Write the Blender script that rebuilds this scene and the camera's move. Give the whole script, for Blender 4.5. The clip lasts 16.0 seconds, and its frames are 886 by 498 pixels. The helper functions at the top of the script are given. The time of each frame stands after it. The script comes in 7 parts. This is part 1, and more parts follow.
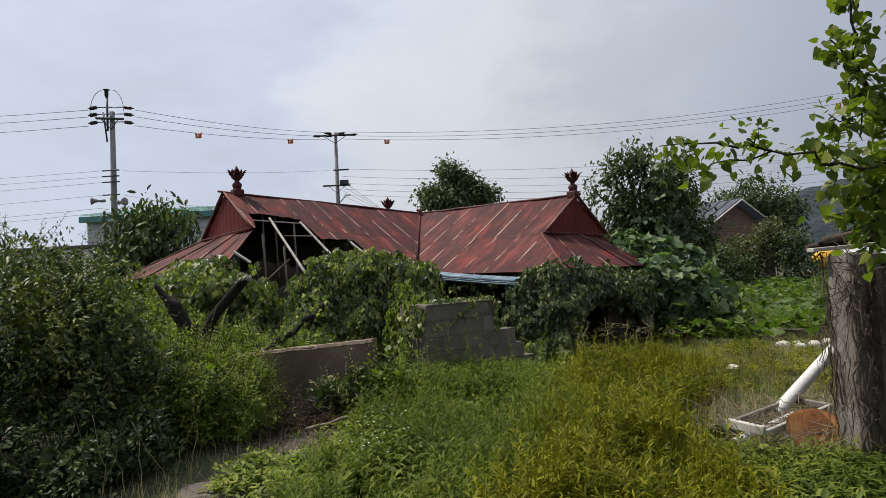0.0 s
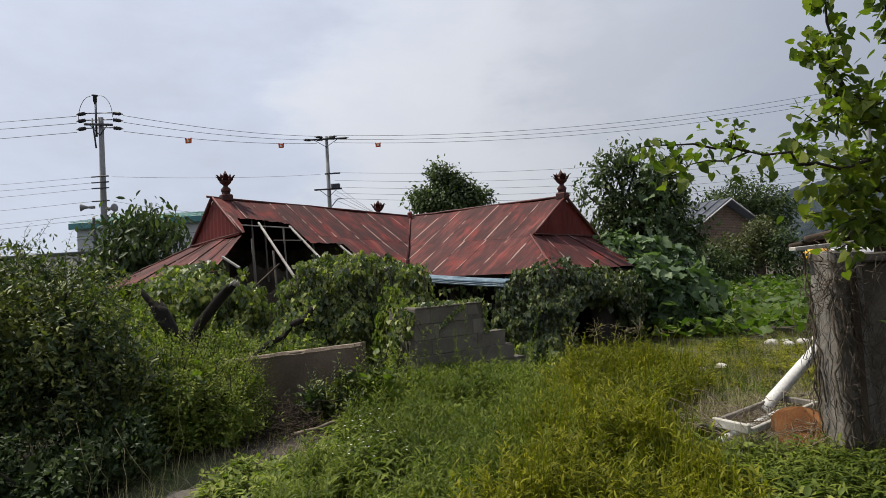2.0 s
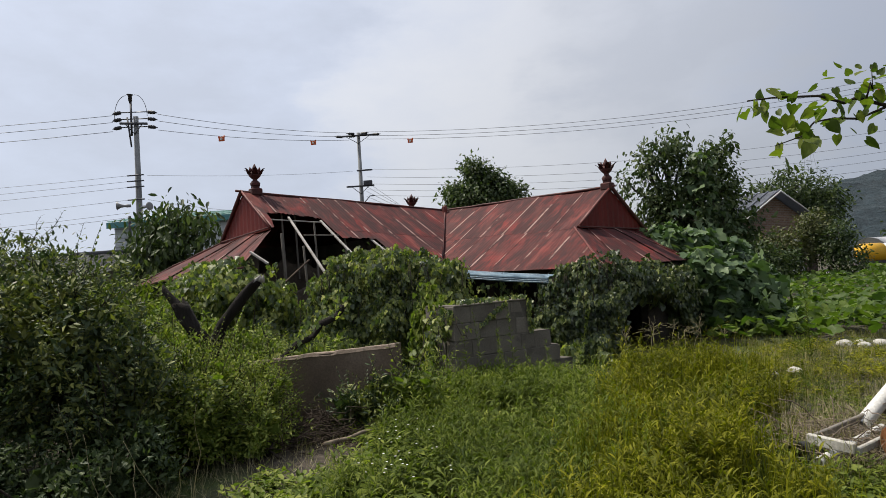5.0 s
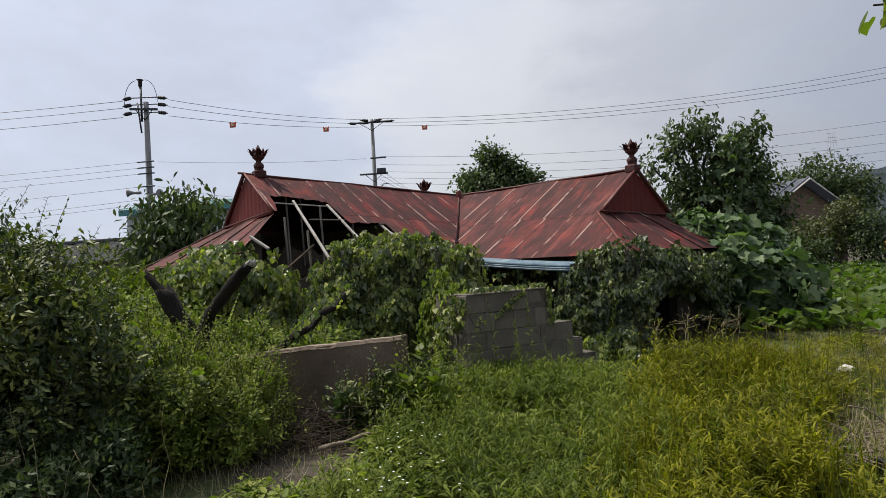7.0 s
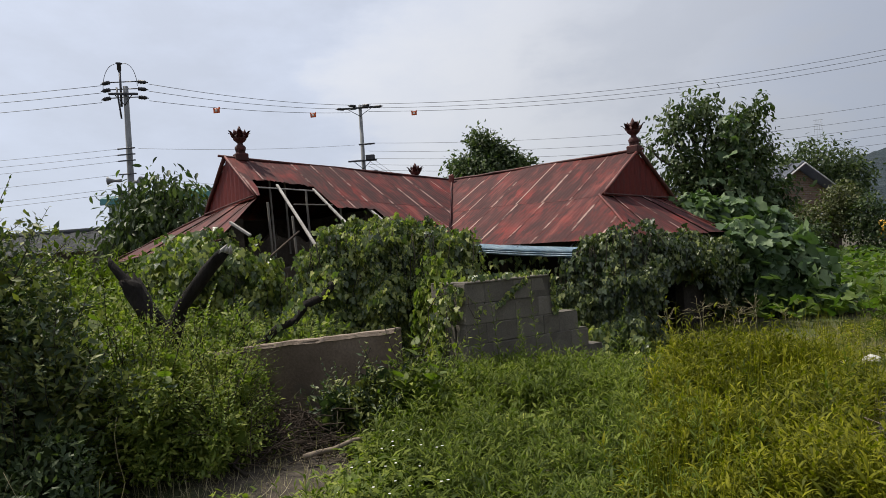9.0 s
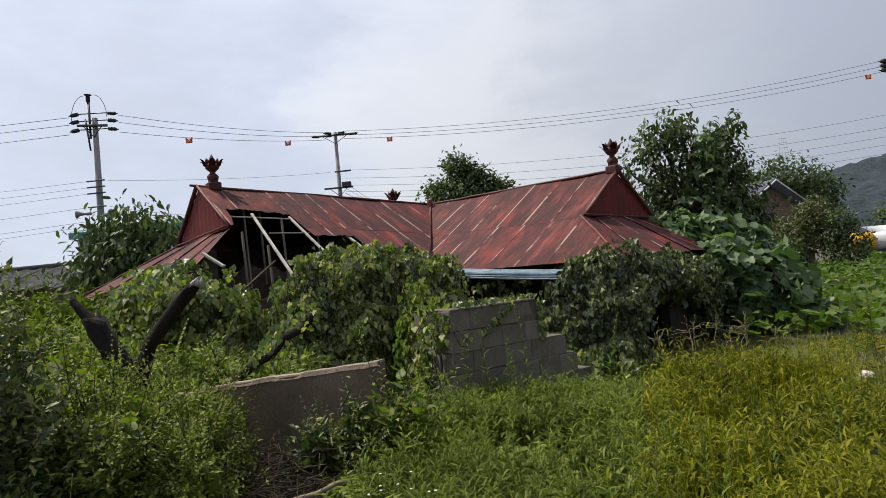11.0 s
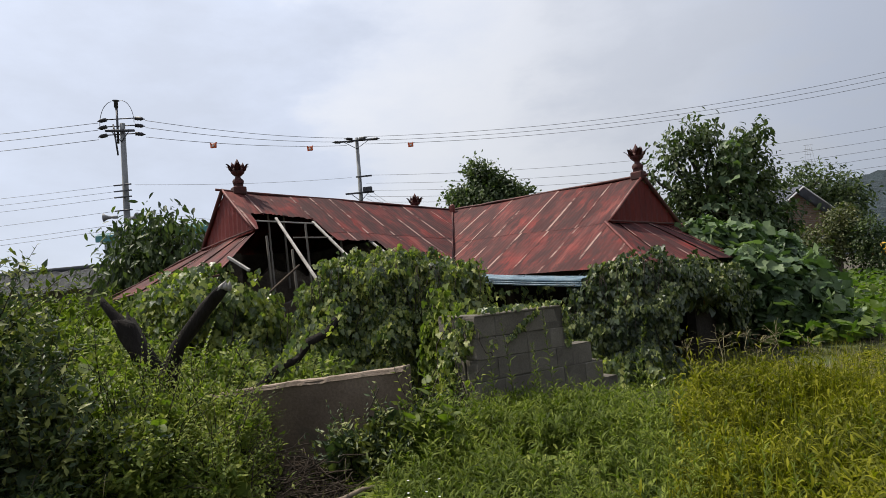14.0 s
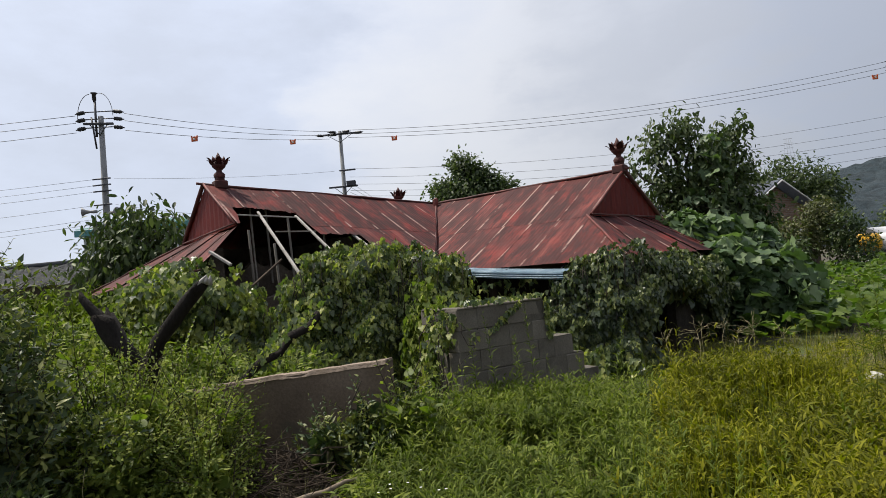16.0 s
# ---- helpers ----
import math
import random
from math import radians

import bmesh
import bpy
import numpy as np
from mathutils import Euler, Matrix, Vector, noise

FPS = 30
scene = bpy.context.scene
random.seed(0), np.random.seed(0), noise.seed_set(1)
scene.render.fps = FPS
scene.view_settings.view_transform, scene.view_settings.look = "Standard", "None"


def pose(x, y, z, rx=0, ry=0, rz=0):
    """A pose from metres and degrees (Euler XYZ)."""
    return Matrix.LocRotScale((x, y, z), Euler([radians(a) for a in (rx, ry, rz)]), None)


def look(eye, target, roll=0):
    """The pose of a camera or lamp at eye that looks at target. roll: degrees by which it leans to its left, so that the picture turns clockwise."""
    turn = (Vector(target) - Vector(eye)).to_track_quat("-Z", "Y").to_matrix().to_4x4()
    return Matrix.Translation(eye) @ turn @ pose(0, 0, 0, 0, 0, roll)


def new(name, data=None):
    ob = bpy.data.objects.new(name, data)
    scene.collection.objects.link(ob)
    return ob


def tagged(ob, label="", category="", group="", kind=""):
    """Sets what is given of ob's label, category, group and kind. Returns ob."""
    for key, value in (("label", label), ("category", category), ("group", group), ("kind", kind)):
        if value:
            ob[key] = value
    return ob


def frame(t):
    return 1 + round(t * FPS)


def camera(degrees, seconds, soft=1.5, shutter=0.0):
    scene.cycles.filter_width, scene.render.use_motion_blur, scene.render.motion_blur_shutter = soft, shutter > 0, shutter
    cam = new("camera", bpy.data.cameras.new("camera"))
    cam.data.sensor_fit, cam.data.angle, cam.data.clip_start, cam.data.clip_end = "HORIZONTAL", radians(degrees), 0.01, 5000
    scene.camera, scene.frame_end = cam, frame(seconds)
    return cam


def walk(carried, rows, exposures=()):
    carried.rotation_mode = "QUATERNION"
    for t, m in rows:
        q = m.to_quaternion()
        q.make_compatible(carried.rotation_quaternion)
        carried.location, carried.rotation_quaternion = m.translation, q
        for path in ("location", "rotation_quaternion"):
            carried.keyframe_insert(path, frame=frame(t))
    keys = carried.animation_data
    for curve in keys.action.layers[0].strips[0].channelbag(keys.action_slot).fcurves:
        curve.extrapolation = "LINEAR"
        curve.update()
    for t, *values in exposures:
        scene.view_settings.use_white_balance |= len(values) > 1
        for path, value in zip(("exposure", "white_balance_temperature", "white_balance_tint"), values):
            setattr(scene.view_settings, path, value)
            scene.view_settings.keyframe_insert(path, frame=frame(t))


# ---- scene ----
cam = camera(72.9, 16.0, soft=0.55)
PATH = [
    (0, (0.245, 0.119, 1.714), (0.15, 2.115, 1.8), -2.7),
    (0.5, (0.244, 0.116, 1.715), (0.136, 2.112, 1.77), -2.4),
    (1, (0.255, 0.115, 1.721), (0.159, 2.111, 1.789), -2.8),
    (1.5, (0.269, 0.126, 1.711), (0.193, 2.123, 1.794), -2.8),
    (2, (0.312, 0.115, 1.715), (0.239, 2.112, 1.808), -3.4),
    (2.5, (0.337, 0.12, 1.707), (0.168, 2.112, 1.781), -4.1),
    (3, (0.337, 0.151, 1.694), (0.115, 2.139, 1.737), -3.1),
    (3.5, (0.283, 0.309, 1.665), (0.066, 2.297, 1.681), -3.1),
    (4, (0.198, 0.478, 1.696), (0.01, 2.468, 1.766), -4.6),
    (4.2, (0.178, 0.495, 1.697), (0.003, 2.485, 1.787), -4.3),
    (6.3, (0.204, 1.218, 1.648), (-0.003, 3.205, 1.743), -2.6),
    (6.5, (0.179, 1.272, 1.642), (-0.035, 3.257, 1.761), -3.3),
    (7, (0.16, 1.332, 1.636), (-0.072, 3.317, 1.7), -3.3),
    (7.5, (0.143, 1.427, 1.622), (-0.108, 3.411, 1.647), -3.4),
    (8, (0.11, 1.601, 1.634), (-0.119, 3.587, 1.69), -3.1),
    (8.5, (0.087, 1.687, 1.618), (-0.151, 3.673, 1.648), -3.5),
    (9, (0.036, 1.842, 1.615), (-0.164, 3.832, 1.639), -3.7),
    (9.2, (0.001, 1.901, 1.624), (-0.178, 3.893, 1.674), -5.0),
    (11.3, (-0.035, 2.044, 1.632), (-0.154, 4.037, 1.745), -5.3),
    (11.5, (-0.045, 2.048, 1.633), (-0.175, 4.04, 1.758), -5.1),
    (12, (-0.059, 2.047, 1.631), (-0.198, 4.037, 1.78), -4.8),
    (12.5, (-0.064, 2.04, 1.626), (-0.2, 4.029, 1.784), -4.7),
    (13, (-0.068, 2.046, 1.631), (-0.184, 4.038, 1.77), -4.8),
    (13.5, (-0.069, 2.047, 1.628), (-0.234, 4.035, 1.762), -5.3),
    (14, (-0.085, 2.056, 1.637), (-0.267, 4.044, 1.762), -4.8),
    (14.5, (-0.084, 2.069, 1.634), (-0.209, 4.061, 1.761), -4.0),
    (15, (-0.071, 2.054, 1.631), (-0.15, 4.049, 1.746), -4.4),
    (15.5, (-0.065, 2.045, 1.627), (-0.162, 4.039, 1.741), -5.4),
    (16, (-0.061, 2.038, 1.63), (-0.194, 4.031, 1.73), -5.1),
]
walk(cam, [(t, look(eye, target, roll)) for t, eye, target, roll in PATH], [(0, 0.0), (4.2, 0.02), (9.2, 0.04), (11.3, 0.15), (16, 0.15)])

# ---- world, sun and exposure ----
SUN_AZ, SUN_EL = radians(-70.0), radians(60.0)   # from +y towards +x, and up
world = bpy.data.worlds.new("sky")
scene.world = world
world.use_nodes = True
wn, wl = world.node_tree.nodes, world.node_tree.links
wn.clear()
w_out = wn.new("ShaderNodeOutputWorld")
w_sky = wn.new("ShaderNodeTexSky")
w_sky.sky_type, w_sky.sun_disc = "NISHITA", False
w_sky.sun_elevation, w_sky.sun_rotation = SUN_EL, SUN_AZ
w_blue = wn.new("ShaderNodeBackground")
w_blue.inputs[1].default_value = 0.10
wl.new(w_sky.outputs[0], w_blue.inputs[0])
w_co = wn.new("ShaderNodeTexCoord")
w_map = wn.new("ShaderNodeMapping")
w_map.inputs["Location"].default_value = (3.1, 0.4, 1.3)
w_map.inputs["Scale"].default_value = (1.0, 1.0, 2.2)
wl.new(w_co.outputs["Generated"], w_map.inputs[0])
w_n = wn.new("ShaderNodeTexNoise")
w_n.inputs["Scale"].default_value, w_n.inputs["Detail"].default_value, w_n.inputs["Roughness"].default_value = 1.7, 8.0, 0.58
wl.new(w_map.outputs[0], w_n.inputs["Vector"])
w_r = wn.new("ShaderNodeValToRGB")
w_r.color_ramp.elements[0].position, w_r.color_ramp.elements[0].color = 0.37, (0.53, 0.57, 0.665, 1)
w_r.color_ramp.elements[1].position, w_r.color_ramp.elements[1].color = 0.64, (0.765, 0.78, 0.825, 1)
w_mid = w_r.color_ramp.elements.new(0.5)
w_mid.color = (0.595, 0.645, 0.765, 1)
wl.new(w_n.outputs[0], w_r.inputs[0])


def w_toward(way, lo, hi):
    """How far a direction of the sky lies inside a soft-edged bank of cloud, its edge broken by the noise."""
    d = wn.new("ShaderNodeVectorMath")
    d.operation, d.inputs[1].default_value = "DOT_PRODUCT", Vector(way).normalized()
    wl.new(w_co.outputs["Generated"], d.inputs[0])
    a = wn.new("ShaderNodeMath")
    a.operation, a.inputs[1].default_value = "MULTIPLY_ADD", 0.6
    wl.new(w_n.outputs[0], a.inputs[0])
    wl.new(d.outputs["Value"], a.inputs[2])
    r = wn.new("ShaderNodeMapRange")
    r.interpolation_type = "SMOOTHSTEP"
    r.inputs[1].default_value, r.inputs[2].default_value = lo, hi
    wl.new(a.outputs[0], r.inputs[0])
    return r.outputs[0]


def w_over(base, fac, colour, most):
    m = wn.new("ShaderNodeMix")
    m.data_type = "RGBA"
    k = wn.new("ShaderNodeMath")
    k.operation, k.inputs[1].default_value = "MULTIPLY", most
    wl.new(fac, k.inputs[0])
    wl.new(k.outputs[0], m.inputs[0])
    wl.new(base, m.inputs[6])
    m.inputs[7].default_value = (*colour, 1)
    return m.outputs[2]


w_tint = w_over(w_r.outputs[0], w_toward((0.09, 1.0, 0.37), 1.2, 1.3), (0.725, 0.745, 0.8), 0.6)
w_tint = w_over(w_tint, w_toward((0.72, 1.0, 0.55), 1.22, 1.32), (0.49, 0.53, 0.625), 0.55)
w_cloud = wn.new("ShaderNodeBackground")
w_cloud.inputs[1].default_value = 1.0
w_dot = wn.new("ShaderNodeVectorMath")
w_dot.operation = "DOT_PRODUCT"
w_dot.inputs[1].default_value = (math.sin(SUN_AZ) * math.cos(SUN_EL), math.cos(SUN_AZ) * math.cos(SUN_EL), math.sin(SUN_EL))
wl.new(w_co.outputs["Generated"], w_dot.inputs[0])
w_glow = wn.new("ShaderNodeMapRange")
w_glow.inputs[1].default_value, w_glow.inputs[2].default_value = -0.2, 1.0
w_glow.inputs[3].default_value, w_glow.inputs[4].default_value = 0.52, 1.46
wl.new(w_dot.outputs["Value"], w_glow.inputs[0])
wl.new(w_tint, w_cloud.inputs[0])
wl.new(w_glow.outputs[0], w_cloud.inputs[1])
w_mix = wn.new("ShaderNodeMixShader")
w_mix.inputs[0].default_value = 0.9
wl.new(w_blue.outputs[0], w_mix.inputs[1])
wl.new(w_cloud.outputs[0], w_mix.inputs[2])
wl.new(w_mix.outputs[0], w_out.inputs[0])

sun = new("sun", bpy.data.lights.new("sun", "SUN"))
sun.data.energy, sun.data.angle, sun.data.color = 5.0, radians(2.0), (1.0, 0.93, 0.80)
sun_to = Vector((math.sin(SUN_AZ) * math.cos(SUN_EL), math.cos(SUN_AZ) * math.cos(SUN_EL), math.sin(SUN_EL)))
sun.matrix_world = look(sun_to * 50, (0, 0, 0))


# ---- materials ----
def nodes_of(name):
    m = bpy.data.materials.new(name)
    m.use_nodes = True
    nt = m.node_tree
    return m, nt.nodes, nt.links, nt.nodes["Principled BSDF"]


def noise_node(n, l, vec, scale, detail=4.0, rough=0.55, distort=0.0):
    t = n.new("ShaderNodeTexNoise")
    t.inputs["Scale"].default_value, t.inputs["Detail"].default_value = scale, detail
    t.inputs["Roughness"].default_value, t.inputs["Distortion"].default_value = rough, distort
    if vec is not None:
        l.new(vec, t.inputs["Vector"])
    return t


def ramp_node(n, l, fac, stops):
    r = n.new("ShaderNodeValToRGB")
    els = r.color_ramp.elements
    while len(els) < len(stops):
        els.new(0.5)
    for e, (p, c) in zip(els, stops):
        e.position, e.color = p, (*c, 1)
    l.new(fac, r.inputs[0])
    return r


def mix_node(n, l, fac, a, b, mode="MIX"):
    m = n.new("ShaderNodeMix")
    m.data_type, m.blend_type = "RGBA", mode
    for sock, v in ((m.inputs[0], fac), (m.inputs[6], a), (m.inputs[7], b)):
        if hasattr(v, "is_linked"):
            l.new(v, sock)
        elif isinstance(v, tuple):
            sock.default_value = (*v, 1)
        else:
            sock.default_value = v
    return m.outputs[2]


def bump_node(n, l, height, strength, dist, target):
    b = n.new("ShaderNodeBump")
    b.inputs["Strength"].default_value, b.inputs["Distance"].default_value = strength, dist
    l.new(height, b.inputs["Height"])
    l.new(b.outputs[0], target.inputs["Normal"])


def surface(name, stops, scale=3.0, fine=40.0, rough=0.85, metal=0.0, bump=0.4, dist=0.01, stain=None, stretch=(1, 1, 1), vary=0.0):
    """A solid surface: a ramp over broad noise, darkened by fine noise, with a bump; stain: colour, threshold."""
    m, n, l, p = nodes_of(name)
    co, mp = n.new("ShaderNodeTexCoord"), n.new("ShaderNodeMapping")
    mp.inputs["Scale"].default_value = stretch
    l.new(co.outputs["Object"], mp.inputs[0])
    vec = mp.outputs[0]
    info = n.new("ShaderNodeObjectInfo")
    if vary:
        add = n.new("ShaderNodeVectorMath")
        sc = n.new("ShaderNodeMath")
        sc.operation, sc.inputs[1].default_value = "MULTIPLY", 37.0
        l.new(info.outputs["Random"], sc.inputs[0])
        l.new(vec, add.inputs[0])
        l.new(sc.outputs[0], add.inputs[1])
        vec = add.outputs[0]
    big = noise_node(n, l, vec, scale, 5)
    small = noise_node(n, l, vec, fine, 6, 0.65)
    col = ramp_node(n, l, big.outputs[0], stops).outputs[0]
    g = ramp_node(n, l, small.outputs[0], [(0.3, (0.62, 0.62, 0.62)), (0.7, (1.12, 1.12, 1.12))]).outputs[0]
    col = mix_node(n, l, 0.75, col, g, "MULTIPLY")
    if stain:
        s = noise_node(n, l, vec, scale * 1.7, 8, 0.7, 0.6)
        k = ramp_node(n, l, s.outputs[0], [(stain[1] - 0.05, (0, 0, 0)), (stain[1] + 0.07, (1, 1, 1))]).outputs[0]
        col = mix_node(n, l, k, col, stain[0])
    if vary:
        hv = n.new("ShaderNodeHueSaturation")
        mr = n.new("ShaderNodeMapRange")
        mr.inputs[3].default_value, mr.inputs[4].default_value = 1 - vary, 1 + vary
        l.new(info.outputs["Random"], mr.inputs[0])
        l.new(mr.outputs[0], hv.inputs["Value"])
        l.new(col, hv.inputs["Color"])
        col = hv.outputs[0]
    l.new(col, p.inputs["Base Color"])
    p.inputs["Roughness"].default_value, p.inputs["Metallic"].default_value = rough, metal
    p.inputs["Specular IOR Level"].default_value = 0.15 if rough > 0.85 else 0.4
    if bump:
        bump_node(n, l, small.outputs[0], bump, dist, p)
    return m


def leafy(name, dark, mid, light, trans=0.35, rough=0.52, dead=None, broad=1.2, spec=0.34):
    """Leaves: each island takes a tone of its own, and whole patches lean lighter or darker; light passes through."""
    m, n, l, p = nodes_of(name)
    geo, co = n.new("ShaderNodeNewGeometry"), n.new("ShaderNodeTexCoord")
    patch = noise_node(n, l, co.outputs["Object"], broad, 3)
    add = n.new("ShaderNodeMath")
    add.operation, add.inputs[1].default_value = "MULTIPLY_ADD", 0.6
    sub = n.new("ShaderNodeMath")
    sub.operation, sub.inputs[1].default_value = "SUBTRACT", 0.3
    l.new(patch.outputs[0], sub.inputs[0])
    l.new(geo.outputs["Random Per Island"], add.inputs[0])
    l.new(sub.outputs[0], add.inputs[2])
    stops = [(0.05, dark), (0.45, mid), (0.85, light)]
    if dead:
        stops += [(0.95, light), (0.97, dead)]
    col = ramp_node(n, l, add.outputs[0], stops).outputs[0]
    fine = noise_node(n, l, co.outputs["Object"], 60.0, 3)
    col = mix_node(n, l, 0.5, col, ramp_node(n, l, fine.outputs[0], [(0.3, (0.7, 0.7, 0.7)), (0.7, (1.1, 1.1, 1.1))]).outputs[0], "MULTIPLY")
    l.new(col, p.inputs["Base Color"])
    p.inputs["Roughness"].default_value = rough
    p.inputs["Specular IOR Level"].default_value = spec
    tr = n.new("ShaderNodeBsdfTranslucent")
    warm = mix_node(n, l, 1.0, col, (1.0, 1.25, 0.45), "MULTIPLY")
    l.new(warm, tr.inputs[0])
    ms = n.new("ShaderNodeMixShader")
    ms.inputs[0].default_value = trans
    l.new(p.outputs[0], ms.inputs[1])
    l.new(tr.outputs[0], ms.inputs[2])
    l.new(ms.outputs[0], n["Material Output"].inputs[0])
    return m


def roof_metal(name):
    """Old red paint on corrugated iron: faded streaks down the slope, rust and grime. UV is in metres: along, down."""
    m, n, l, p = nodes_of(name)
    uv = n.new("ShaderNodeUVMap")
    uv.uv_map = "metres"
    info = n.new("ShaderNodeObjectInfo")
    sc = n.new("ShaderNodeMath")
    sc.operation, sc.inputs[1].default_value = "MULTIPLY", 23.0
    l.new(info.outputs["Random"], sc.inputs[0])
    off = n.new("ShaderNodeVectorMath")
    l.new(uv.outputs[0], off.inputs[0])
    l.new(sc.outputs[0], off.inputs[1])

    def stretched(x, y):
        mp = n.new("ShaderNodeMapping")
        mp.inputs["Scale"].default_value = (x, y, 1)
        l.new(off.outputs[0], mp.inputs[0])
        return mp.outputs[0]

    plain = n.new("ShaderNodeMapping")
    l.new(uv.outputs[0], plain.inputs[0])
    broad = noise_node(n, l, plain.outputs[0], 1.3, 5, 0.6)
    col = ramp_node(n, l, broad.outputs[0], [(0.32, (0.036, 0.009, 0.008)), (0.5, (0.074, 0.011, 0.009)), (0.68, (0.165, 0.016, 0.012))]).outputs[0]
    streak = noise_node(n, l, stretched(6, 0.9), 1.0, 6, 0.62, 0.3)
    k = ramp_node(n, l, streak.outputs[0], [(0.53, (0, 0, 0)), (0.66, (1, 1, 1))]).outputs[0]
    col = mix_node(n, l, mix_node(n, l, 0.6, (0, 0, 0), k), col, (0.185, 0.045, 0.036))
    wear = noise_node(n, l, stretched(3.6, 0.9), 1.4, 8, 0.68, 0.4)
    k2 = ramp_node(n, l, wear.outputs[0], [(0.47, (0, 0, 0)), (0.55, (1, 1, 1))]).outputs[0]
    col = mix_node(n, l, mix_node(n, l, 0.85, (0, 0, 0), k2), col, (0.042, 0.017, 0.017))
    bare = noise_node(n, l, stretched(22, 3.0), 1.2, 5, 0.6)
    k3 = ramp_node(n, l, bare.outputs[0], [(0.72, (0, 0, 0)), (0.78, (1, 1, 1))]).outputs[0]
    col = mix_node(n, l, mix_node(n, l, 0.6, (0, 0, 0), k3), col, (0.28, 0.18, 0.16))
    rim = n.new("ShaderNodeUVMap")
    rim.uv_map = "rim"
    sep = n.new("ShaderNodeSeparateXYZ")
    l.new(rim.outputs[0], sep.inputs[0])
    lap = ramp_node(n, l, sep.outputs[0], [(0.0, (1, 1, 1)), (0.028, (1, 1, 1)), (0.04, (0, 0, 0))]).outputs[0]
    chip = noise_node(n, l, stretched(1.5, 1.3), 1.0, 4, 0.65)
    k4 = ramp_node(n, l, chip.outputs[0], [(0.47, (0, 0, 0)), (0.56, (1, 1, 1))]).outputs[0]
    col = mix_node(n, l, mix_node(n, l, 1.0, lap, k4, "MULTIPLY"), col, (0.3, 0.19, 0.165))
    hv = n.new("ShaderNodeHueSaturation")
    mr = n.new("ShaderNodeMapRange")
    mr.inputs[3].default_value, mr.inputs[4].default_value = 0.93, 1.07
    l.new(info.outputs["Random"], mr.inputs[0])
    l.new(mr.outputs[0], hv.inputs["Value"])
    l.new(col, hv.inputs["Color"])
    l.new(hv.outputs[0], p.inputs["Base Color"])
    rr = ramp_node(n, l, wear.outputs[0], [(0.35, (0.68, 0.68, 0.68)), (0.65, (0.92, 0.92, 0.92))]).outputs[0]
    l.new(rr, p.inputs["Roughness"])
    p.inputs["Specular IOR Level"].default_value = 0.25
    bump_node(n, l, wear.outputs[0], 0.35, 0.006, p)
    return m


M_ROOF = roof_metal("red_iron")
M_RIDGE = surface("rusty_flashing", [(0.3, (0.045, 0.02, 0.018)), (0.55, (0.1, 0.03, 0.025)), (0.75, (0.2, 0.06, 0.04))], 3, 50, 0.7)
M_TRIM = surface("faded_red_trim", [(0.3, (0.09, 0.02, 0.016)), (0.6, (0.16, 0.03, 0.022)), (0.8, (0.24, 0.09, 0.065))], 6, 60, 0.65, stain=((0.05, 0.025, 0.02), 0.6))
M_GABLE = surface("dull_red_panel", [(0.3, (0.2, 0.024, 0.018)), (0.7, (0.28, 0.036, 0.026))], 2, 40, 0.6, stretch=(1, 1, 0.3))
M_ORN = surface("iron_finial", [(0.3, (0.035, 0.012, 0.01)), (0.6, (0.075, 0.018, 0.015)), (0.8, (0.13, 0.026, 0.02))], 12, 60, 0.75)
M_BATTEN = surface("weathered_batten", [(0.3, (0.22, 0.2, 0.18)), (0.7, (0.45, 0.43, 0.4))], 5, 60, 0.8, stretch=(1, 1, 0.2))
M_STRUT = surface("grey_strut", [(0.3, (0.12, 0.105, 0.09)), (0.7, (0.28, 0.25, 0.22))], 5, 60, 0.85, stretch=(1, 1, 0.2))
# mud plaster with the deep shade under the eaves put into its colour
M_SHADEWALL = surface("shade_dark_plaster", [(0.3, (0.022, 0.019, 0.017)), (0.7, (0.06, 0.052, 0.045))], 2.5, 30, 0.95, bump=0.8, dist=0.02)
M_MUD = surface("mud_wall", [(0.3, (0.055, 0.045, 0.037)), (0.55, (0.105, 0.086, 0.068)), (0.75, (0.18, 0.15, 0.12))], 2.5, 30, 0.95, bump=0.8, dist=0.02, stain=((0.09, 0.072, 0.058), 0.58))
M_DARKWOOD = surface("old_dark_wood", [(0.3, (0.035, 0.026, 0.02)), (0.6, (0.08, 0.06, 0.045)), (0.8, (0.14, 0.11, 0.085))], 4, 50, 0.9, bump=0.7, stretch=(1, 1, 0.15))
M_DEBRIS = surface("debris", [(0.3, (0.07, 0.058, 0.046)), (0.7, (0.22, 0.18, 0.14))], 6, 40, 0.95, bump=1.0, dist=0.03)
M_BLOCK = surface("concrete_block", [(0.3, (0.12, 0.106, 0.09)), (0.55, (0.16, 0.143, 0.122)), (0.75, (0.2, 0.18, 0.156))], 2.2, 70, 0.95, bump=0.7, dist=0.006, stain=((0.1, 0.09, 0.077), 0.6), vary=0.1)
M_MORTAR = surface("mortar", [(0.3, (0.085, 0.076, 0.066)), (0.7, (0.16, 0.145, 0.125))], 6, 80, 0.97, bump=0.5)
M_RENDER = surface("old_cement_render", [(0.3, (0.095, 0.072, 0.054)), (0.55, (0.145, 0.11, 0.084)), (0.75, (0.2, 0.155, 0.122))], 1.6, 45, 0.95, bump=0.4, dist=0.008, stain=((0.085, 0.07, 0.055), 0.6))
M_COPING = surface("bare_cement_top", [(0.3, (0.2, 0.155, 0.12)), (0.7, (0.33, 0.26, 0.21))], 4, 50, 0.95, bump=0.6, stain=((0.12, 0.1, 0.08), 0.55))
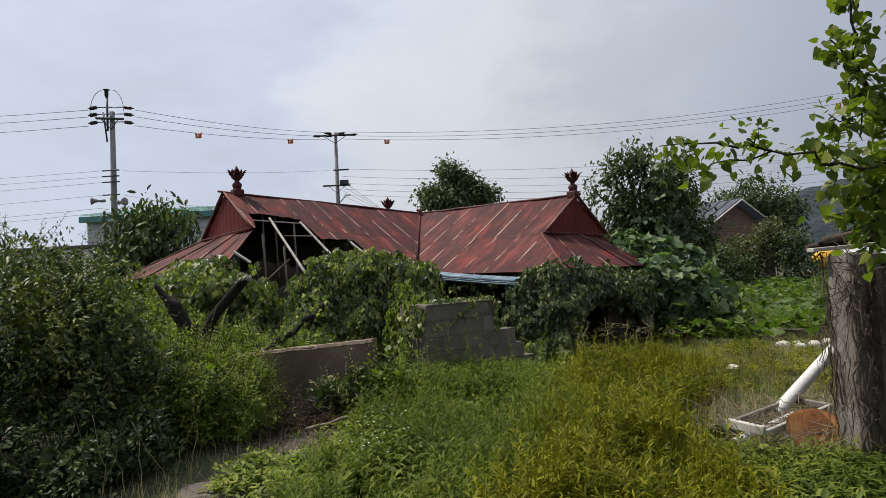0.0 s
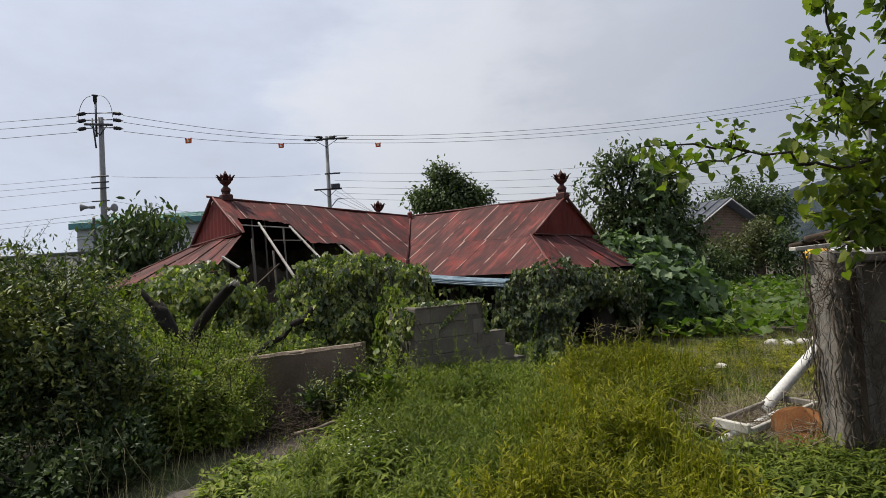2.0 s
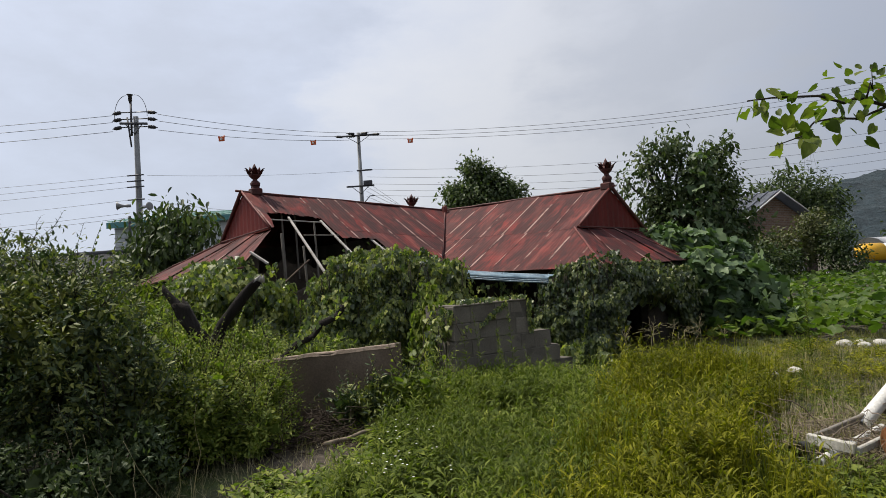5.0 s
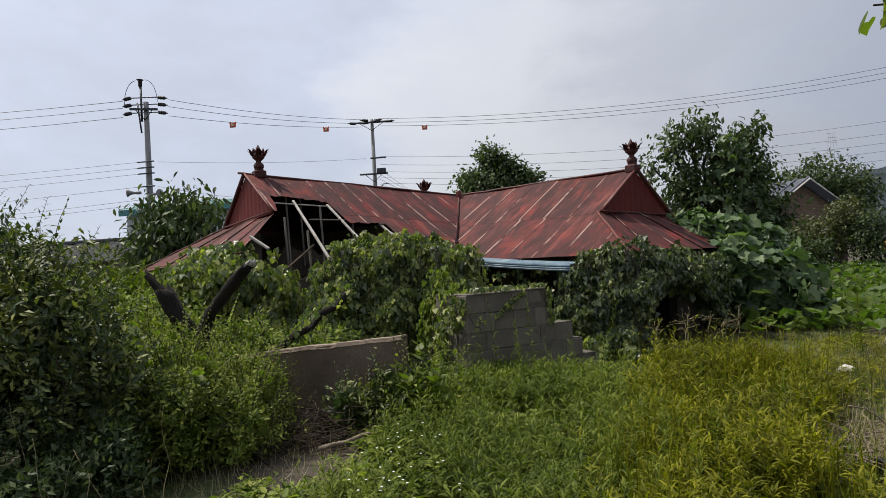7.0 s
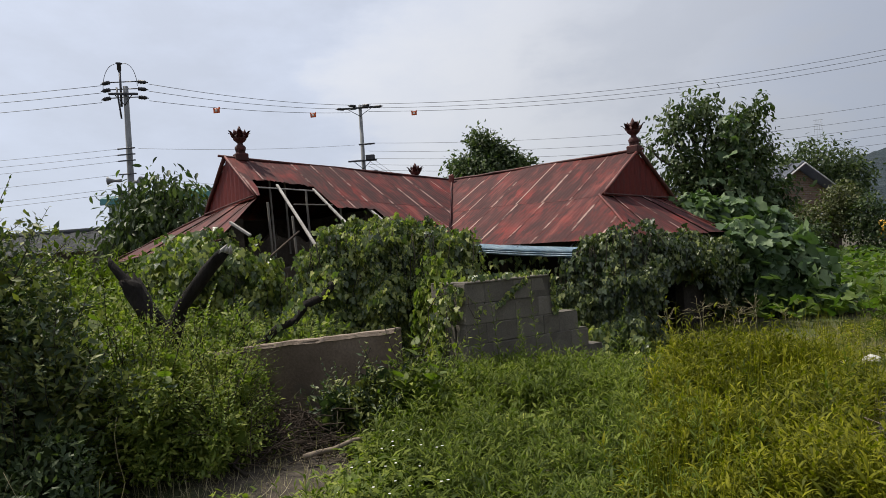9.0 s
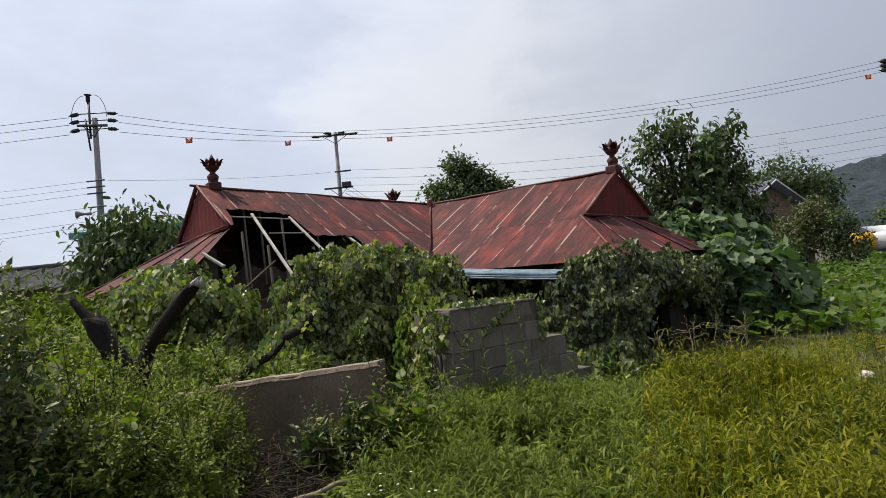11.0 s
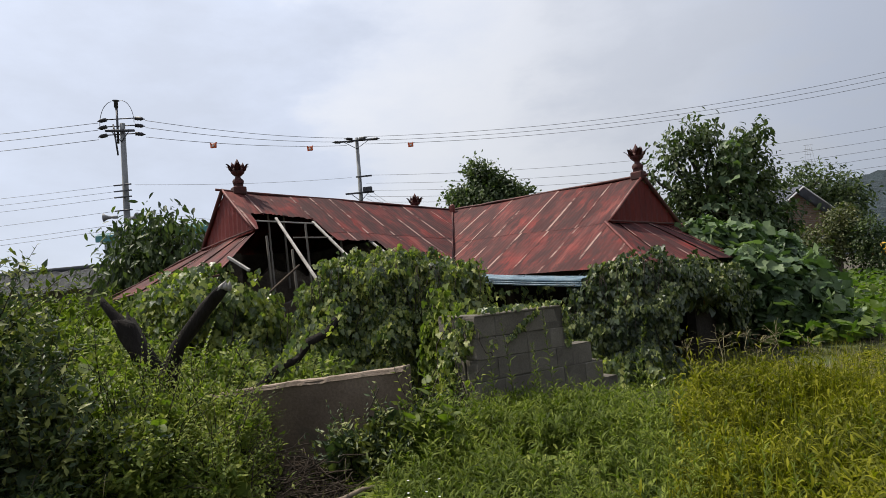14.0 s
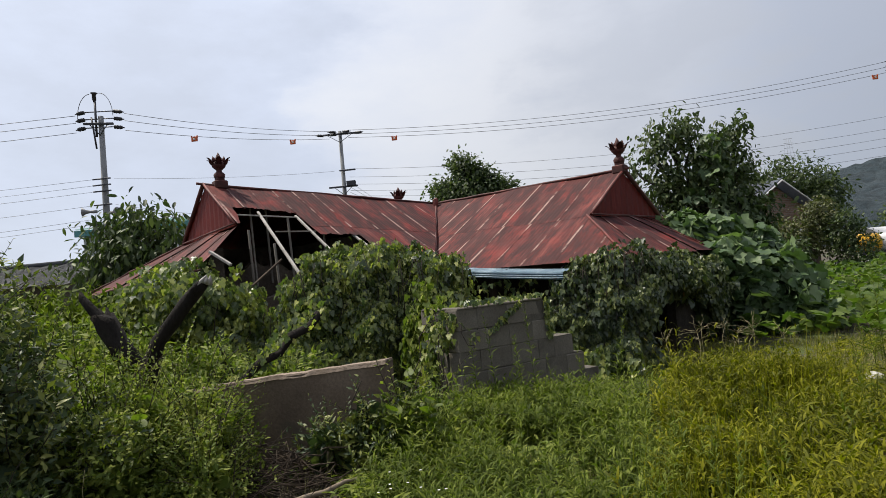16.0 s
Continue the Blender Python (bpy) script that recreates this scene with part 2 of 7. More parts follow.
M_CONC = surface("weathered_concrete", [(0.3, (0.085, 0.074, 0.06)), (0.55, (0.145, 0.13, 0.108)), (0.75, (0.22, 0.2, 0.17))], 2.2, 50, 0.95, bump=0.6, stain=((0.1, 0.09, 0.075), 0.58))
M_PALECONC = surface("pale_old_concrete", [(0.3, (0.13, 0.115, 0.1)), (0.55, (0.2, 0.185, 0.165)), (0.75, (0.28, 0.262, 0.235))], 2.6, 40, 0.95, bump=0.7, stain=((0.1, 0.088, 0.075), 0.56))
M_POLE = surface("pole_concrete", [(0.3, (0.19, 0.195, 0.2)), (0.7, (0.30, 0.305, 0.31))], 1.2, 30, 0.9, bump=0.2)
M_STEEL = surface("dark_steel", [(0.3, (0.04, 0.04, 0.045)), (0.7, (0.09, 0.09, 0.1))], 8, 60, 0.5, 0.6)
M_RUBBER = surface("black_insulator", [(0.3, (0.015, 0.015, 0.017)), (0.7, (0.035, 0.033, 0.035))], 8, 60, 0.5)
M_WIRE = surface("wire", [(0.3, (0.05, 0.052, 0.06)), (0.7, (0.09, 0.092, 0.1))], 3, 40, 0.6)
M_HORN = surface("grey_horn", [(0.3, (0.2, 0.2, 0.21)), (0.7, (0.3, 0.3, 0.31))], 3, 40, 0.5)
M_TAG = surface("orange_marker", [(0.3, (0.5, 0.08, 0.02)), (0.7, (0.7, 0.14, 0.03))], 8, 60, 0.6)
M_TAGW = surface("white_marker", [(0.3, (0.62, 0.6, 0.56)), (0.7, (0.75, 0.73, 0.7))], 8, 60, 0.6)
M_GUTTER = surface("blue_painted_tin", [(0.3, (0.17, 0.27, 0.36)), (0.55, (0.27, 0.39, 0.49)), (0.75, (0.42, 0.52, 0.6))], 4, 60, 0.5, stretch=(1, 1, 1), stain=((0.2, 0.17, 0.14), 0.68))
M_PVC = surface("white_plastic_pipe", [(0.3, (0.55, 0.54, 0.52)), (0.7, (0.74, 0.73, 0.71))], 3, 40, 0.45, stain=((0.36, 0.33, 0.28), 0.66), bump=0.1)
M_WHITEPAINT = surface("chipped_white_paint", [(0.3, (0.34, 0.32, 0.28)), (0.7, (0.58, 0.56, 0.51))], 6, 60, 0.7, stain=((0.24, 0.2, 0.16), 0.6))
M_ORANGE = surface("rusty_orange_board", [(0.3, (0.26, 0.10, 0.035)), (0.7, (0.42, 0.19, 0.07))], 4, 60, 0.8, stain=((0.16, 0.08, 0.04), 0.6))
M_STONE = surface("pale_stone", [(0.3, (0.4, 0.38, 0.34)), (0.7, (0.6, 0.58, 0.54))], 5, 50, 0.9)
M_BARK = surface("bark", [(0.3, (0.028, 0.023, 0.018)), (0.6, (0.065, 0.054, 0.043)), (0.8, (0.12, 0.1, 0.082))], 8, 60, 0.95, bump=1.0, dist=0.02, stretch=(1, 1, 0.25))
M_STEM = surface("dead_stem", [(0.3, (0.06, 0.047, 0.036)), (0.7, (0.15, 0.122, 0.096))], 10, 60, 0.95)
M_CHAR = surface("blackened_wood", [(0.3, (0.014, 0.012, 0.011)), (0.6, (0.024, 0.02, 0.018)), (0.8, (0.05, 0.044, 0.038))], 6, 50, 0.9, bump=1.0, dist=0.02, stretch=(1, 1, 0.3))
M_TWIG = surface("dry_twig", [(0.3, (0.13, 0.10, 0.075)), (0.7, (0.27, 0.22, 0.17))], 10, 60, 0.95)
M_SHEETGREY = surface("grey_seam_roof", [(0.3, (0.14, 0.15, 0.18)), (0.7, (0.22, 0.235, 0.27))], 1.0, 30, 0.4, 0.3, bump=0.1)
M_WHITEBOARD = surface("white_bargeboard", [(0.3, (0.5, 0.5, 0.5)), (0.7, (0.66, 0.66, 0.66))], 2, 30, 0.6, bump=0.1)
M_SHED = surface("pale_panel", [(0.3, (0.42, 0.45, 0.47)), (0.7, (0.52, 0.55, 0.57))], 0.8, 20, 0.6, bump=0.1)
M_GREEN = surface("green_roof_sheet", [(0.3, (0.22, 0.42, 0.38)), (0.7, (0.34, 0.54, 0.49))], 0.8, 20, 0.5, bump=0.1)
M_TEAL = surface("teal_fascia", [(0.3, (0.06, 0.2, 0.21)), (0.7, (0.09, 0.27, 0.28))], 0.8, 20, 0.5, bump=0.1)
M_SLATE = surface("dark_slate_roof", [(0.3, (0.055, 0.057, 0.065)), (0.7, (0.11, 0.112, 0.12))], 1.5, 25, 0.85)
M_YELLOW = surface("yellow_paint", [(0.3, (0.62, 0.33, 0.012)), (0.7, (0.74, 0.43, 0.02))], 1.0, 20, 0.4, bump=0.05)
M_TARP = surface("white_tarpaulin", [(0.3, (0.46, 0.46, 0.47)), (0.7, (0.58, 0.58, 0.59))], 0.6, 12, 0.5, bump=0.2)
M_ROAD = surface("concrete_road", [(0.3, (0.25, 0.25, 0.24)), (0.7, (0.36, 0.355, 0.34))], 0.8, 20, 0.95)
M_REDPOST = surface("red_rusty_post", [(0.3, (0.2, 0.035, 0.025)), (0.7, (0.3, 0.06, 0.04))], 6, 50, 0.7)
M_BLACKSHEET = surface("black_sheet", [(0.3, (0.02, 0.02, 0.021)), (0.7, (0.05, 0.05, 0.052))], 3, 40, 0.7)
M_GLASS = surface("dark_window", [(0.3, (0.03, 0.035, 0.04)), (0.7, (0.05, 0.055, 0.06))], 2, 20, 0.1, bump=0.0)

L_GRASS = leafy("grass_blades", (0.08, 0.095, 0.022), (0.16, 0.16, 0.042), (0.26, 0.235, 0.09), 0.4, dead=(0.36, 0.3, 0.16), broad=0.9)
L_GREENGRASS = leafy("green_grass", (0.035, 0.055, 0.012), (0.09, 0.115, 0.024), (0.17, 0.185, 0.045), 0.3, dead=(0.3, 0.26, 0.13), broad=0.9)
L_YELLOWWEED = leafy("yellow_green_weed", (0.042, 0.052, 0.004), (0.125, 0.132, 0.006), (0.26, 0.25, 0.012), 0.34, 0.6, broad=1.4, spec=0.15)
L_GREENWEED = leafy("green_weed", (0.03, 0.048, 0.008), (0.088, 0.12, 0.016), (0.19, 0.225, 0.032), 0.34, 0.6, broad=1.6, spec=0.15)
L_BUSH = leafy("bush_leaf", (0.02, 0.036, 0.02), (0.06, 0.088, 0.036), (0.24, 0.25, 0.06), 0.24, broad=1.6)
L_SHRUB = leafy("shrub_leaf", (0.05, 0.078, 0.018), (0.14, 0.185, 0.036), (0.31, 0.33, 0.07), 0.36, 0.6, broad=1.6, spec=0.2)
L_VINE = leafy("vine_leaf", (0.024, 0.042, 0.018), (0.11, 0.15, 0.045), (0.42, 0.43, 0.12), 0.34, 0.42, dead=(0.26, 0.15, 0.06), broad=2.6, spec=0.6)
# darker tones than L_VINE, for the vines at the right-hand eave
L_VINEDARK = leafy("vine_leaf_dark", (0.018, 0.03, 0.016), (0.058, 0.085, 0.036), (0.22, 0.245, 0.08), 0.26, 0.42, dead=(0.24, 0.13, 0.05), broad=2.6, spec=0.55)
L_KUDZU = leafy("broad_leaf", (0.03, 0.058, 0.026), (0.09, 0.142, 0.062), (0.215, 0.28, 0.145), 0.28, 0.5, broad=1.4, spec=0.32)
L_TREE = leafy("tree_leaf", (0.022, 0.036, 0.017), (0.05, 0.075, 0.03), (0.12, 0.15, 0.06), 0.3, 0.5, broad=0.8, spec=0.25)
L_MULB = leafy("mulberry_leaf", (0.045, 0.07, 0.014), (0.09, 0.13, 0.02), (0.2, 0.23, 0.03), 0.48, broad=1.5)
L_DRY = leafy("dry_grass", (0.2, 0.16, 0.09), (0.32, 0.27, 0.16), (0.44, 0.38, 0.25), 0.3)
L_FIELD = leafy("field_crop", (0.035, 0.07, 0.014), (0.075, 0.125, 0.02), (0.14, 0.19, 0.034), 0.4, broad=0.4)


# ---- builders ----
RNG = np.random.default_rng(7)


def mesh_tris(name, verts, tris):
    """A mesh from arrays of points and triangles."""
    me = bpy.data.meshes.new(name)
    me.vertices.add(len(verts))
    me.vertices.foreach_set("co", np.asarray(verts, np.float32).ravel())
    me.loops.add(3 * len(tris))
    me.loops.foreach_set("vertex_index", np.asarray(tris, np.int32).ravel())
    me.polygons.add(len(tris))
    me.polygons.foreach_set("loop_start", np.arange(0, 3 * len(tris), 3, dtype=np.int32))
    me.polygons.foreach_set("loop_total", np.full(len(tris), 3, np.int32))
    me.update()
    me.validate()
    return me


def put(name, me, mat, parent=None, label="", smooth=False):
    if isinstance(me, bmesh.types.BMesh):
        bm, me = me, bpy.data.meshes.new(name)
        bm.to_mesh(me)
        bm.free()
    if mat and not me.materials:
        me.materials.append(mat)
    if smooth:
        me.polygons.foreach_set("use_smooth", np.ones(len(me.polygons), bool))
    ob = new(name, me)
    if parent is not None:
        ob.parent = parent
    if label:
        tagged(ob, label)
    return ob


def part(name, bm, material, parent, label="", smooth=False):
    return put(name, bm, material, parent, label, smooth)


def thing(name, label, category, at=(0, 0, 0), group="", kind="", turn=0.0):
    ob = new(name)
    ob.matrix_basis = pose(*at, 0, 0, turn)
    ob.empty_display_size = 0.2
    return tagged(ob, label, category, group, kind)


def box_bm(size, at=(0, 0, 0), bevel=0.0, bm=None, turn=None, jag=0.0, rng=None):
    bm = bm or bmesh.new()
    m = Matrix.Translation(at) @ (turn or Matrix()) @ Matrix.Diagonal((*size, 1))
    got = bmesh.ops.create_cube(bm, size=1, matrix=m)
    if bevel:
        edges = list({e for v in got["verts"] for e in v.link_edges})
        bmesh.ops.bevel(bm, geom=edges, offset=bevel, segments=1, affect="EDGES")
    if jag:
        r = rng or RNG
        for v in bm.verts:
            v.co += Vector(r.normal(0, jag, 3))
    return bm


def tube_arrays(points, radii, sides=8, closed=True):
    """Points and triangles of a tube along a bent line."""
    pts = np.asarray(points, float)
    rad = np.broadcast_to(np.asarray(radii, float), (len(pts),))
    tang = np.gradient(pts, axis=0)
    tang /= np.linalg.norm(tang, axis=1)[:, None] + 1e-9
    ref = np.array([0, 0, 1.0]) if abs(tang[:, 2]).mean() < 0.8 else np.array([1.0, 0, 0])
    a = np.cross(tang, ref)
    a /= np.linalg.norm(a, axis=1)[:, None] + 1e-9
    b = np.cross(tang, a)
    ang = np.linspace(0, 2 * np.pi, sides, endpoint=False)
    ring = pts[:, None] + rad[:, None, None] * (np.cos(ang)[None, :, None] * a[:, None] + np.sin(ang)[None, :, None] * b[:, None])
    v = ring.reshape(-1, 3)
    i, k = np.meshgrid(np.arange(len(pts) - 1), np.arange(sides), indexing="ij")
    p, q = i * sides + k, i * sides + (k + 1) % sides
    r, s = p + sides, q + sides
    t = np.concatenate([np.stack([p, r, q], -1).reshape(-1, 3), np.stack([q, r, s], -1).reshape(-1, 3)])
    if closed:
        n = len(v)
        v = np.concatenate([v, pts[[0, -1]]])
        k = np.arange(sides)
        last = (len(pts) - 1) * sides
        t = np.concatenate([t, np.stack([np.full(sides, n), k, (k + 1) % sides], -1), np.stack([np.full(sides, n + 1), last + (k + 1) % sides, last + k], -1)])
    return v, t


def joined(pieces):
    vs, ts, base = [], [], 0
    for v, t in pieces:
        vs.append(v)
        ts.append(np.asarray(t) + base)
        base += len(v)
    return np.concatenate(vs), np.concatenate(ts)


def tube(name, points, radii, mat, parent=None, label="", sides=8, knobbly=0.0):
    v, t = tube_arrays(points, radii, sides)
    if knobbly:
        v = v + np.array([[noise.noise(Vector(p) * 9 + Vector((k, 0, 0))) for k in (0, 7, 13)] for p in v]) * knobbly
    return put(name, mesh_tris(name, v, t), mat, parent, label, True)


def bent(p, q, n=6, sag=0.0, wob=0.0, rng=None):
    """A line from p to q in n steps that sags and wobbles."""
    s = np.linspace(0, 1, n)[:, None]
    pts = np.asarray(p, float) * (1 - s) + np.asarray(q, float) * s
    pts[:, 2] -= sag * 4 * (s * (1 - s))[:, 0]
    if wob:
        pts[1:-1] += (rng or RNG).normal(0, wob, (n - 2, 3))
    return pts


UPV = np.array([0, 0, 1.0])
SHAPES = {
    "lance": ([(0, 0, 0), (-0.5, 0.4, 0.06), (0, 0.45, -0.02), (0.5, 0.4, 0.06), (0, 1, -0.14)], [(0, 2, 1), (0, 3, 2), (1, 2, 4), (2, 3, 4)]),
    "willow": ([(0, 0, 0), (-0.5, 0.35, 0.07), (0.5, 0.35, 0.07), (-0.36, 0.7, 0.0), (0.36, 0.7, 0.0), (0, 1, -0.2)], [(0, 2, 1), (1, 2, 4), (1, 4, 3), (3, 4, 5)]),
    "blade": ([(-0.5, 0, 0), (0.5, 0, 0), (-0.42, 0.4, 0.03), (0.42, 0.4, 0.03), (-0.28, 0.75, -0.07), (0.28, 0.75, -0.07), (0, 1, -0.26)], [(0, 1, 3), (0, 3, 2), (2, 3, 5), (2, 5, 4), (4, 5, 6)]),
    "ivy": ([(0, 0.36, -0.05), (0, 0.04, 0), (-0.26, -0.1, 0.03), (-0.52, 0.22, 0.0), (-0.26, 0.4, 0.04), (-0.3, 0.66, 0.02), (0, 1, -0.12), (0.3, 0.66, 0.02), (0.26, 0.4, 0.04), (0.52, 0.22, 0.0), (0.26, -0.1, 0.03)], [(0, 1 + k, 1 + (k + 1) % 10) for k in range(10)]),
    "heart": ([(0, 0.4, -0.07), (0, 0.05, -0.02), (-0.26, -0.08, 0.02), (-0.5, 0.16, 0.02), (-0.47, 0.46, 0.02), (-0.24, 0.8, -0.02), (0, 1.05, -0.14), (0.24, 0.8, -0.02), (0.47, 0.46, 0.02), (0.5, 0.16, 0.02), (0.26, -0.08, 0.02)], [(0, 1 + k, 1 + (k + 1) % 10) for k in range(10)]),
    "oval": ([(0, 0, 0), (-0.4, 0.25, 0.05), (-0.42, 0.65, 0.04), (0, 1, -0.1), (0.42, 0.65, 0.04), (0.4, 0.25, 0.05), (0, 0.5, -0.03)], [(6, 0, 1), (6, 1, 2), (6, 2, 3), (6, 3, 4), (6, 4, 5), (6, 5, 0)]),
}


def unit(a):
    return a / (np.linalg.norm(a, axis=-1, keepdims=True) + 1e-9)


def leaf_arrays(P, D, N, L, W, shape):
    """One leaf of a shape at each place: D the way it points, N the way its face turns."""
    tv, tt = SHAPES[shape]
    tv, tt = np.array(tv, float), np.array(tt)
    D = unit(D)
    X = unit(np.cross(D, N))
    N = np.cross(X, D)
    L, W = np.broadcast_to(L, len(P))[:, None, None], np.broadcast_to(W, len(P))[:, None, None]
    v = P[:, None] + tv[None, :, 0, None] * W * X[:, None] + tv[None, :, 1, None] * L * D[:, None] + tv[None, :, 2, None] * L * N[:, None]
    t = (tt[None] + (np.arange(len(P)) * len(tv))[:, None, None]).reshape(-1, 3)
    return v.reshape(-1, 3), t


def foliage(name, arrays, mat, parent=None, label="", category="", kind="", group=""):
    ob = put(name, mesh_tris(name, *arrays), mat, parent)
    return tagged(ob, label, category, group, kind)


def rand_dirs(n, rng):
    return unit(rng.normal(0, 1, (n, 3)))


def shell(blobs, n, rng, lo=0.72, hi=1.06, lump=0.16, keep=0.7, floor=None):
    """Places and outward ways on a heap of lumpy ellipsoids (centre, radii)."""
    c, r = np.array([b[0] for b in blobs], float), np.array([b[1] for b in blobs], float)
    area = (r[:, 0] * r[:, 1] + r[:, 1] * r[:, 2] + r[:, 0] * r[:, 2]) ** 1.0
    which = rng.choice(len(blobs), n, p=area / area.sum())
    d = rand_dirs(n, rng)
    k = np.array([noise.noise(Vector(v)) for v in (d * 2.6 + which[:, None] * 7.3)])
    f = lo + (hi - lo) * np.sqrt(rng.random(n)) + lump * k
    P = c[which] + d * r[which] * f[:, None]
    N = unit(d / r[which])
    inside = np.zeros(n, bool)
    for j in range(len(blobs)):
        q = (((P - c[j]) / r[j]) ** 2).sum(1)
        inside |= (q < keep ** 2) & (which != j)
    ok = ~inside
    if floor is not None:
        ok &= P[:, 2] > floor
    return P[ok], N[ok]


def billow(P, N, big, small):
    """Push places in and out so that a mass of leaves breaks into clumps with deep gaps."""
    d = np.array([big * noise.noise(Vector(p) * 3.1) + small * noise.noise(Vector(p) * 8.5 + Vector((5, 1, 2))) for p in P])
    return P + N * d[:, None]


def vine_leaves(P, N, size, rng, shape="ivy", droop=0.8, spread=0.5, wide=1.0):
    n = len(P)
    side = unit(np.cross(N, rng.normal(0, 1, (n, 3))))
    D = side * spread + np.array([0, 0, -droop]) + N * 0.25
    F = unit(N * 0.5 + np.array([0, 0, 0.75]) + rng.normal(0, 0.75, (n, 3)))
    L = size * rng.uniform(0.6, 1.25, n)
    return leaf_arrays(P, D, F, L, L * wide, shape)


def ground_z(x, y):
    """The lie of the land: rises gently from the lane to the house and on to the far road."""
    s = np.clip((np.asarray(y, float) - 2.0) / 7.0, 0, 1)
    far = np.clip((np.asarray(y, float) - 10.0) / 22.0, 0, 1)
    return 0.12 + 0.18 * s * s * (3 - 2 * s) + 0.42 * far * far * (3 - 2 * far)


def spots(n, x0, x1, y0, y1, rng, clear=()):
    """Random places on the ground, outside the clear ellipses."""
    x, y = rng.uniform(x0, x1, n), rng.uniform(y0, y1, n)
    ok = np.ones(n, bool)
    for cx, cy, rx, ry in clear:
        ok &= ((x - cx) / rx) ** 2 + ((y - cy) / ry) ** 2 > 1
    x, y = x[ok], y[ok]
    return np.stack([x, y, ground_z(x, y)], 1)


def blades(P, length, width, rng, lean=0.45, shape="blade"):
    n = len(P)
    a = rng.uniform(0, 2 * np.pi, n)
    out = np.stack([np.cos(a), np.sin(a), np.zeros(n)], 1)
    k = rng.uniform(0.05, lean, n)[:, None]
    D = out * k + np.array([0, 0, 1.0])
    N = out * -1.0 + np.array([0, 0, 0.6]) + rng.normal(0, 0.2, (n, 3))
    L = length * rng.uniform(0.5, 1.2, n)
    return leaf_arrays(P, D, -N, L, width * rng.uniform(0.7, 1.3, n), shape)


def weeds(P, height, per, leaf, ratio, rng, shape="lance", bush=0.5, up=0.35):
    """Upright weeds: a thin stem each, with leaves winding up it."""
    m = len(P)
    H = height * rng.uniform(0.55, 1.15, m)
    lean = rng.normal(0, 0.13, (m, 2))
    s = np.tile(np.linspace(0.12, 1.0, per), (m, 1)) + rng.normal(0, 0.03, (m, per))
    a = np.arange(per)[None] * 2.4 + rng.uniform(0, 6.28, m)[:, None] + rng.normal(0, 0.4, (m, per))
    base = P[:, None] + np.stack([lean[:, None, 0] * H[:, None] * s ** 1.5, lean[:, None, 1] * H[:, None] * s ** 1.5, H[:, None] * s], -1)
    out = np.stack([np.cos(a), np.sin(a), np.zeros_like(a)], -1)
    D = out + np.array([0, 0, 1.0]) * (up + 0.7 * s[..., None] ** 3)
    N = np.array([0, 0, 1.0]) - out * 0.3 + rng.normal(0, 0.25, out.shape)
    L = leaf * rng.uniform(0.6, 1.2, (m, per)) * (1.15 - bush * s)
    v1, t1 = leaf_arrays(base.reshape(-1, 3), D.reshape(-1, 3), N.reshape(-1, 3), L.ravel(), L.ravel() * ratio, shape)
    tip = P + np.stack([lean[:, 0] * H, lean[:, 1] * H, H], 1)
    w = np.maximum(0.0022, 0.004 * H)
    b = np.arange(m) * 6
    ang = np.linspace(0, 2 * np.pi, 3, endpoint=False)
    ring = np.stack([np.cos(ang), np.sin(ang), np.zeros(3)], 1)
    sv = np.concatenate([P[:, None] + ring[None] * w[:, None, None], tip[:, None] + ring[None] * w[:, None, None] * 0.3], 1).reshape(-1, 3)
    st = np.concatenate([np.stack([b + k, b + (k + 1) % 3, b + 3 + k], 1) for k in range(3)] + [np.stack([b + (k + 1) % 3, b + 3 + (k + 1) % 3, b + 3 + k], 1) for k in range(3)])
    return joined([(v1, t1), (sv, st)])


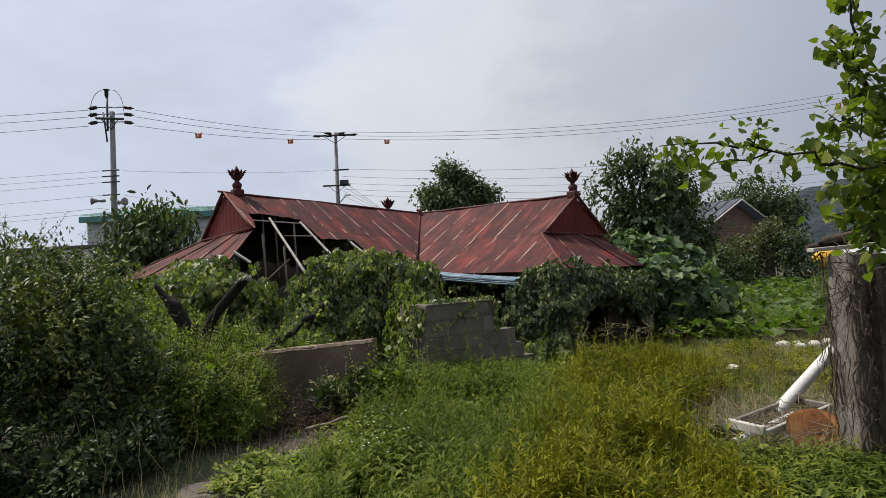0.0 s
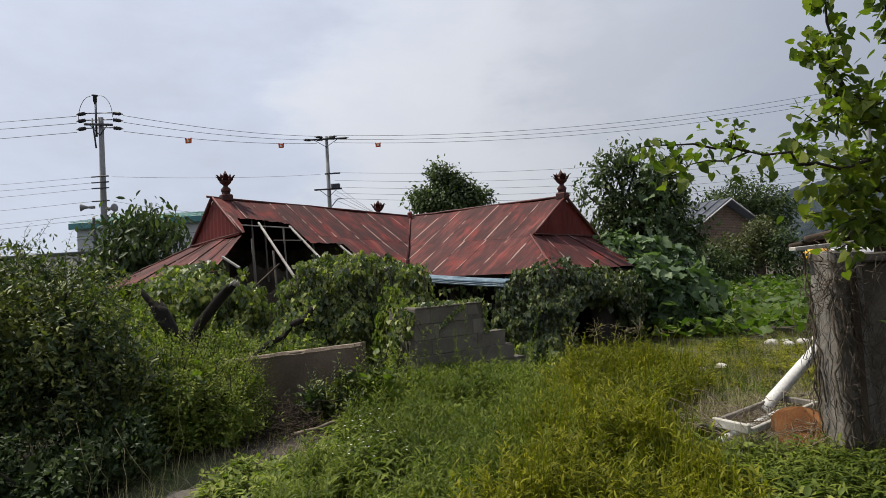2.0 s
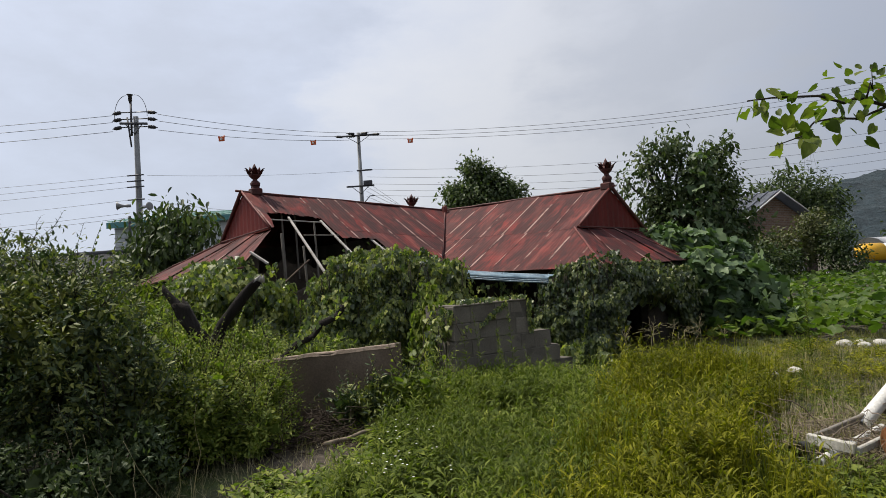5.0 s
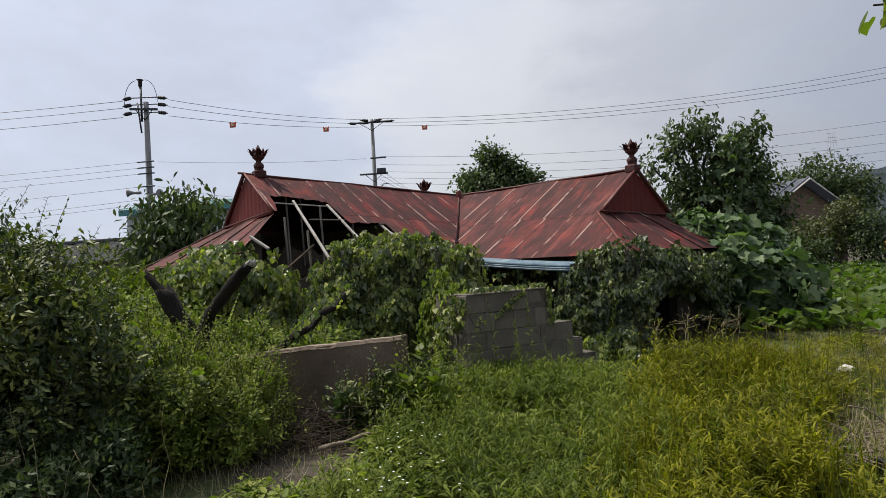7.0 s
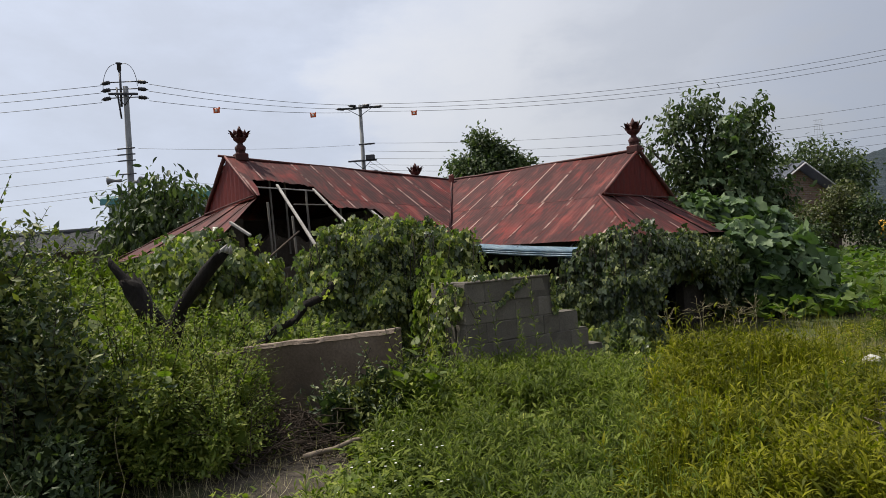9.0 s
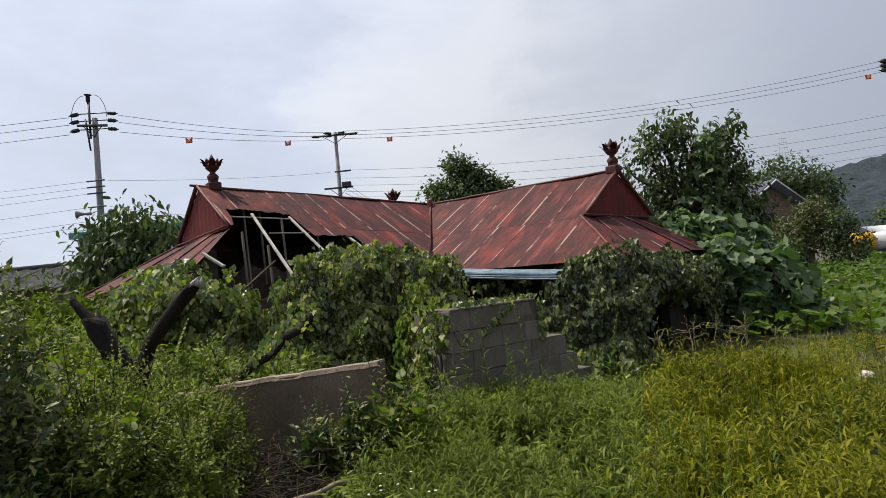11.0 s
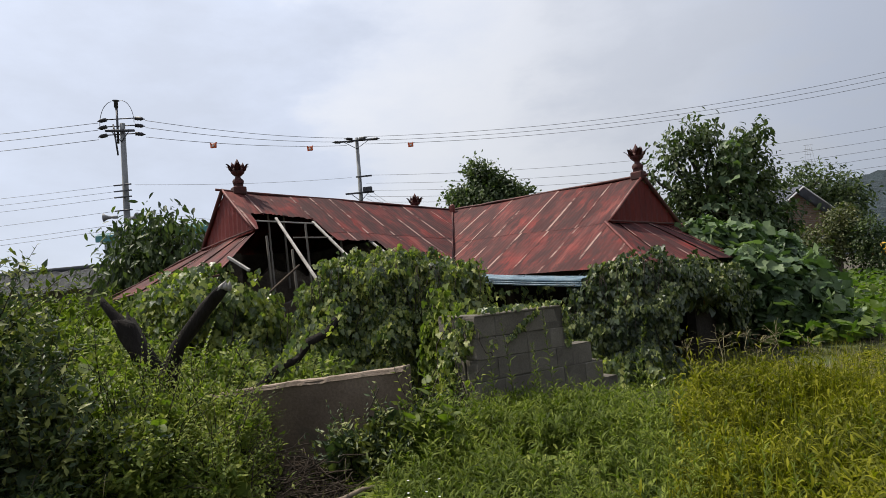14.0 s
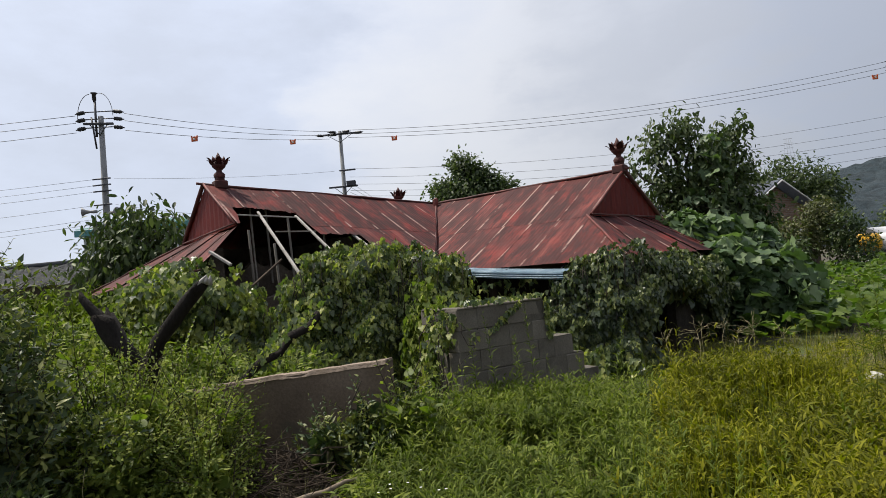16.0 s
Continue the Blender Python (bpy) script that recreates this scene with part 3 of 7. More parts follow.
def mounds(P, height, stems, per, leaf, ratio, rng, spread=0.5, shape="willow", droop=0.2, foot=0.05):
    """Clumps of weeds: from each place several stems lean outwards and carry leaves that arch and droop."""
    n = len(P)
    H = np.repeat(np.broadcast_to(height, n) * rng.uniform(0.75, 1.2, n), stems) * rng.uniform(0.55, 1.1, n * stems)
    B = np.repeat(P, stems, 0)
    m = len(B)
    a = rng.uniform(0, 2 * np.pi, m)
    out = np.stack([np.cos(a), np.sin(a), np.zeros(m)], 1)
    lean = spread * np.sqrt(rng.random(m))
    B = B + out * (foot * rng.random(m))[:, None]

    def at(q):
        return B[:, None] + out[:, None] * (lean * H)[:, None, None] * (q ** 1.5)[..., None] + UPV * (H[:, None] * q * (1 - 0.3 * lean[:, None] * q))[..., None]

    q = np.tile(np.linspace(0.15, 1.0, per), (m, 1)) + rng.normal(0, 0.04, (m, per))
    q = np.clip(q, 0.05, 1.05)
    b = np.arange(per)[None] * 2.4 + rng.uniform(0, 6.28, m)[:, None] + rng.normal(0, 0.5, (m, per))
    way = np.stack([np.cos(b), np.sin(b), np.zeros_like(b)], -1)
    D = way + UPV * (0.5 * q[..., None] ** 2 + rng.normal(0, 0.3, (m, per, 1)) - droop) + out[:, None] * 0.3
    N = UPV - way * 0.25 + rng.normal(0, 0.3, way.shape)
    L = leaf * rng.uniform(0.55, 1.25, (m, per)) * (0.65 + 0.7 * q * (1.25 - q) * 2)
    v1, t1 = leaf_arrays(at(q).reshape(-1, 3), D.reshape(-1, 3), N.reshape(-1, 3), L.ravel(), L.ravel() * ratio, shape)
    k3 = at(np.tile(np.array([0.0, 0.5, 1.0]), (m, 1)))
    w = np.maximum(0.0016, 0.0035 * H)[:, None] * np.array([1.0, 0.7, 0.25])
    ang = np.linspace(0, 2 * np.pi, 3, endpoint=False)
    ring = np.stack([np.cos(ang), np.sin(ang), np.zeros(3)], 1)
    sv = (k3[:, :, None] + ring[None, None] * w[..., None, None]).reshape(-1, 3)
    base = np.arange(m)[:, None] * 9 + np.array([0, 3])[None]
    st = []
    for k in range(3):
        p, q2 = (base + k).ravel(), (base + (k + 1) % 3).ravel()
        st += [np.stack([p, q2, p + 3], 1), np.stack([q2, q2 + 3, p + 3], 1)]
    return joined([(v1, t1), (sv, np.concatenate(st))])


def branches(trunk_top, tips, r0, rng, wob=0.08):
    """Limbs from a trunk's top to the clumps that they carry."""
    out = []
    for tip in tips:
        n = 6
        pts = bent(trunk_top, tip, n, sag=-0.06 * np.linalg.norm(np.subtract(tip, trunk_top)), wob=wob, rng=rng)
        out.append(tube_arrays(pts, np.linspace(r0, r0 * 0.2, n), 6))
    return out


def tree(name, base, height, blobs, count, leaf, label, trunk_r=0.12, mat=None, shape="oval", seed=1, ratio=0.6, fork=0.35, droop=0.5, lo=0.35, lump=0.3):
    """A tree: tapered trunk with limbs, and a crown of many leaves in uneven clumps."""
    rng = np.random.default_rng(seed)
    ob = thing(name, label, "tree", base)
    top = np.array([0, 0, height * fork])
    limbs = [tube_arrays(bent((0, 0, -0.2), top, 6, wob=0.03, rng=rng), np.linspace(trunk_r, trunk_r * 0.7, 6), 9)]
    limbs += branches(top, [np.array(c) for c, _ in blobs], trunk_r * 0.55, rng)
    # each clump breaks up into twig clusters
    P, N = shell(blobs, count // 12, rng, lo=lo, hi=1.1, lump=lump, keep=0.35)
    P = billow(P, N, 0.25 * min(1.0, leaf * 6), 0.12)
    limbs += [tube_arrays(bent(np.array(blobs[int(np.argmin(np.linalg.norm(np.array([b[0] for b in blobs]) - p, axis=1)))][0]), p, 4, wob=0.02, rng=rng), np.linspace(trunk_r * 0.1, 0.004, 4), 4) for p in P[:: max(1, len(P) // 60)]]
    part("trunk", mesh_tris("trunk", *joined(limbs)), M_BARK, ob, "", True)
    k = 12
    Q = np.repeat(P, k, 0) + rng.normal(0, leaf * 1.1, (len(P) * k, 3))
    F = np.repeat(N, k, 0) * 0.6 + np.array([0, 0, 0.5]) + rng.normal(0, 0.45, Q.shape)
    D = rng.normal(0, 0.6, Q.shape) + np.array([0, 0, -droop]) + np.repeat(N, k, 0) * 0.4
    L = leaf * rng.uniform(0.6, 1.3, len(Q))
    part("crown", mesh_tris("crown", *leaf_arrays(Q, D, F, L, L * ratio, shape)), mat or L_TREE, ob)
    return ob


# ---- ground, hills, road ----
def soil():
    m, n, l, p = nodes_of("soil")
    co = n.new("ShaderNodeTexCoord")
    a = noise_node(n, l, co.outputs["Object"], 0.7, 6, 0.6)
    b = noise_node(n, l, co.outputs["Object"], 14.0, 8, 0.7)
    dirt = ramp_node(n, l, b.outputs[0], [(0.3, (0.026, 0.02, 0.015)), (0.55, (0.06, 0.047, 0.034)), (0.75, (0.13, 0.105, 0.078))]).outputs[0]
    green = ramp_node(n, l, b.outputs[0], [(0.3, (0.03, 0.05, 0.012)), (0.7, (0.085, 0.115, 0.025))]).outputs[0]
    k = ramp_node(n, l, a.outputs[0], [(0.5, (0, 0, 0)), (0.66, (1, 1, 1))]).outputs[0]
    l.new(mix_node(n, l, k, dirt, green), p.inputs["Base Color"])
    p.inputs["Roughness"].default_value = 0.97
    bump_node(n, l, b.outputs[0], 0.9, 0.03, p)
    return m


M_SOIL = soil()
gx = np.unique(np.concatenate([-np.geomspace(12, 1600, 18), np.linspace(-12, 14, 105), np.geomspace(14, 1600, 18)]))
gy = np.unique(np.concatenate([-np.geomspace(6, 1200, 12), np.linspace(-6, 16, 89), np.geomspace(16, 2200, 26)]))
GX, GY = np.meshgrid(gx, gy)
GZ = ground_z(GX, GY)
near = (np.abs(GX) < 13) & (GY > -6) & (GY < 16)
GZ = GZ + np.where(near, np.array([noise.noise(Vector((x * 0.9, y * 0.9, 0))) * 0.035 + noise.noise(Vector((x * 4, y * 4, 3))) * 0.012 for x, y in zip(GX.ravel(), GY.ravel())]).reshape(GX.shape), 0)
nx = len(gx)
gi, gk = np.meshgrid(np.arange(len(gy) - 1), np.arange(nx - 1), indexing="ij")
p0 = (gi * nx + gk).ravel()
gt = np.concatenate([np.stack([p0, p0 + 1, p0 + nx + 1], 1), np.stack([p0, p0 + nx + 1, p0 + nx], 1)])
ground = put("ground", mesh_tris("ground", np.stack([GX.ravel(), GY.ravel(), GZ.ravel()], 1), gt), M_SOIL, smooth=True)
tagged(ground, "weedy bare earth yard rising gently to fields", "ground", kind="structure")


def hill_wood_hazed():
    m, n, l, p = nodes_of("hill_wood_hazed")
    co = n.new("ShaderNodeTexCoord")
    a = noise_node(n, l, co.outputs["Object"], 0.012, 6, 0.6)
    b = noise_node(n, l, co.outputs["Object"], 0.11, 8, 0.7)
    # distance haze is mixed into these colours, bluer than the trees themselves
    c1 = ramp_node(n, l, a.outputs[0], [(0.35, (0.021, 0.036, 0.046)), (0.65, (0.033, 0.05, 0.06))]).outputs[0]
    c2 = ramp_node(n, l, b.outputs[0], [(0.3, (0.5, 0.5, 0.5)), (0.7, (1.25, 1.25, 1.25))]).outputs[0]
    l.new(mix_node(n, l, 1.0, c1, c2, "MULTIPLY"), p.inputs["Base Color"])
    p.inputs["Roughness"].default_value = 1.0
    bump_node(n, l, b.outputs[0], 1.0, 6.0, p)
    return m


M_HILL = hill_wood_hazed()


def hill(name, cx, cy, rx, ry, h, seed, label):
    """A wooded hill: a lumpy mound with a tree-fringed skyline."""
    u, v = np.meshgrid(np.linspace(-1, 1, 150), np.linspace(-1, 1, 60))
    r = np.sqrt(u * u + v * v)
    z = np.clip(1 - r * r, 0, 1) ** 1.1
    bump = np.array([noise.fractal(Vector((a * 2.3 + seed, b * 2.3, seed)), 1.0, 2.0, 5) for a, b in zip(u.ravel(), v.ravel())]).reshape(u.shape)
    fringe = np.array([noise.noise(Vector((a * 60, b * 30, seed))) for a, b in zip(u.ravel(), v.ravel())]).reshape(u.shape)
    Z = h * z * (1 + 0.35 * bump) + fringe * 2.0 * z - 1.5
    i, k = np.meshgrid(np.arange(59), np.arange(149), indexing="ij")
    q = (i * 150 + k).ravel()
    t = np.concatenate([np.stack([q, q + 1, q + 151], 1), np.stack([q, q + 151, q + 150], 1)])
    ob = put(name, mesh_tris(name, np.stack([(cx + u * rx).ravel(), (cy + v * ry).ravel(), Z.ravel()], 1), t), M_HILL, smooth=True)
    return tagged(ob, label, "hill", kind="structure")


hill("backdrop_hill", 560, 640, 420, 200, 88, 2.0, "far wooded hill with haze blue painted into its green")
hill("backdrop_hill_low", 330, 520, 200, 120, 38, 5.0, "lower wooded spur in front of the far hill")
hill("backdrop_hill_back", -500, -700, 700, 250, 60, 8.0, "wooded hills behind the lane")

road_bm = bmesh.new()
rows_ = []
for s in np.linspace(0, 1, 24):
    x = 13 + 70 * s
    y = 30.5 + 10 * s * s
    z = 0.72 + 0.25 * s
    rows_.append((road_bm.verts.new((x, y - 1.5, z - 0.35)), road_bm.verts.new((x, y - 1.45, z)), road_bm.verts.new((x, y + 1.5, z)), road_bm.verts.new((x, y + 1.55, z - 0.35))))
for a, b in zip(rows_, rows_[1:]):
    for k in range(3):
        road_bm.faces.new((a[k], b[k], b[k + 1], a[k + 1]))
tagged(put("road", road_bm, M_ROAD), "pale concrete farm road on a low bank", "road", kind="structure")

slab_bm = box_bm((0.55, 0.36, 0.06), (0, 0, 0), 0.02)
slab = put("pavement", slab_bm, M_CONC)
slab.matrix_basis = pose(-1.75, 4.6, 0.175, 0, 0, 18)
tagged(slab, "cracked worn concrete slab half under grass", "paving", kind="structure")


# ---- the ruined house ----
GR, JN, GL = np.array([2.33, 12.09, 3.16]), np.array([-0.97, 14.71, 3.23]), np.array([-4.44, 11.45, 3.5])
UP = np.array([0, 0, 1.0])


def flat(a):
    a = np.array([a[0], a[1], 0.0])
    return a / np.linalg.norm(a)


E1, E2 = flat(JN - GL), flat(JN - GR)            # along the two ridges, towards the inner corner
N1, N2 = np.array([E1[1], -E1[0], 0]), np.array([-E2[1], E2[0], 0])   # out of the front slopes
VAL = np.append(np.linalg.solve(np.array([N1[:2], N2[:2]]), [1, 1]), 0)  # run of the valley
A_MID, D_MID, A_EAVE = 1.3, 0.78, 2.5
D_EAVE = 1.45

house = thing("abandoned_house", "abandoned L-shaped farmhouse with rusty red corrugated iron roof, partly collapsed", "house", (0, 0, 0))
roof = part("roof", mesh_tris("roof", *tube_arrays([GR + E2 * 0.1 - UP * 0.16, JN - UP * 0.16], 0.06, 6)), M_DARKWOOD, house, "rusty red corrugated iron roof with a torn hole")


def iron(Pp, along, down, rim_at, parent=None):
    """The mesh of one iron sheet from its grid of places, with its measures in metres as UV."""
    nv, nu = along.shape
    i, k = np.meshgrid(np.arange(nv - 1), np.arange(nu - 1), indexing="ij")
    q = (i * nu + k).ravel()
    t = np.concatenate([np.stack([q, q + 1, q + nu + 1], 1), np.stack([q, q + nu + 1, q + nu], 1)])
    me = mesh_tris("roof_sheet", Pp.reshape(-1, 3), t)
    idx = np.zeros(len(me.loops), np.int32)
    me.loops.foreach_get("vertex_index", idx)
    for name, a in (("metres", along), ("rim", rim_at)):
        lay_ = me.uv_layers.new(name=name)
        lay_.data.foreach_set("uv", np.stack([a.ravel(), down.ravel()], 1)[idx].astype(np.float32).ravel())
    return put("roof_sheet", me, M_ROOF, parent or roof, smooth=True)


def front(apex, e_, n_, rise, edges, a0, a1, rng, torn=(), amp=0.0024, pitch=0.07):
    """Sheets side by side on a front slope, ribs square to the ridge; a0 and a1 give their upper and lower ends along the ridge."""
    for u0, u1 in zip(edges, edges[1:]):
        nu = max(5, int((u1 - u0) / pitch * 4))
        u = np.linspace(u0 - 0.04, u1, nu)
        lo, hi = np.array([a0(x) for x in u]), np.array([a1(x) for x in u])
        ragged = any(t0 <= (u0 + u1) / 2 <= t1 for t0, t1 in torn)
        hi = hi + (0.05 if ragged else 0.006) * np.array([noise.noise(Vector((x * 6.0, 3.1, lo[0]))) + rng.normal(0, 0.2) for x in u])
        if (hi - lo).max() < 0.06:
            continue
        hi = np.maximum(hi, lo + 0.004)
        U, V = np.meshgrid(u, np.linspace(0, 1, 9))
        A = lo + (hi - lo) * V
        warp = np.array([noise.noise(Vector((x * 0.8, y * 0.8, 9.0))) for x, y in zip(U.ravel(), A.ravel())]).reshape(U.shape) * 0.03
        curl = (0.05 * rng.normal(0, 1) if ragged else 0.0) * np.clip(V - 0.6, 0, 1) ** 2
        z = rise * U - np.interp(A, [0, A_MID, A_EAVE], [0, D_MID, D_EAVE]) + amp * np.cos(2 * np.pi * U / pitch) + 0.004 * (u1 - U) / (u1 - u0) + warp + curl
        iron(apex + U[..., None] * e_ + A[..., None] * n_ + z[..., None] * UP, U, A * 1.15, U - u0 + 0.04)


def sheet(c00, c10, c01, c11, u0, u1, v0, v1, rng, lift=0.0, torn=0.0, parent=None, amp=0.0024, pitch=0.07):
    """One corrugated iron sheet on a four-cornered slope; its ribs run down the slope."""
    along = np.linalg.norm(np.subtract(c10, c00)) * 0.5 + np.linalg.norm(np.subtract(c11, c01)) * 0.5
    down = np.linalg.norm(np.subtract(c01, c00))
    nu = max(4, int(along * (u1 - u0) / pitch * 4))
    nv = 7
    U, V = np.meshgrid(np.linspace(u0, u1, nu), np.linspace(0, 1, nv))
    ends = v1 + torn * (np.array([noise.noise(Vector((a * along * 5.5, 1.7, v1))) for a in U[0]]) - 0.1 + rng.normal(0, 0.12, nu))
    Vv = v0 + (ends[None] - v0) * V
    c00, c10, c01, c11 = (np.asarray(c, float) for c in (c00, c10, c01, c11))
    Pp = (c00 * (1 - U[..., None]) + c10 * U[..., None]) * (1 - Vv[..., None]) + (c01 * (1 - U[..., None]) + c11 * U[..., None]) * Vv[..., None]
    nn = np.cross(c10 - c00, c01 - c00)
    nn /= np.linalg.norm(nn)
    if nn[2] < 0:
        nn = -nn
    wave = amp * np.cos(2 * np.pi * U * along / pitch) + lift + 0.012 * (u1 - U) / (u1 - u0)
    warp = np.array([noise.noise(Vector((a * along * 0.8, b * down * 0.8, 9.0))) for a, b in zip(U.ravel(), Vv.ravel())]).reshape(U.shape) * 0.035
    tilt = rng.normal(0, 0.006) * (U - u0) / (u1 - u0)
    curl = torn * 0.12 * rng.normal(0, 1) * np.clip(V - 0.6, 0, 1) ** 2
    Pp = Pp + nn * (wave + warp + tilt + curl)[..., None]
    i, k = np.meshgrid(np.arange(nv - 1), np.arange(nu - 1), indexing="ij")
    q = (i * nu + k).ravel()
    t = np.concatenate([np.stack([q, q + 1, q + nu + 1], 1), np.stack([q, q + nu + 1, q + nu], 1)])
    return iron(Pp, U * along, Vv * down, (U - u0) * along, parent)


def slope(c00, c10, c01, c11, wide, rng, ends=None, v0=0.0):
    """A slope laid with sheets; ends gives how far down each one reaches."""
    along = np.linalg.norm(np.subtract(c10, c00)) * 0.5 + np.linalg.norm(np.subtract(c11, c01)) * 0.5
    n = max(1, round(along / wide))
    for k in range(n):
        mid = (k + 0.5) / n
        v1, torn = ends(mid * along) if ends else (1.0, 0.012)
        if v1 <= v0:
            continue
        over = 0.05 / along
        sheet(c00, c10, c01, c11, k / n - (over if k else 0), (k + 1) / n, v0, v1, rng, lift=rng.uniform(0, 0.003), torn=torn)


rr = np.random.default_rng(11)
# right wing, front: two courses with a lap between them, cut off along the valley and the hip
r_mid0, r_mid1 = GR + N2 * A_MID - UP * D_MID, JN + VAL * A_MID - UP * D_MID
r_fc = GR - E2 * 1.12 + N2 * A_EAVE - UP * D_EAVE
L1, L2 = np.linalg.norm((JN - GL)[:2]), np.linalg.norm((JN - GR)[:2])
K_VAL = -float(VAL @ E1)
front(GR, E2, N2, (JN[2] - GR[2]) / L2, np.linspace(0, L2, 9), lambda u: 0.0, lambda u: min(A_MID + 0.02, (L2 - u) / K_VAL), rr)
front(GR - UP * 0.004, E2, N2, (JN[2] - GR[2]) / L2, np.linspace(-1.12, L2, 11), lambda u: A_MID - 0.02 + max(0.0, -u) / 1.12 * (A_EAVE - A_MID), lambda u: min(A_EAVE, (L2 - u) / K_VAL), rr)
# right wing, hipped end and back
r_midb = GR - N2 * A_MID - UP * D_MID
r_bc = GR - E2 * 1.12 - N2 * A_EAVE - UP * D_EAVE
slope(r_mid0 - E2 * 0.02, r_midb - E2 * 0.02, r_fc, r_bc, 0.62, rr)
BACK = JN + E2 * 1.0
slope(BACK, GR, BACK - N2 * A_EAVE - UP * D_EAVE, GR - N2 * A_EAVE - UP * D_EAVE, 0.9, rr)
slope(BACK, JN, BACK + N2 * A_MID - UP * D_MID, JN + N2 * A_MID - UP * D_MID, 0.9, rr)
# left wing, front: torn open near the gable
l_mid0 = GL + N1 * A_MID - UP * D_MID


def torn_edge(u):
    """How far down the left slope still has its sheets."""
    if u < 0.1:
        return 1.36 - 4.0 * max(0.0, u)
    if u < 1.13:
        return 0.77 + 0.2 * max(0.0, u - 0.75)
    return 1.58 if u < 1.86 else A_EAVE


front(GL, E1, N1, (JN[2] - GL[2]) / L1, [0, 0.32, 0.72, 1.13, 1.5, 1.88, 2.4, 2.95, 3.5, 4.1, L1], lambda u: 0.0, lambda u: min(A_MID + 0.02, torn_edge(u), (L1 - u) / K_VAL), rr, [(0, 1.13)])
front(GL - UP * 0.004, E1, N1, (JN[2] - GL[2]) / L1, [1.14, 1.5, 1.86, 2.4, 2.95, 3.5, 4.1], lambda u: A_MID - 0.02, lambda u: min(torn_edge(u), (L1 - u) / K_VAL), rr, [(1.1, 1.9)])
# left wing, hipped end and back
l_midb = GL - N1 * A_MID - UP * 0.86
l_fc = GL - E1 * 0.95 + N1 * 2.35 - UP * 1.5
l_bc = GL - E1 * 1.35 - N1 * 2.75 - UP * 1.6
slope(l_mid0 - E1 * 0.02 - UP * 0.06, l_midb - E1 * 0.02, l_fc, l_bc, 0.6, rr, lambda u: (0.9, 0.14) if u < 0.7 else (1.0, 0.03))
slope(JN + E1 * 0.3, GL, JN + E1 * 0.3 - N1 * A_EAVE - UP * D_EAVE, GL - N1 * A_EAVE - UP * D_EAVE, 0.9, rr)


def flashing(name, pts, r, mat, flatten=0.6, sides=8):
    v, t = tube_arrays(pts, r * 0.6, sides)
    return part(name, mesh_tris(name, v, t), mat, roof, "", True)


flashing("ridge_cap", bent(GR - E2 * 0.14 + UP * 0.015, JN + UP * 0.02, 12, wob=0.004), 0.036, M_RIDGE)
flashing("ridge_cap", bent(GL - E1 * 0.16 + UP * 0.015, JN + UP * 0.02, 12, wob=0.005), 0.036, M_RIDGE)
flashing("ridge_cap", bent(JN + UP * 0.02, BACK + E2 * 0.1 + UP * 0.02, 4), 0.036, M_RIDGE)
flashing("valley_gutter", bent(JN + UP * 0.02, JN + VAL * A_EAVE - UP * (D_EAVE - 0.01), 10, wob=0.005), 0.032, M_RIDGE)
part("valley_post", box_bm((0.1, 0.1, 0.42), tuple(JN + VAL * 0.12 - UP * 0.1), 0.03, jag=0.006), M_TRIM, roof, "rusty red capped valley end piece")
flashing("hip_cap", bent(r_mid0 + UP * 0.012, r_fc + UP * 0.02, 8, wob=0.005), 0.028, M_TRIM)
flashing("hip_cap", bent(r_midb + UP * 0.03, r_bc + UP * 0.03, 8, wob=0.006), 0.05, M_RIDGE)
flashing("hip_cap", bent(l_midb + UP * 0.03, l_bc + UP * 0.04, 8, wob=0.008), 0.03, M_RIDGE)
flashing("eave_edge", bent(l_bc, l_fc + N1 * 0.1, 8, wob=0.01), 0.025, M_RIDGE)


def gable(apex, side, out, drop_f, drop_b, name):
    """The upright triangle under a ridge's end, panelled, with flashing on its edges."""
    ins = apex - out * 0.0 - UP * 0.05
    a, b = apex + side * A_MID * 0.97 - UP * drop_f, apex - side * A_MID * 0.97 - UP * drop_b
    bm = bmesh.new()
    n = 26
    front, back = [], []
    for k in range(n + 1):
        s = k / n
        low = a * (1 - s) + b * s
        high_s = 1 - abs(2 * s - 1)
        high = low * (1 - high_s) + (ins * (0.0) + apex * 1.0 + (low - (a + b) / 2) * 0.0) * high_s if high_s > 0 else low
        high = np.array([low[0], low[1], low[2] + high_s * (apex[2] - 0.03 - (a[2] + b[2]) / 2)])
        w = out * (0.012 if k % 2 else 0.0)
        front.append((bm.verts.new(low + w), bm.verts.new(high + w)))
    for p, q in zip(front, front[1:]):
        vs = [p[0], q[0], q[1], p[1]]
        bm.faces.new(vs)
    bmesh.ops.solidify(bm, geom=bm.faces[:], thickness=0.02)
    g = part("gable_panel", bm, M_GABLE, roof, "dull red painted gable panel")
    flashing("verge_trim", bent(apex + out * 0.03 + UP * 0.01, a + out * 0.03 + UP * 0.02, 5, wob=0.004), 0.034, M_TRIM)
    flashing("verge_trim", bent(apex + out * 0.03 + UP * 0.01, b + out * 0.03 + UP * 0.02, 5, wob=0.004), 0.06, M_RIDGE)
    flashing("sill_trim", bent(a + out * 0.05 + UP * 0.02, b + out * 0.05 + UP * 0.02, 5, wob=0.004), 0.022, M_RIDGE)
    return g


gable(GR - E2 * 0.02, N2, -E2, D_MID, D_MID, "r")
gable(GL - E1 * 0.02, N1, -E1, D_MID + 0.04, 0.86, "l")


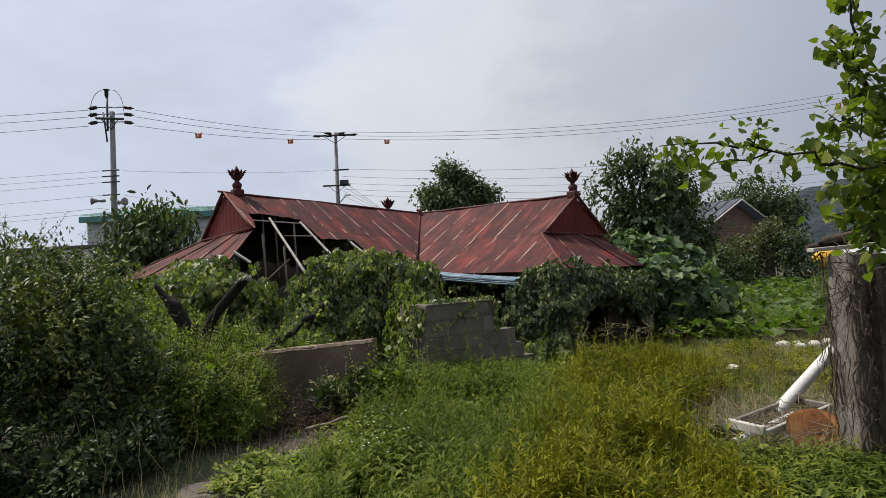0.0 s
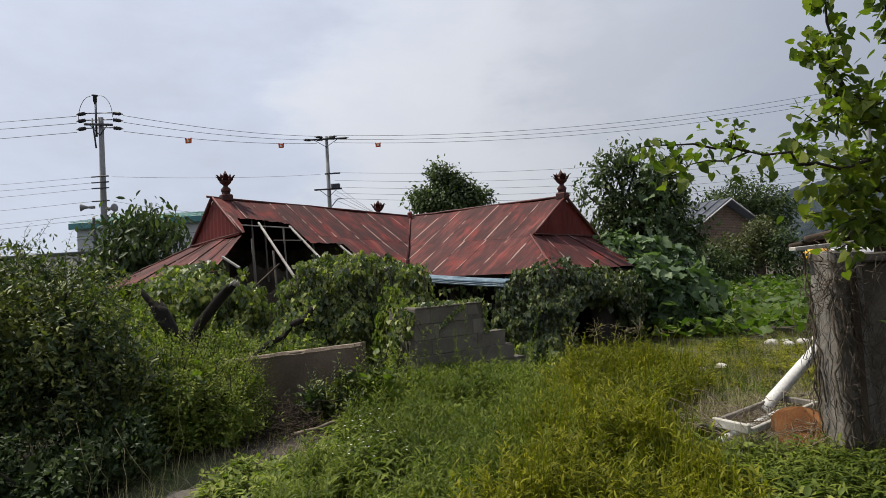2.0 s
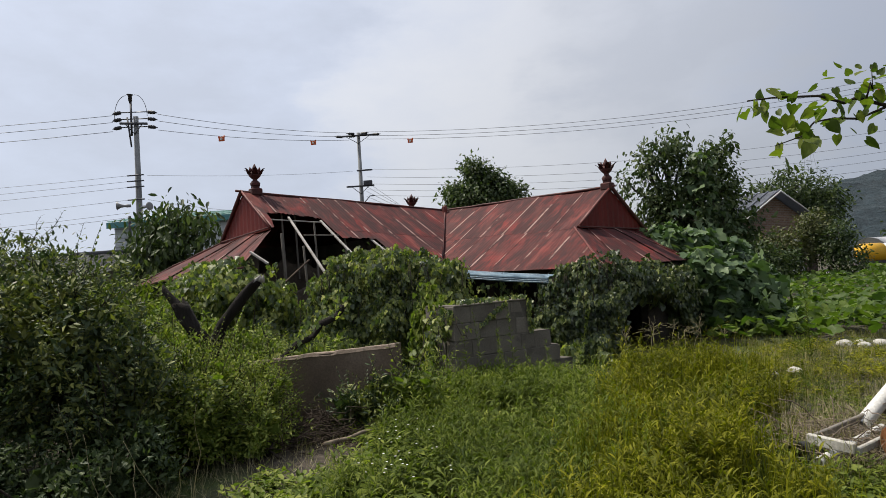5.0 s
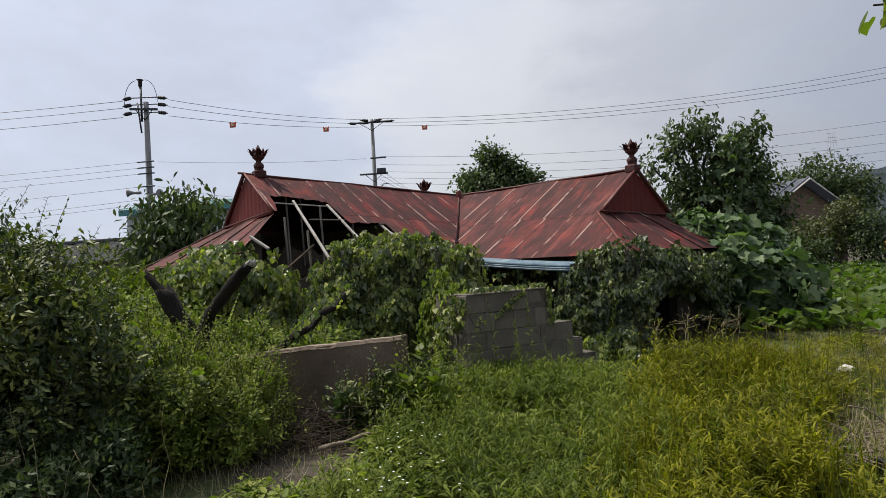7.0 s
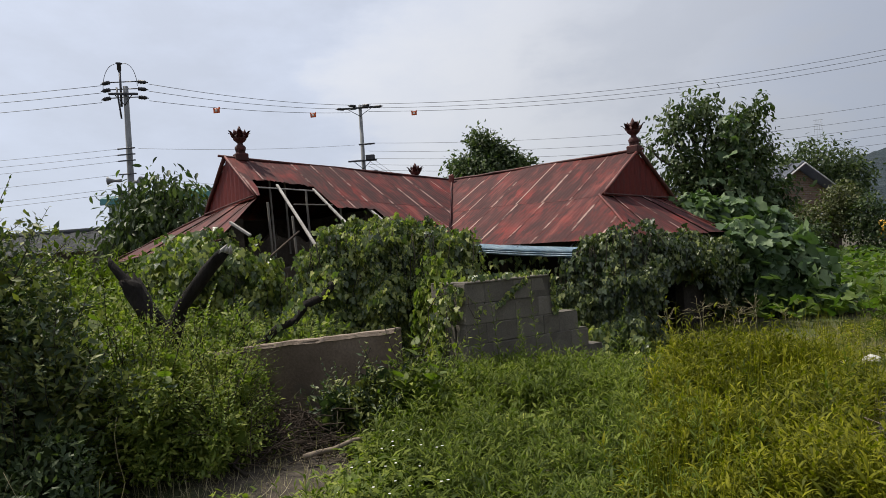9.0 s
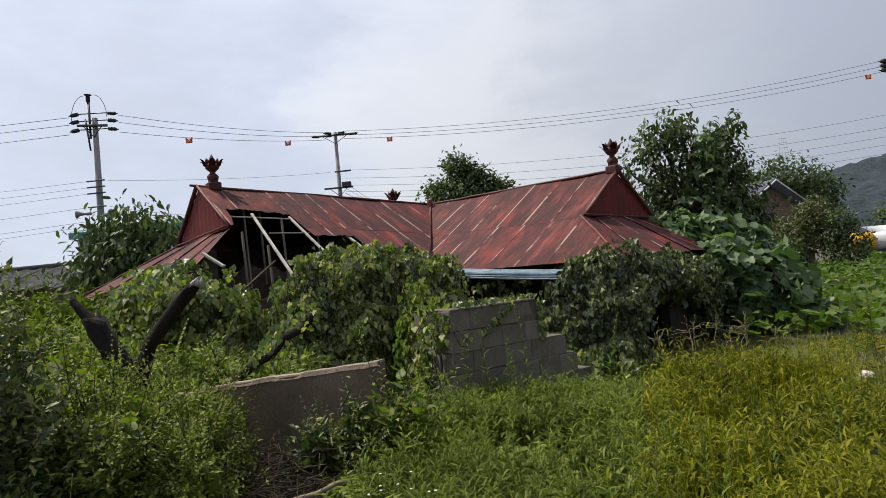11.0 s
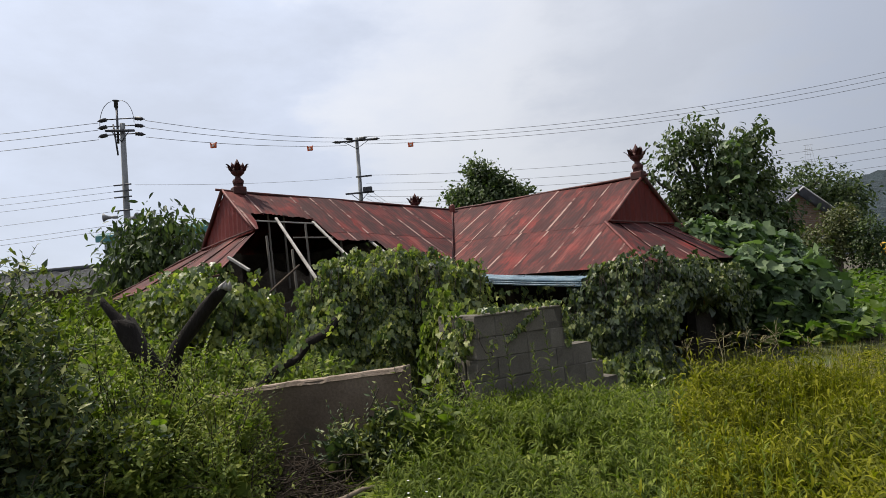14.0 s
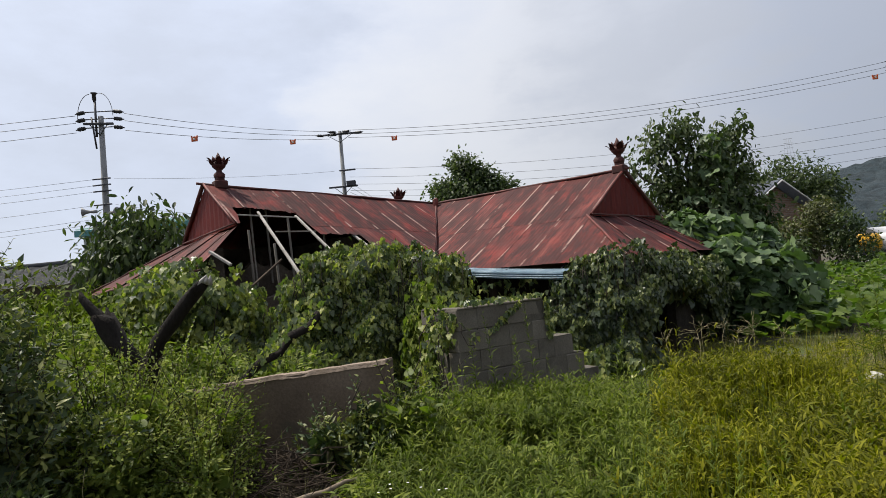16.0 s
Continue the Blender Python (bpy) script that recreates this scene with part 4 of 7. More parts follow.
def finial(at, scale, turn):
    """A cast ridge ornament: stepped foot, neck and a crown of pointed curling petals."""
    f = part("finial", box_bm((0.15, 0.15, 0.3), (0, 0, 0.04), 0.02), M_ORN, roof, "rusty red cast finial shaped like a flower bud")
    f.matrix_basis = pose(*at, 0, 0, turn) @ Matrix.Scale(scale, 4)
    part("plinth", box_bm((0.24, 0.22, 0.16), (0, 0, 0.0), 0.02), M_ORN, f)
    bm = bmesh.new()
    prof = [(0.1, 0.14), (0.11, 0.19), (0.085, 0.225), (0.055, 0.25), (0.05, 0.28), (0.085, 0.31), (0.125, 0.35), (0.135, 0.39), (0.11, 0.43), (0.06, 0.46)]
    sides = 10
    rings = [[bm.verts.new((r * math.cos(2 * math.pi * k / sides), r * math.sin(2 * math.pi * k / sides), z)) for k in range(sides)] for r, z in prof]
    for a, b in zip(rings, rings[1:]):
        for k in range(sides):
            bm.faces.new((a[k], a[(k + 1) % sides], b[(k + 1) % sides], b[k]))
    bm.faces.new(rings[-1])
    part("neck", bm, M_ORN, f, smooth=True)
    for k in range(6):
        bm = bmesh.new()
        ang = 2 * math.pi * k / 6 + 0.2
        ca, sa = math.cos(ang), math.sin(ang)
        stations = [(0.1, 0.35, 0.05), (0.145, 0.39, 0.06), (0.17, 0.44, 0.045), (0.2, 0.475, 0.03), (0.235, 0.49, 0.006)]
        rows = []
        for r, z, w in stations:
            rows.append([bm.verts.new((r * ca - s * w * sa, r * sa + s * w * ca, z + (0.015 if s else 0))) for s in (-1, 0, 1)])
        for a, b in zip(rows, rows[1:]):
            for j in range(2):
                bm.faces.new((a[j], a[j + 1], b[j + 1], b[j]))
        bmesh.ops.solidify(bm, geom=bm.faces[:], thickness=0.016)
        part("petal", bm, M_ORN, f, smooth=True)
    for k in range(5):
        ang = 2 * math.pi * k / 5 + 0.7
        v, t = tube_arrays([(0.07 * math.cos(ang), 0.07 * math.sin(ang), 0.42), (0.1 * math.cos(ang), 0.1 * math.sin(ang), 0.49), (0.105 * math.cos(ang), 0.105 * math.sin(ang), 0.545)], [0.04, 0.03, 0.004], 6)
        part("petal", mesh_tris("petal", v, t), M_ORN, f, smooth=True)
    v, t = tube_arrays([(0, 0, 0.4), (0, 0, 0.5), (0, 0, 0.56), (0, 0, 0.62)], [0.06, 0.06, 0.035, 0.004], 8)
    part("bud", mesh_tris("bud", v, t), M_ORN, f, smooth=True)
    return f


turn1, turn2 = math.degrees(math.atan2(E1[1], E1[0])), math.degrees(math.atan2(E2[1], E2[0]))
finial(GL + E1 * 0.22 + UP * 0.0, 0.88, turn1)
finial(GR + E2 * 0.02 + UP * 0.02, 0.86, turn2)
finial(BACK + E2 * 0.12 + UP * 0.0, 0.9, turn2)

# battens left bare in the hole


def on_left(u, a):
    return GL + (JN - GL) / np.linalg.norm(JN - GL) * u + N1 * a - UP * (a * D_EAVE / A_EAVE) - UP * 0.05


def batten(p, q, w, name="rafter", mat=None):
    p, q = np.asarray(p), np.asarray(q)
    d = Vector(q - p)
    m = Matrix.Translation(Vector((p + q) / 2)) @ d.to_track_quat("Z", "X").to_matrix().to_4x4()
    bm = box_bm((w, w * 1.3, d.length), (0, 0, 0), 0.004)
    bm.transform(m)
    return part(name, bm, mat or M_BATTEN, roof)


batten(on_left(0.48, 0.85), on_left(0.2, 2.7), 0.03)
batten(on_left(1.08, 0.9), on_left(1.03, 2.2), 0.03)
batten(on_left(1.76, 1.5), on_left(1.8, 2.1), 0.03)
batten(on_left(0.02, 1.0), on_left(1.1, 0.97), 0.022, "purlin")
batten(on_left(0.45, 1.52), on_left(1.14, 1.45), 0.02, "purlin", M_STRUT)
batten(on_left(1.1, 2.05), on_left(1.7, 1.95), 0.022, "purlin", M_STRUT)
batten(on_left(-0.72, 2.12) - UP * 0.02, on_left(-0.58, 2.45) - UP * 0.02, 0.032)
batten(on_left(-0.5, 2.6) - UP * 0.3, on_left(0.25, 2.1) - UP * 0.12, 0.022, mat=M_DARKWOOD)

for u, a, h in ((0.05, 1.5, 1.1), (0.45, 0.6, 1.3), (0.75, 0.5, 1.3), (0.9, 1.0, 1.1), (0.25, 1.9, 0.8), (1.4, 1.2, 1.0)):
    p = on_left(u, a)
    batten(p, p - UP * h + E1 * 0.04, 0.028, "strut", M_STRUT)


def house_wall(name, p, q, z0, z1, thick, ragged, rng, mat=None):
    """A mud wall between two places of the plan, with a ragged top."""
    p, q = np.array([*p[:2], 0.0]), np.array([*q[:2], 0.0])
    d = q - p
    ln = np.linalg.norm(d)
    d /= ln
    s_ = np.array([-d[1], d[0], 0])
    n = max(3, int(ln / 0.15))
    bm = bmesh.new()
    cols = []
    for k in range(n + 1):
        c = p + d * ln * k / n
        top = z1 + ragged * (noise.noise(Vector((c[0] * 1.7, c[1] * 1.7, z1))) + rng.normal(0, 0.25))
        cols.append([bm.verts.new(c + s_ * o + UP * z) for o, z in ((-thick / 2, z0), (-thick / 2, top), (thick / 2, top), (thick / 2, z0))])
    for a, b in zip(cols, cols[1:]):
        for j in range(3):
            bm.faces.new((a[j], b[j], b[j + 1], a[j + 1]))
    bm.faces.new(cols[0])
    bm.faces.new(cols[-1][::-1])
    return part(name, bm, mat or M_MUD, house, "dark crumbling mud wall")


rw = np.random.default_rng(3)
house_wall("wall", GL - E1 * 0.2 + N1 * 1.45, JN + VAL * 1.45 - E1 * 0.3, 0.1, 1.62, 0.2, 0.22, rw)
house_wall("wall", GL + E1 * 0.1 + N1 * 0.3, GL + E1 * 1.9 + N1 * 0.3, 0.1, 2.05, 0.16, 0.2, rw)
house_wall("wall", GL - E1 * 0.2 - N1 * 1.4, JN - N1 * 1.4, 0.1, 2.55, 0.2, 0.02, rw)
house_wall("wall", GL - E1 * 0.15 - N1 * 1.4, GL - E1 * 0.15 + N1 * 0.7, 0.1, 2.4, 0.2, 0.03, rw)
house_wall("wall", GL + E1 * 2.0 - N1 * 1.3, GL + E1 * 2.0 + N1 * 1.3, 0.1, 2.5, 0.15, 0.03, rw)
# right wing walls carry the porch's shade in their near-black colour
house_wall("wall", GR + N2 * 1.3, JN + VAL * 1.3, 0.1, 2.18, 0.2, 0.0, rw, M_SHADEWALL)
house_wall("wall", GR - N2 * 1.35 + E2 * 0.05, GR + N2 * 1.35 + E2 * 0.05, 0.1, 2.15, 0.2, 0.0, rw, M_SHADEWALL)
# wall added to block the lit ground behind and darken the space under the eave
house_wall("wall", GR - E2 * 0.95 + N2 * 0.9, GR - E2 * 0.95 - N2 * 1.5, 0.1, 1.68, 0.12, 0.0, rw, M_SHADEWALL)
house_wall("wall", GR - N2 * 1.35, BACK - N2 * 1.35, 0.1, 2.35, 0.2, 0.0, rw)
house_wall("wall", BACK - N2 * 1.35, BACK + N2 * 1.2, 0.1, 2.35, 0.2, 0.0, rw)
for c in (GR + N2 * 2.2 - E2 * 0.7, GR + N2 * 2.2 + E2 * 1.2, GR + N2 * 2.2 + E2 * 2.4, GR - N2 * 2.2 - E2 * 0.7, GL - E1 * 1.0 - N1 * 2.3, JN + VAL * 2.3):
    tube("post", bent((c[0], c[1], 0.1), (c[0], c[1], GR[2] - D_EAVE + 0.05), 4, wob=0.01), 0.065, M_DARKWOOD, house)
tube("eave_beam", bent(GR + N2 * 2.2 - E2 * 0.9 - UP * 1.46, JN + VAL * 2.2 - UP * 1.46, 5, wob=0.01), 0.06, M_DARKWOOD, house)

# fallen earth and timber inside the open bay
pile = thing("debris_heap", "dark heap of fallen mud, straw and broken timber", "debris", tuple(GL + E1 * 0.7 + N1 * 1.75 - UP * (GL[2] - 0.25)))
u_, v_ = np.meshgrid(np.linspace(-1, 1, 40), np.linspace(-1, 1, 30))
hz = np.clip(1 - u_ ** 2 - v_ ** 2 * 0.9, 0, 1) * 1.15 + np.array([noise.fractal(Vector((a * 4, b * 4, 2)), 1, 2, 5) for a, b in zip(u_.ravel(), v_.ravel())]).reshape(u_.shape) * 0.16
i_, k_ = np.meshgrid(np.arange(29), np.arange(39), indexing="ij")
q_ = (i_ * 40 + k_).ravel()
pv = np.stack([(u_ * 1.3 * E1[0] + v_ * 0.8 * N1[0]).ravel(), (u_ * 1.3 * E1[1] + v_ * 0.8 * N1[1]).ravel(), hz.ravel() - 0.1], 1)
part("earth", mesh_tris("earth", pv, np.concatenate([np.stack([q_, q_ + 1, q_ + 41], 1), np.stack([q_, q_ + 41, q_ + 40], 1)])), M_DEBRIS, pile)
rd = np.random.default_rng(5)
for k in range(14):
    a = rd.uniform(-1, 1, 2)
    c = E1 * a[0] * 1.1 + N1 * a[1] * 0.6 + UP * (0.35 + 0.6 * (1 - abs(a[0])))
    d = unit(rd.normal(0, 1, 3) * np.array([1, 1, 0.5])) * rd.uniform(0.25, 0.6)
    tube("broken_lath", bent(c - d, c + d, 4, wob=0.01, rng=rd), rd.uniform(0.012, 0.03), M_DARKWOOD if k % 3 else M_BATTEN, pile, sides=5)

# blue tin gutter along the inner eave
g0, g1 = np.array([-0.62, 11.05, 1.73]), np.array([0.95, 9.76, 1.55])
gd = flat(g1 - g0)
gs = np.array([gd[1], -gd[0], 0])
gutter_ob = thing("tin_gutter", "sagging ribbed blue painted tin gutter below the eave", "gutter", (0, 0, 0))
gm = bmesh.new()
prof = [(-0.14, 0.07), (-0.11, 0.05), (-0.06, 0.045), (-0.01, 0.05), (0.03, 0.045), (0.055, 0.03), (0.06, 0.012), (0.05, 0.0), (0.062, -0.014), (0.052, -0.028), (0.064, -0.042), (0.05, -0.06)]
lines = []
for s in np.linspace(0, 1, 16):
    c = g0 * (1 - s) + g1 * s - UP * 0.012 * 4 * s * (1 - s)
    lines.append([gm.verts.new(c + gs * a + UP * b) for a, b in prof])
for a, b in zip(lines, lines[1:]):
    for j in range(len(prof) - 1):
        gm.faces.new((a[j], b[j], b[j + 1], a[j + 1]))
bmesh.ops.solidify(gm, geom=gm.faces[:], thickness=0.006)
part("trough", gm, M_GUTTER, gutter_ob)
for s in (0.08, 0.5, 0.92):
    c = g0 * (1 - s) + g1 * s
    tube("bracket", bent(c - UP * 0.02, c - gs * 0.35 + UP * 0.16, 4), 0.008, M_STEEL, gutter_ob, sides=5)


# ---- low wall and other yard structure ----
low = thing("wall_low", "low cracked cement-rendered garden wall with a broken sloping top", "wall", (0, 0, 0), kind="structure")
lw0, lw1 = np.array([-2.75, 7.05, 0]), np.array([-0.86, 6.65, 0])
ld = flat(lw1 - lw0)
ls = np.array([-ld[1], ld[0], 0])
bm, bc = bmesh.new(), bmesh.new()
cols, caps = [], []
ll = np.linalg.norm(lw1 - lw0)
for k in range(41):
    s = k / 40
    c = lw0 + ld * ll * s
    top = 0.86 + 0.2 * s + 0.01 * noise.noise(Vector((s * 9, 2, 0))) + 0.01 * math.sin(s * 5)
    lean = -0.03 * (1 - s)
    cols.append([bm.verts.new(c + ls * o + UP * z) for o, z in ((-0.075, 0.05), (-0.075 + lean + 0.006 * noise.noise(Vector((s * 9, 0, 5))), top), (0.075 + lean, top - 0.01), (0.075, 0.05))])
    j = 0.008 * noise.noise(Vector((s * 30, 4, 1)))
    caps.append([bc.verts.new(c + ls * (o + lean) + UP * z) for o, z in ((-0.082 + j, top - 0.022 + j), (-0.07, top + 0.012 + j), (0.07, top + 0.008 - j), (0.082, top - 0.02))])
for grid, b in ((cols, bm), (caps, bc)):
    for p, q in zip(grid, grid[1:]):
        for j in range(3):
            b.faces.new((p[j], q[j], q[j + 1], p[j + 1]))
    b.faces.new(grid[0])
    b.faces.new(grid[-1][::-1])
part("wall_body", bm, M_RENDER, low)
part("coping", bc, M_COPING, low, "bare pinkish cement top")


# ---- concrete block wall ----
bw = thing("wall_block", "broken grey concrete block wall with stepped end", "wall", (0, 0, 0), kind="structure")
C0 = np.array([-0.37, 7.62, -0.04])
BD = np.array([math.cos(radians(38)), math.sin(radians(38)), 0])
BN = np.array([-BD[1], BD[0], 0])
bl_mesh = {}


def block_mesh(ln, seed):
    key = (round(ln, 2), seed)
    if key not in bl_mesh:
        r = np.random.default_rng(seed * 100 + int(ln * 100))
        b = box_bm((ln - 0.008, 0.19, 0.193), (ln / 2, 0.095, 0.095), 0.005, jag=0.002, rng=r)
        me = bpy.data.meshes.new("block")
        b.to_mesh(me)
        b.free()
        me.materials.append(M_BLOCK)
        bl_mesh[key] = me
    return bl_mesh[key]


def lay(origin, along, z, joints, parent, turn, rng):
    for k, (a, b) in enumerate(zip(joints, joints[1:])):
        ob = new("block", block_mesh(b - a, int(rng.integers(0, 3))))
        ob.parent = parent
        p = origin + along * (a + 0.005)
        ob.matrix_basis = pose(p[0], p[1], z + p[2], rng.normal(0, 0.3), rng.normal(0, 0.3), turn + rng.normal(0, 0.4)) @ Matrix.Translation((0, rng.normal(0, 0.003), 0))


rb = np.random.default_rng(21)
courses = [(1.175, (0.0, 0.24, 0.60, 0.84, 1.12)), (0.975, (0.0, 0.36, 0.62, 0.92, 1.17)), (0.775, (0.0, 0.24, 0.62, 0.98, 1.2, 1.48)),
           (0.575, (0.0, 0.3, 0.70, 1.06, 1.36, 1.62)), (0.375, (0.0, 0.24, 0.64, 1.04, 1.44, 1.84)), (0.175, (0.0, 0.4, 0.8, 1.2, 1.6, 2.0))]
mortar = bmesh.new()
for z, joints in courses:
    lay(C0, BD, z, joints, bw, 38, rb)
    m0 = C0 + BD * (joints[-1] / 2) + BN * 0.095 + UP * (z + 0.098)
    box_bm((joints[-1] - 0.03, 0.18, 0.204), tuple(m0), 0, mortar, Matrix.Rotation(radians(38), 4, "Z"))
# the return towards the house
for z, joints in ((1.17, (0.2, 0.42, 0.62)), (0.97, (0.2, 0.6)), (0.77, (0.2, 0.42, 0.72)), (0.57, (0.2, 0.6, 0.8)), (0.37, (0.2, 0.42, 0.82)), (0.17, (0.2, 0.6, 1.0))):
    lay(C0 + BD * 0.19, BN, z, joints, bw, 128, rb)
    m0 = C0 + BN * (0.2 + (joints[-1] - 0.2) / 2) + BD * 0.095 + UP * (z + 0.098)
    box_bm((0.178, joints[-1] - 0.22, 0.204), tuple(m0), 0, mortar, Matrix.Rotation(radians(38), 4, "Z"))
part("mortar", mortar, M_MORTAR, bw)
cap = bmesh.new()
for k, (s, ln) in enumerate(((0.02, 0.5), (0.5, 0.34), (0.82, 0.28))):
    box_bm((ln, 0.2, 0.022), tuple(C0 + BD * (s + ln / 2) + BN * 0.095 + UP * (1.374 + 0.004 * k)), 0.006, cap, Matrix.Rotation(radians(38), 4, "Z"))
box_bm((0.2, 0.38, 0.02), tuple(C0 + BD * 0.095 + BN * 0.41 + UP * 1.372), 0.006, cap, Matrix.Rotation(radians(38), 4, "Z"))
part("mortar_cap", cap, M_BLOCK, bw)


# ---- gate wall, lean-to roof and rubbish beside the lane ----
GW = (2.95, 4.62)
gate = thing("wall_gate", "old concrete gate wall overgrown with dead vine stems", "wall", (0, 0, 0), kind="structure")
bm = box_bm((0.22, 0.3, 1.72), (GW[0] + 0.12, GW[1] + 0.1, 0.88), 0.02)
bmesh.ops.subdivide_edges(bm, edges=bm.edges[:], cuts=5, use_grid_fill=True)
for v in bm.verts:
    v.co += Vector((noise.noise(v.co * 5) * 0.016, noise.noise(v.co * 5 + Vector((3, 0, 0))) * 0.016, 0))
part("pillar", bm, M_PALECONC, gate)
part("dark_plank", box_bm((0.05, 0.03, 1.5), (GW[0] + 0.13, GW[1] - 0.075, 0.9), 0.006), M_DARKWOOD, gate, "dark upright plank against the pillar")
bm = box_bm((1.9, 0.16, 1.62), (GW[0] + 1.27, GW[1] + 0.3, 0.83), 0.015)
bmesh.ops.subdivide_edges(bm, edges=bm.edges[:], cuts=7, use_grid_fill=True)
for v in bm.verts:
    v.co += Vector((0, noise.noise(v.co * 4) * 0.014, noise.noise(v.co * 3) * 0.012))
part("wall_body", bm, M_CONC, gate)
for k in range(3):
    part("coping_stone", box_bm((0.58, 0.34, 0.07), (GW[0] + 0.55 + 0.6 * k, GW[1] + 0.27, 1.675), 0.012), M_CONC, gate)

rv = np.random.default_rng(31)
stems = []
for k in range(110):
    x = GW[0] + (rv.uniform(-0.03, 0.26) if k % 3 else rv.uniform(0.2, 1.6))
    y = GW[1] - 0.07 + (0.26 if x > GW[0] + 0.26 else 0) - rv.uniform(0, 0.05)
    z0 = rv.uniform(0.1, 1.2)
    ln = rv.uniform(0.15, 0.75)
    tilt = rv.normal(0, 0.6)
    stems.append(tube_arrays(bent((x, y, z0), (max(x + tilt * ln, GW[0] - 0.05), y - rv.uniform(-0.02, 0.05), min(z0 + ln, 1.74)), 9, wob=0.03, rng=rv), rv.uniform(0.001, 0.0035), 4))
for k in range(24):
    y = rv.uniform(4.56, 4.88) if k % 2 else rv.normal(4.86, 0.03)
    x = GW[0] - rv.uniform(0.0, 0.05)
    z0 = rv.uniform(0.12, 1.0)
    stems.append(tube_arrays(bent((x, y, z0), (x - rv.uniform(-0.02, 0.03), y + rv.normal(0, 0.12), min(1.75, z0 + rv.uniform(0.4, 1.2))), 14, wob=0.012, rng=rv), rv.uniform(0.001, 0.003) * (1.0 if k % 5 else 2.4), 6))
for k in range(4):
    x = GW[0] + rv.normal(0.02, 0.03)
    stems.append(tube_arrays(bent((x, GW[1] - 0.08, 0.15), (x + rv.normal(0, 0.05), GW[1] - 0.09, rv.uniform(1.2, 1.75)), 12, wob=0.022, rng=rv), rv.uniform(0.004, 0.009), 6))
for k in range(90):
    a = rv.uniform(0, 6.28)
    c = np.array([GW[0] + 0.03, GW[1] - 0.04, 1.6]) + rv.normal(0, 1, 3) * np.array([0.06, 0.05, 0.12])
    stems.append(tube_arrays(bent(c, c + np.array([math.cos(a) * 0.14, math.sin(a) * 0.1, rv.uniform(-0.4, 0.08)]), 6, wob=0.025, rng=rv), rv.uniform(0.0015, 0.004), 3))
foliage("dead_vine", joined(stems), M_STEM, None, "dry brown vine stems clinging to the gate wall", "vine", "stuff")

lean = thing("lean_to_roof", "sagging dark corrugated lean-to roof on rough timber poles", "roof", (0, 0, 0))
bm = bmesh.new()
cols = []
for k in range(57):
    s = k / 56
    x = 3.3 + 1.9 * s
    z = 1.98 + 0.22 * s + 0.018 * math.cos(k * math.pi / 2) + 0.03 * noise.noise(Vector((s * 6, 0, 0)))
    cols.append([bm.verts.new((x + 0.03 * j, 4.75 + 0.32 * j, z - 0.05 * j + 0.02 * noise.noise(Vector((s * 9, j, 1))))) for j in range(5)])
for p, q in zip(cols, cols[1:]):
    for j in range(4):
        bm.faces.new((p[j], q[j], q[j + 1], p[j + 1]))
bmesh.ops.solidify(bm, geom=bm.faces[:], thickness=0.008)
part("roof_sheet", bm, M_BLACKSHEET, lean, "black weathered corrugated sheet", True)
tube("pole", bent((3.0, 4.95, 1.84), (4.8, 5.05, 1.96), 8, wob=0.012), np.linspace(0.028, 0.04, 8), M_DARKWOOD, lean)
tube("pole", bent((3.3, 5.75, 1.8), (4.8, 5.8, 1.9), 8, wob=0.012), 0.03, M_DARKWOOD, lean)
part("plank", box_bm((0.8, 0.1, 0.03), (3.25, 4.88, 1.79), 0.004, turn=Matrix.Rotation(radians(-3), 4, "Y")), M_BATTEN, lean)
tube("prop", bent((3.6, 5.0, 0.1), (3.6, 5.0, 2.0), 4), 0.045, M_DARKWOOD, lean)
tube("prop", bent((4.4, 5.9, 0.1), (4.4, 5.9, 1.95), 4), 0.045, M_DARKWOOD, lean)


def hollow_pipe(name, p, q, r, mat, label, category):
    """An open pipe with a wall of its own."""
    p, q = Vector(p), Vector(q)
    d = q - p
    bm = bmesh.new()
    n = 40
    rings = []
    for z, rad in ((0, r), (d.length, r), (d.length, r * 0.88), (0, r * 0.88)):
        rings.append([bm.verts.new((rad * math.cos(2 * math.pi * k / n), rad * math.sin(2 * math.pi * k / n), z)) for k in range(n)])
    for a, b in zip(rings, rings[1:] + rings[:1]):
        for k in range(n):
            bm.faces.new((a[k], a[(k + 1) % n], b[(k + 1) % n], b[k]))
    ob = put(name, bm, mat, smooth=False)
    ob.matrix_basis = Matrix.Translation(p) @ d.to_track_quat("Z", "X").to_matrix().to_4x4()
    return tagged(ob, label, category)


hollow_pipe("drain_pipe", (2.8, 5.5, 0.38), (3.75, 6.1, 0.9), 0.052, M_PVC, "thick white plastic pipe leaning on the rubbish", "pipe")
hollow_pipe("plastic_pipe", (2.17, 4.86, 0.33), (2.95, 5.5, 0.36), 0.032, M_PVC, "thin white plastic pipe lying in dry grass", "pipe")

sash = thing("window_frame", "old chipped white wooden window frame lying flat", "frame", (2.2, 5.08, 0.42), turn=38)
for name_, size_, at_ in (("end_rail", (0.04, 0.3, 0.07), (0.0, -0.1, 0)), ("side_rail", (1.05, 0.03, 0.05), (0.54, 0.06, -0.02)), ("side_rail", (1.05, 0.03, 0.05), (0.54, -0.25, -0.02)), ("end_rail", (0.04, 0.28, 0.05), (1.05, -0.1, -0.02))):
    part(name_, box_bm(size_, at_, 0.006), M_WHITEPAINT if (name_ == "end_rail" and at_[0] < 0.5) or at_[1] < -0.2 else M_STRUT, sash)
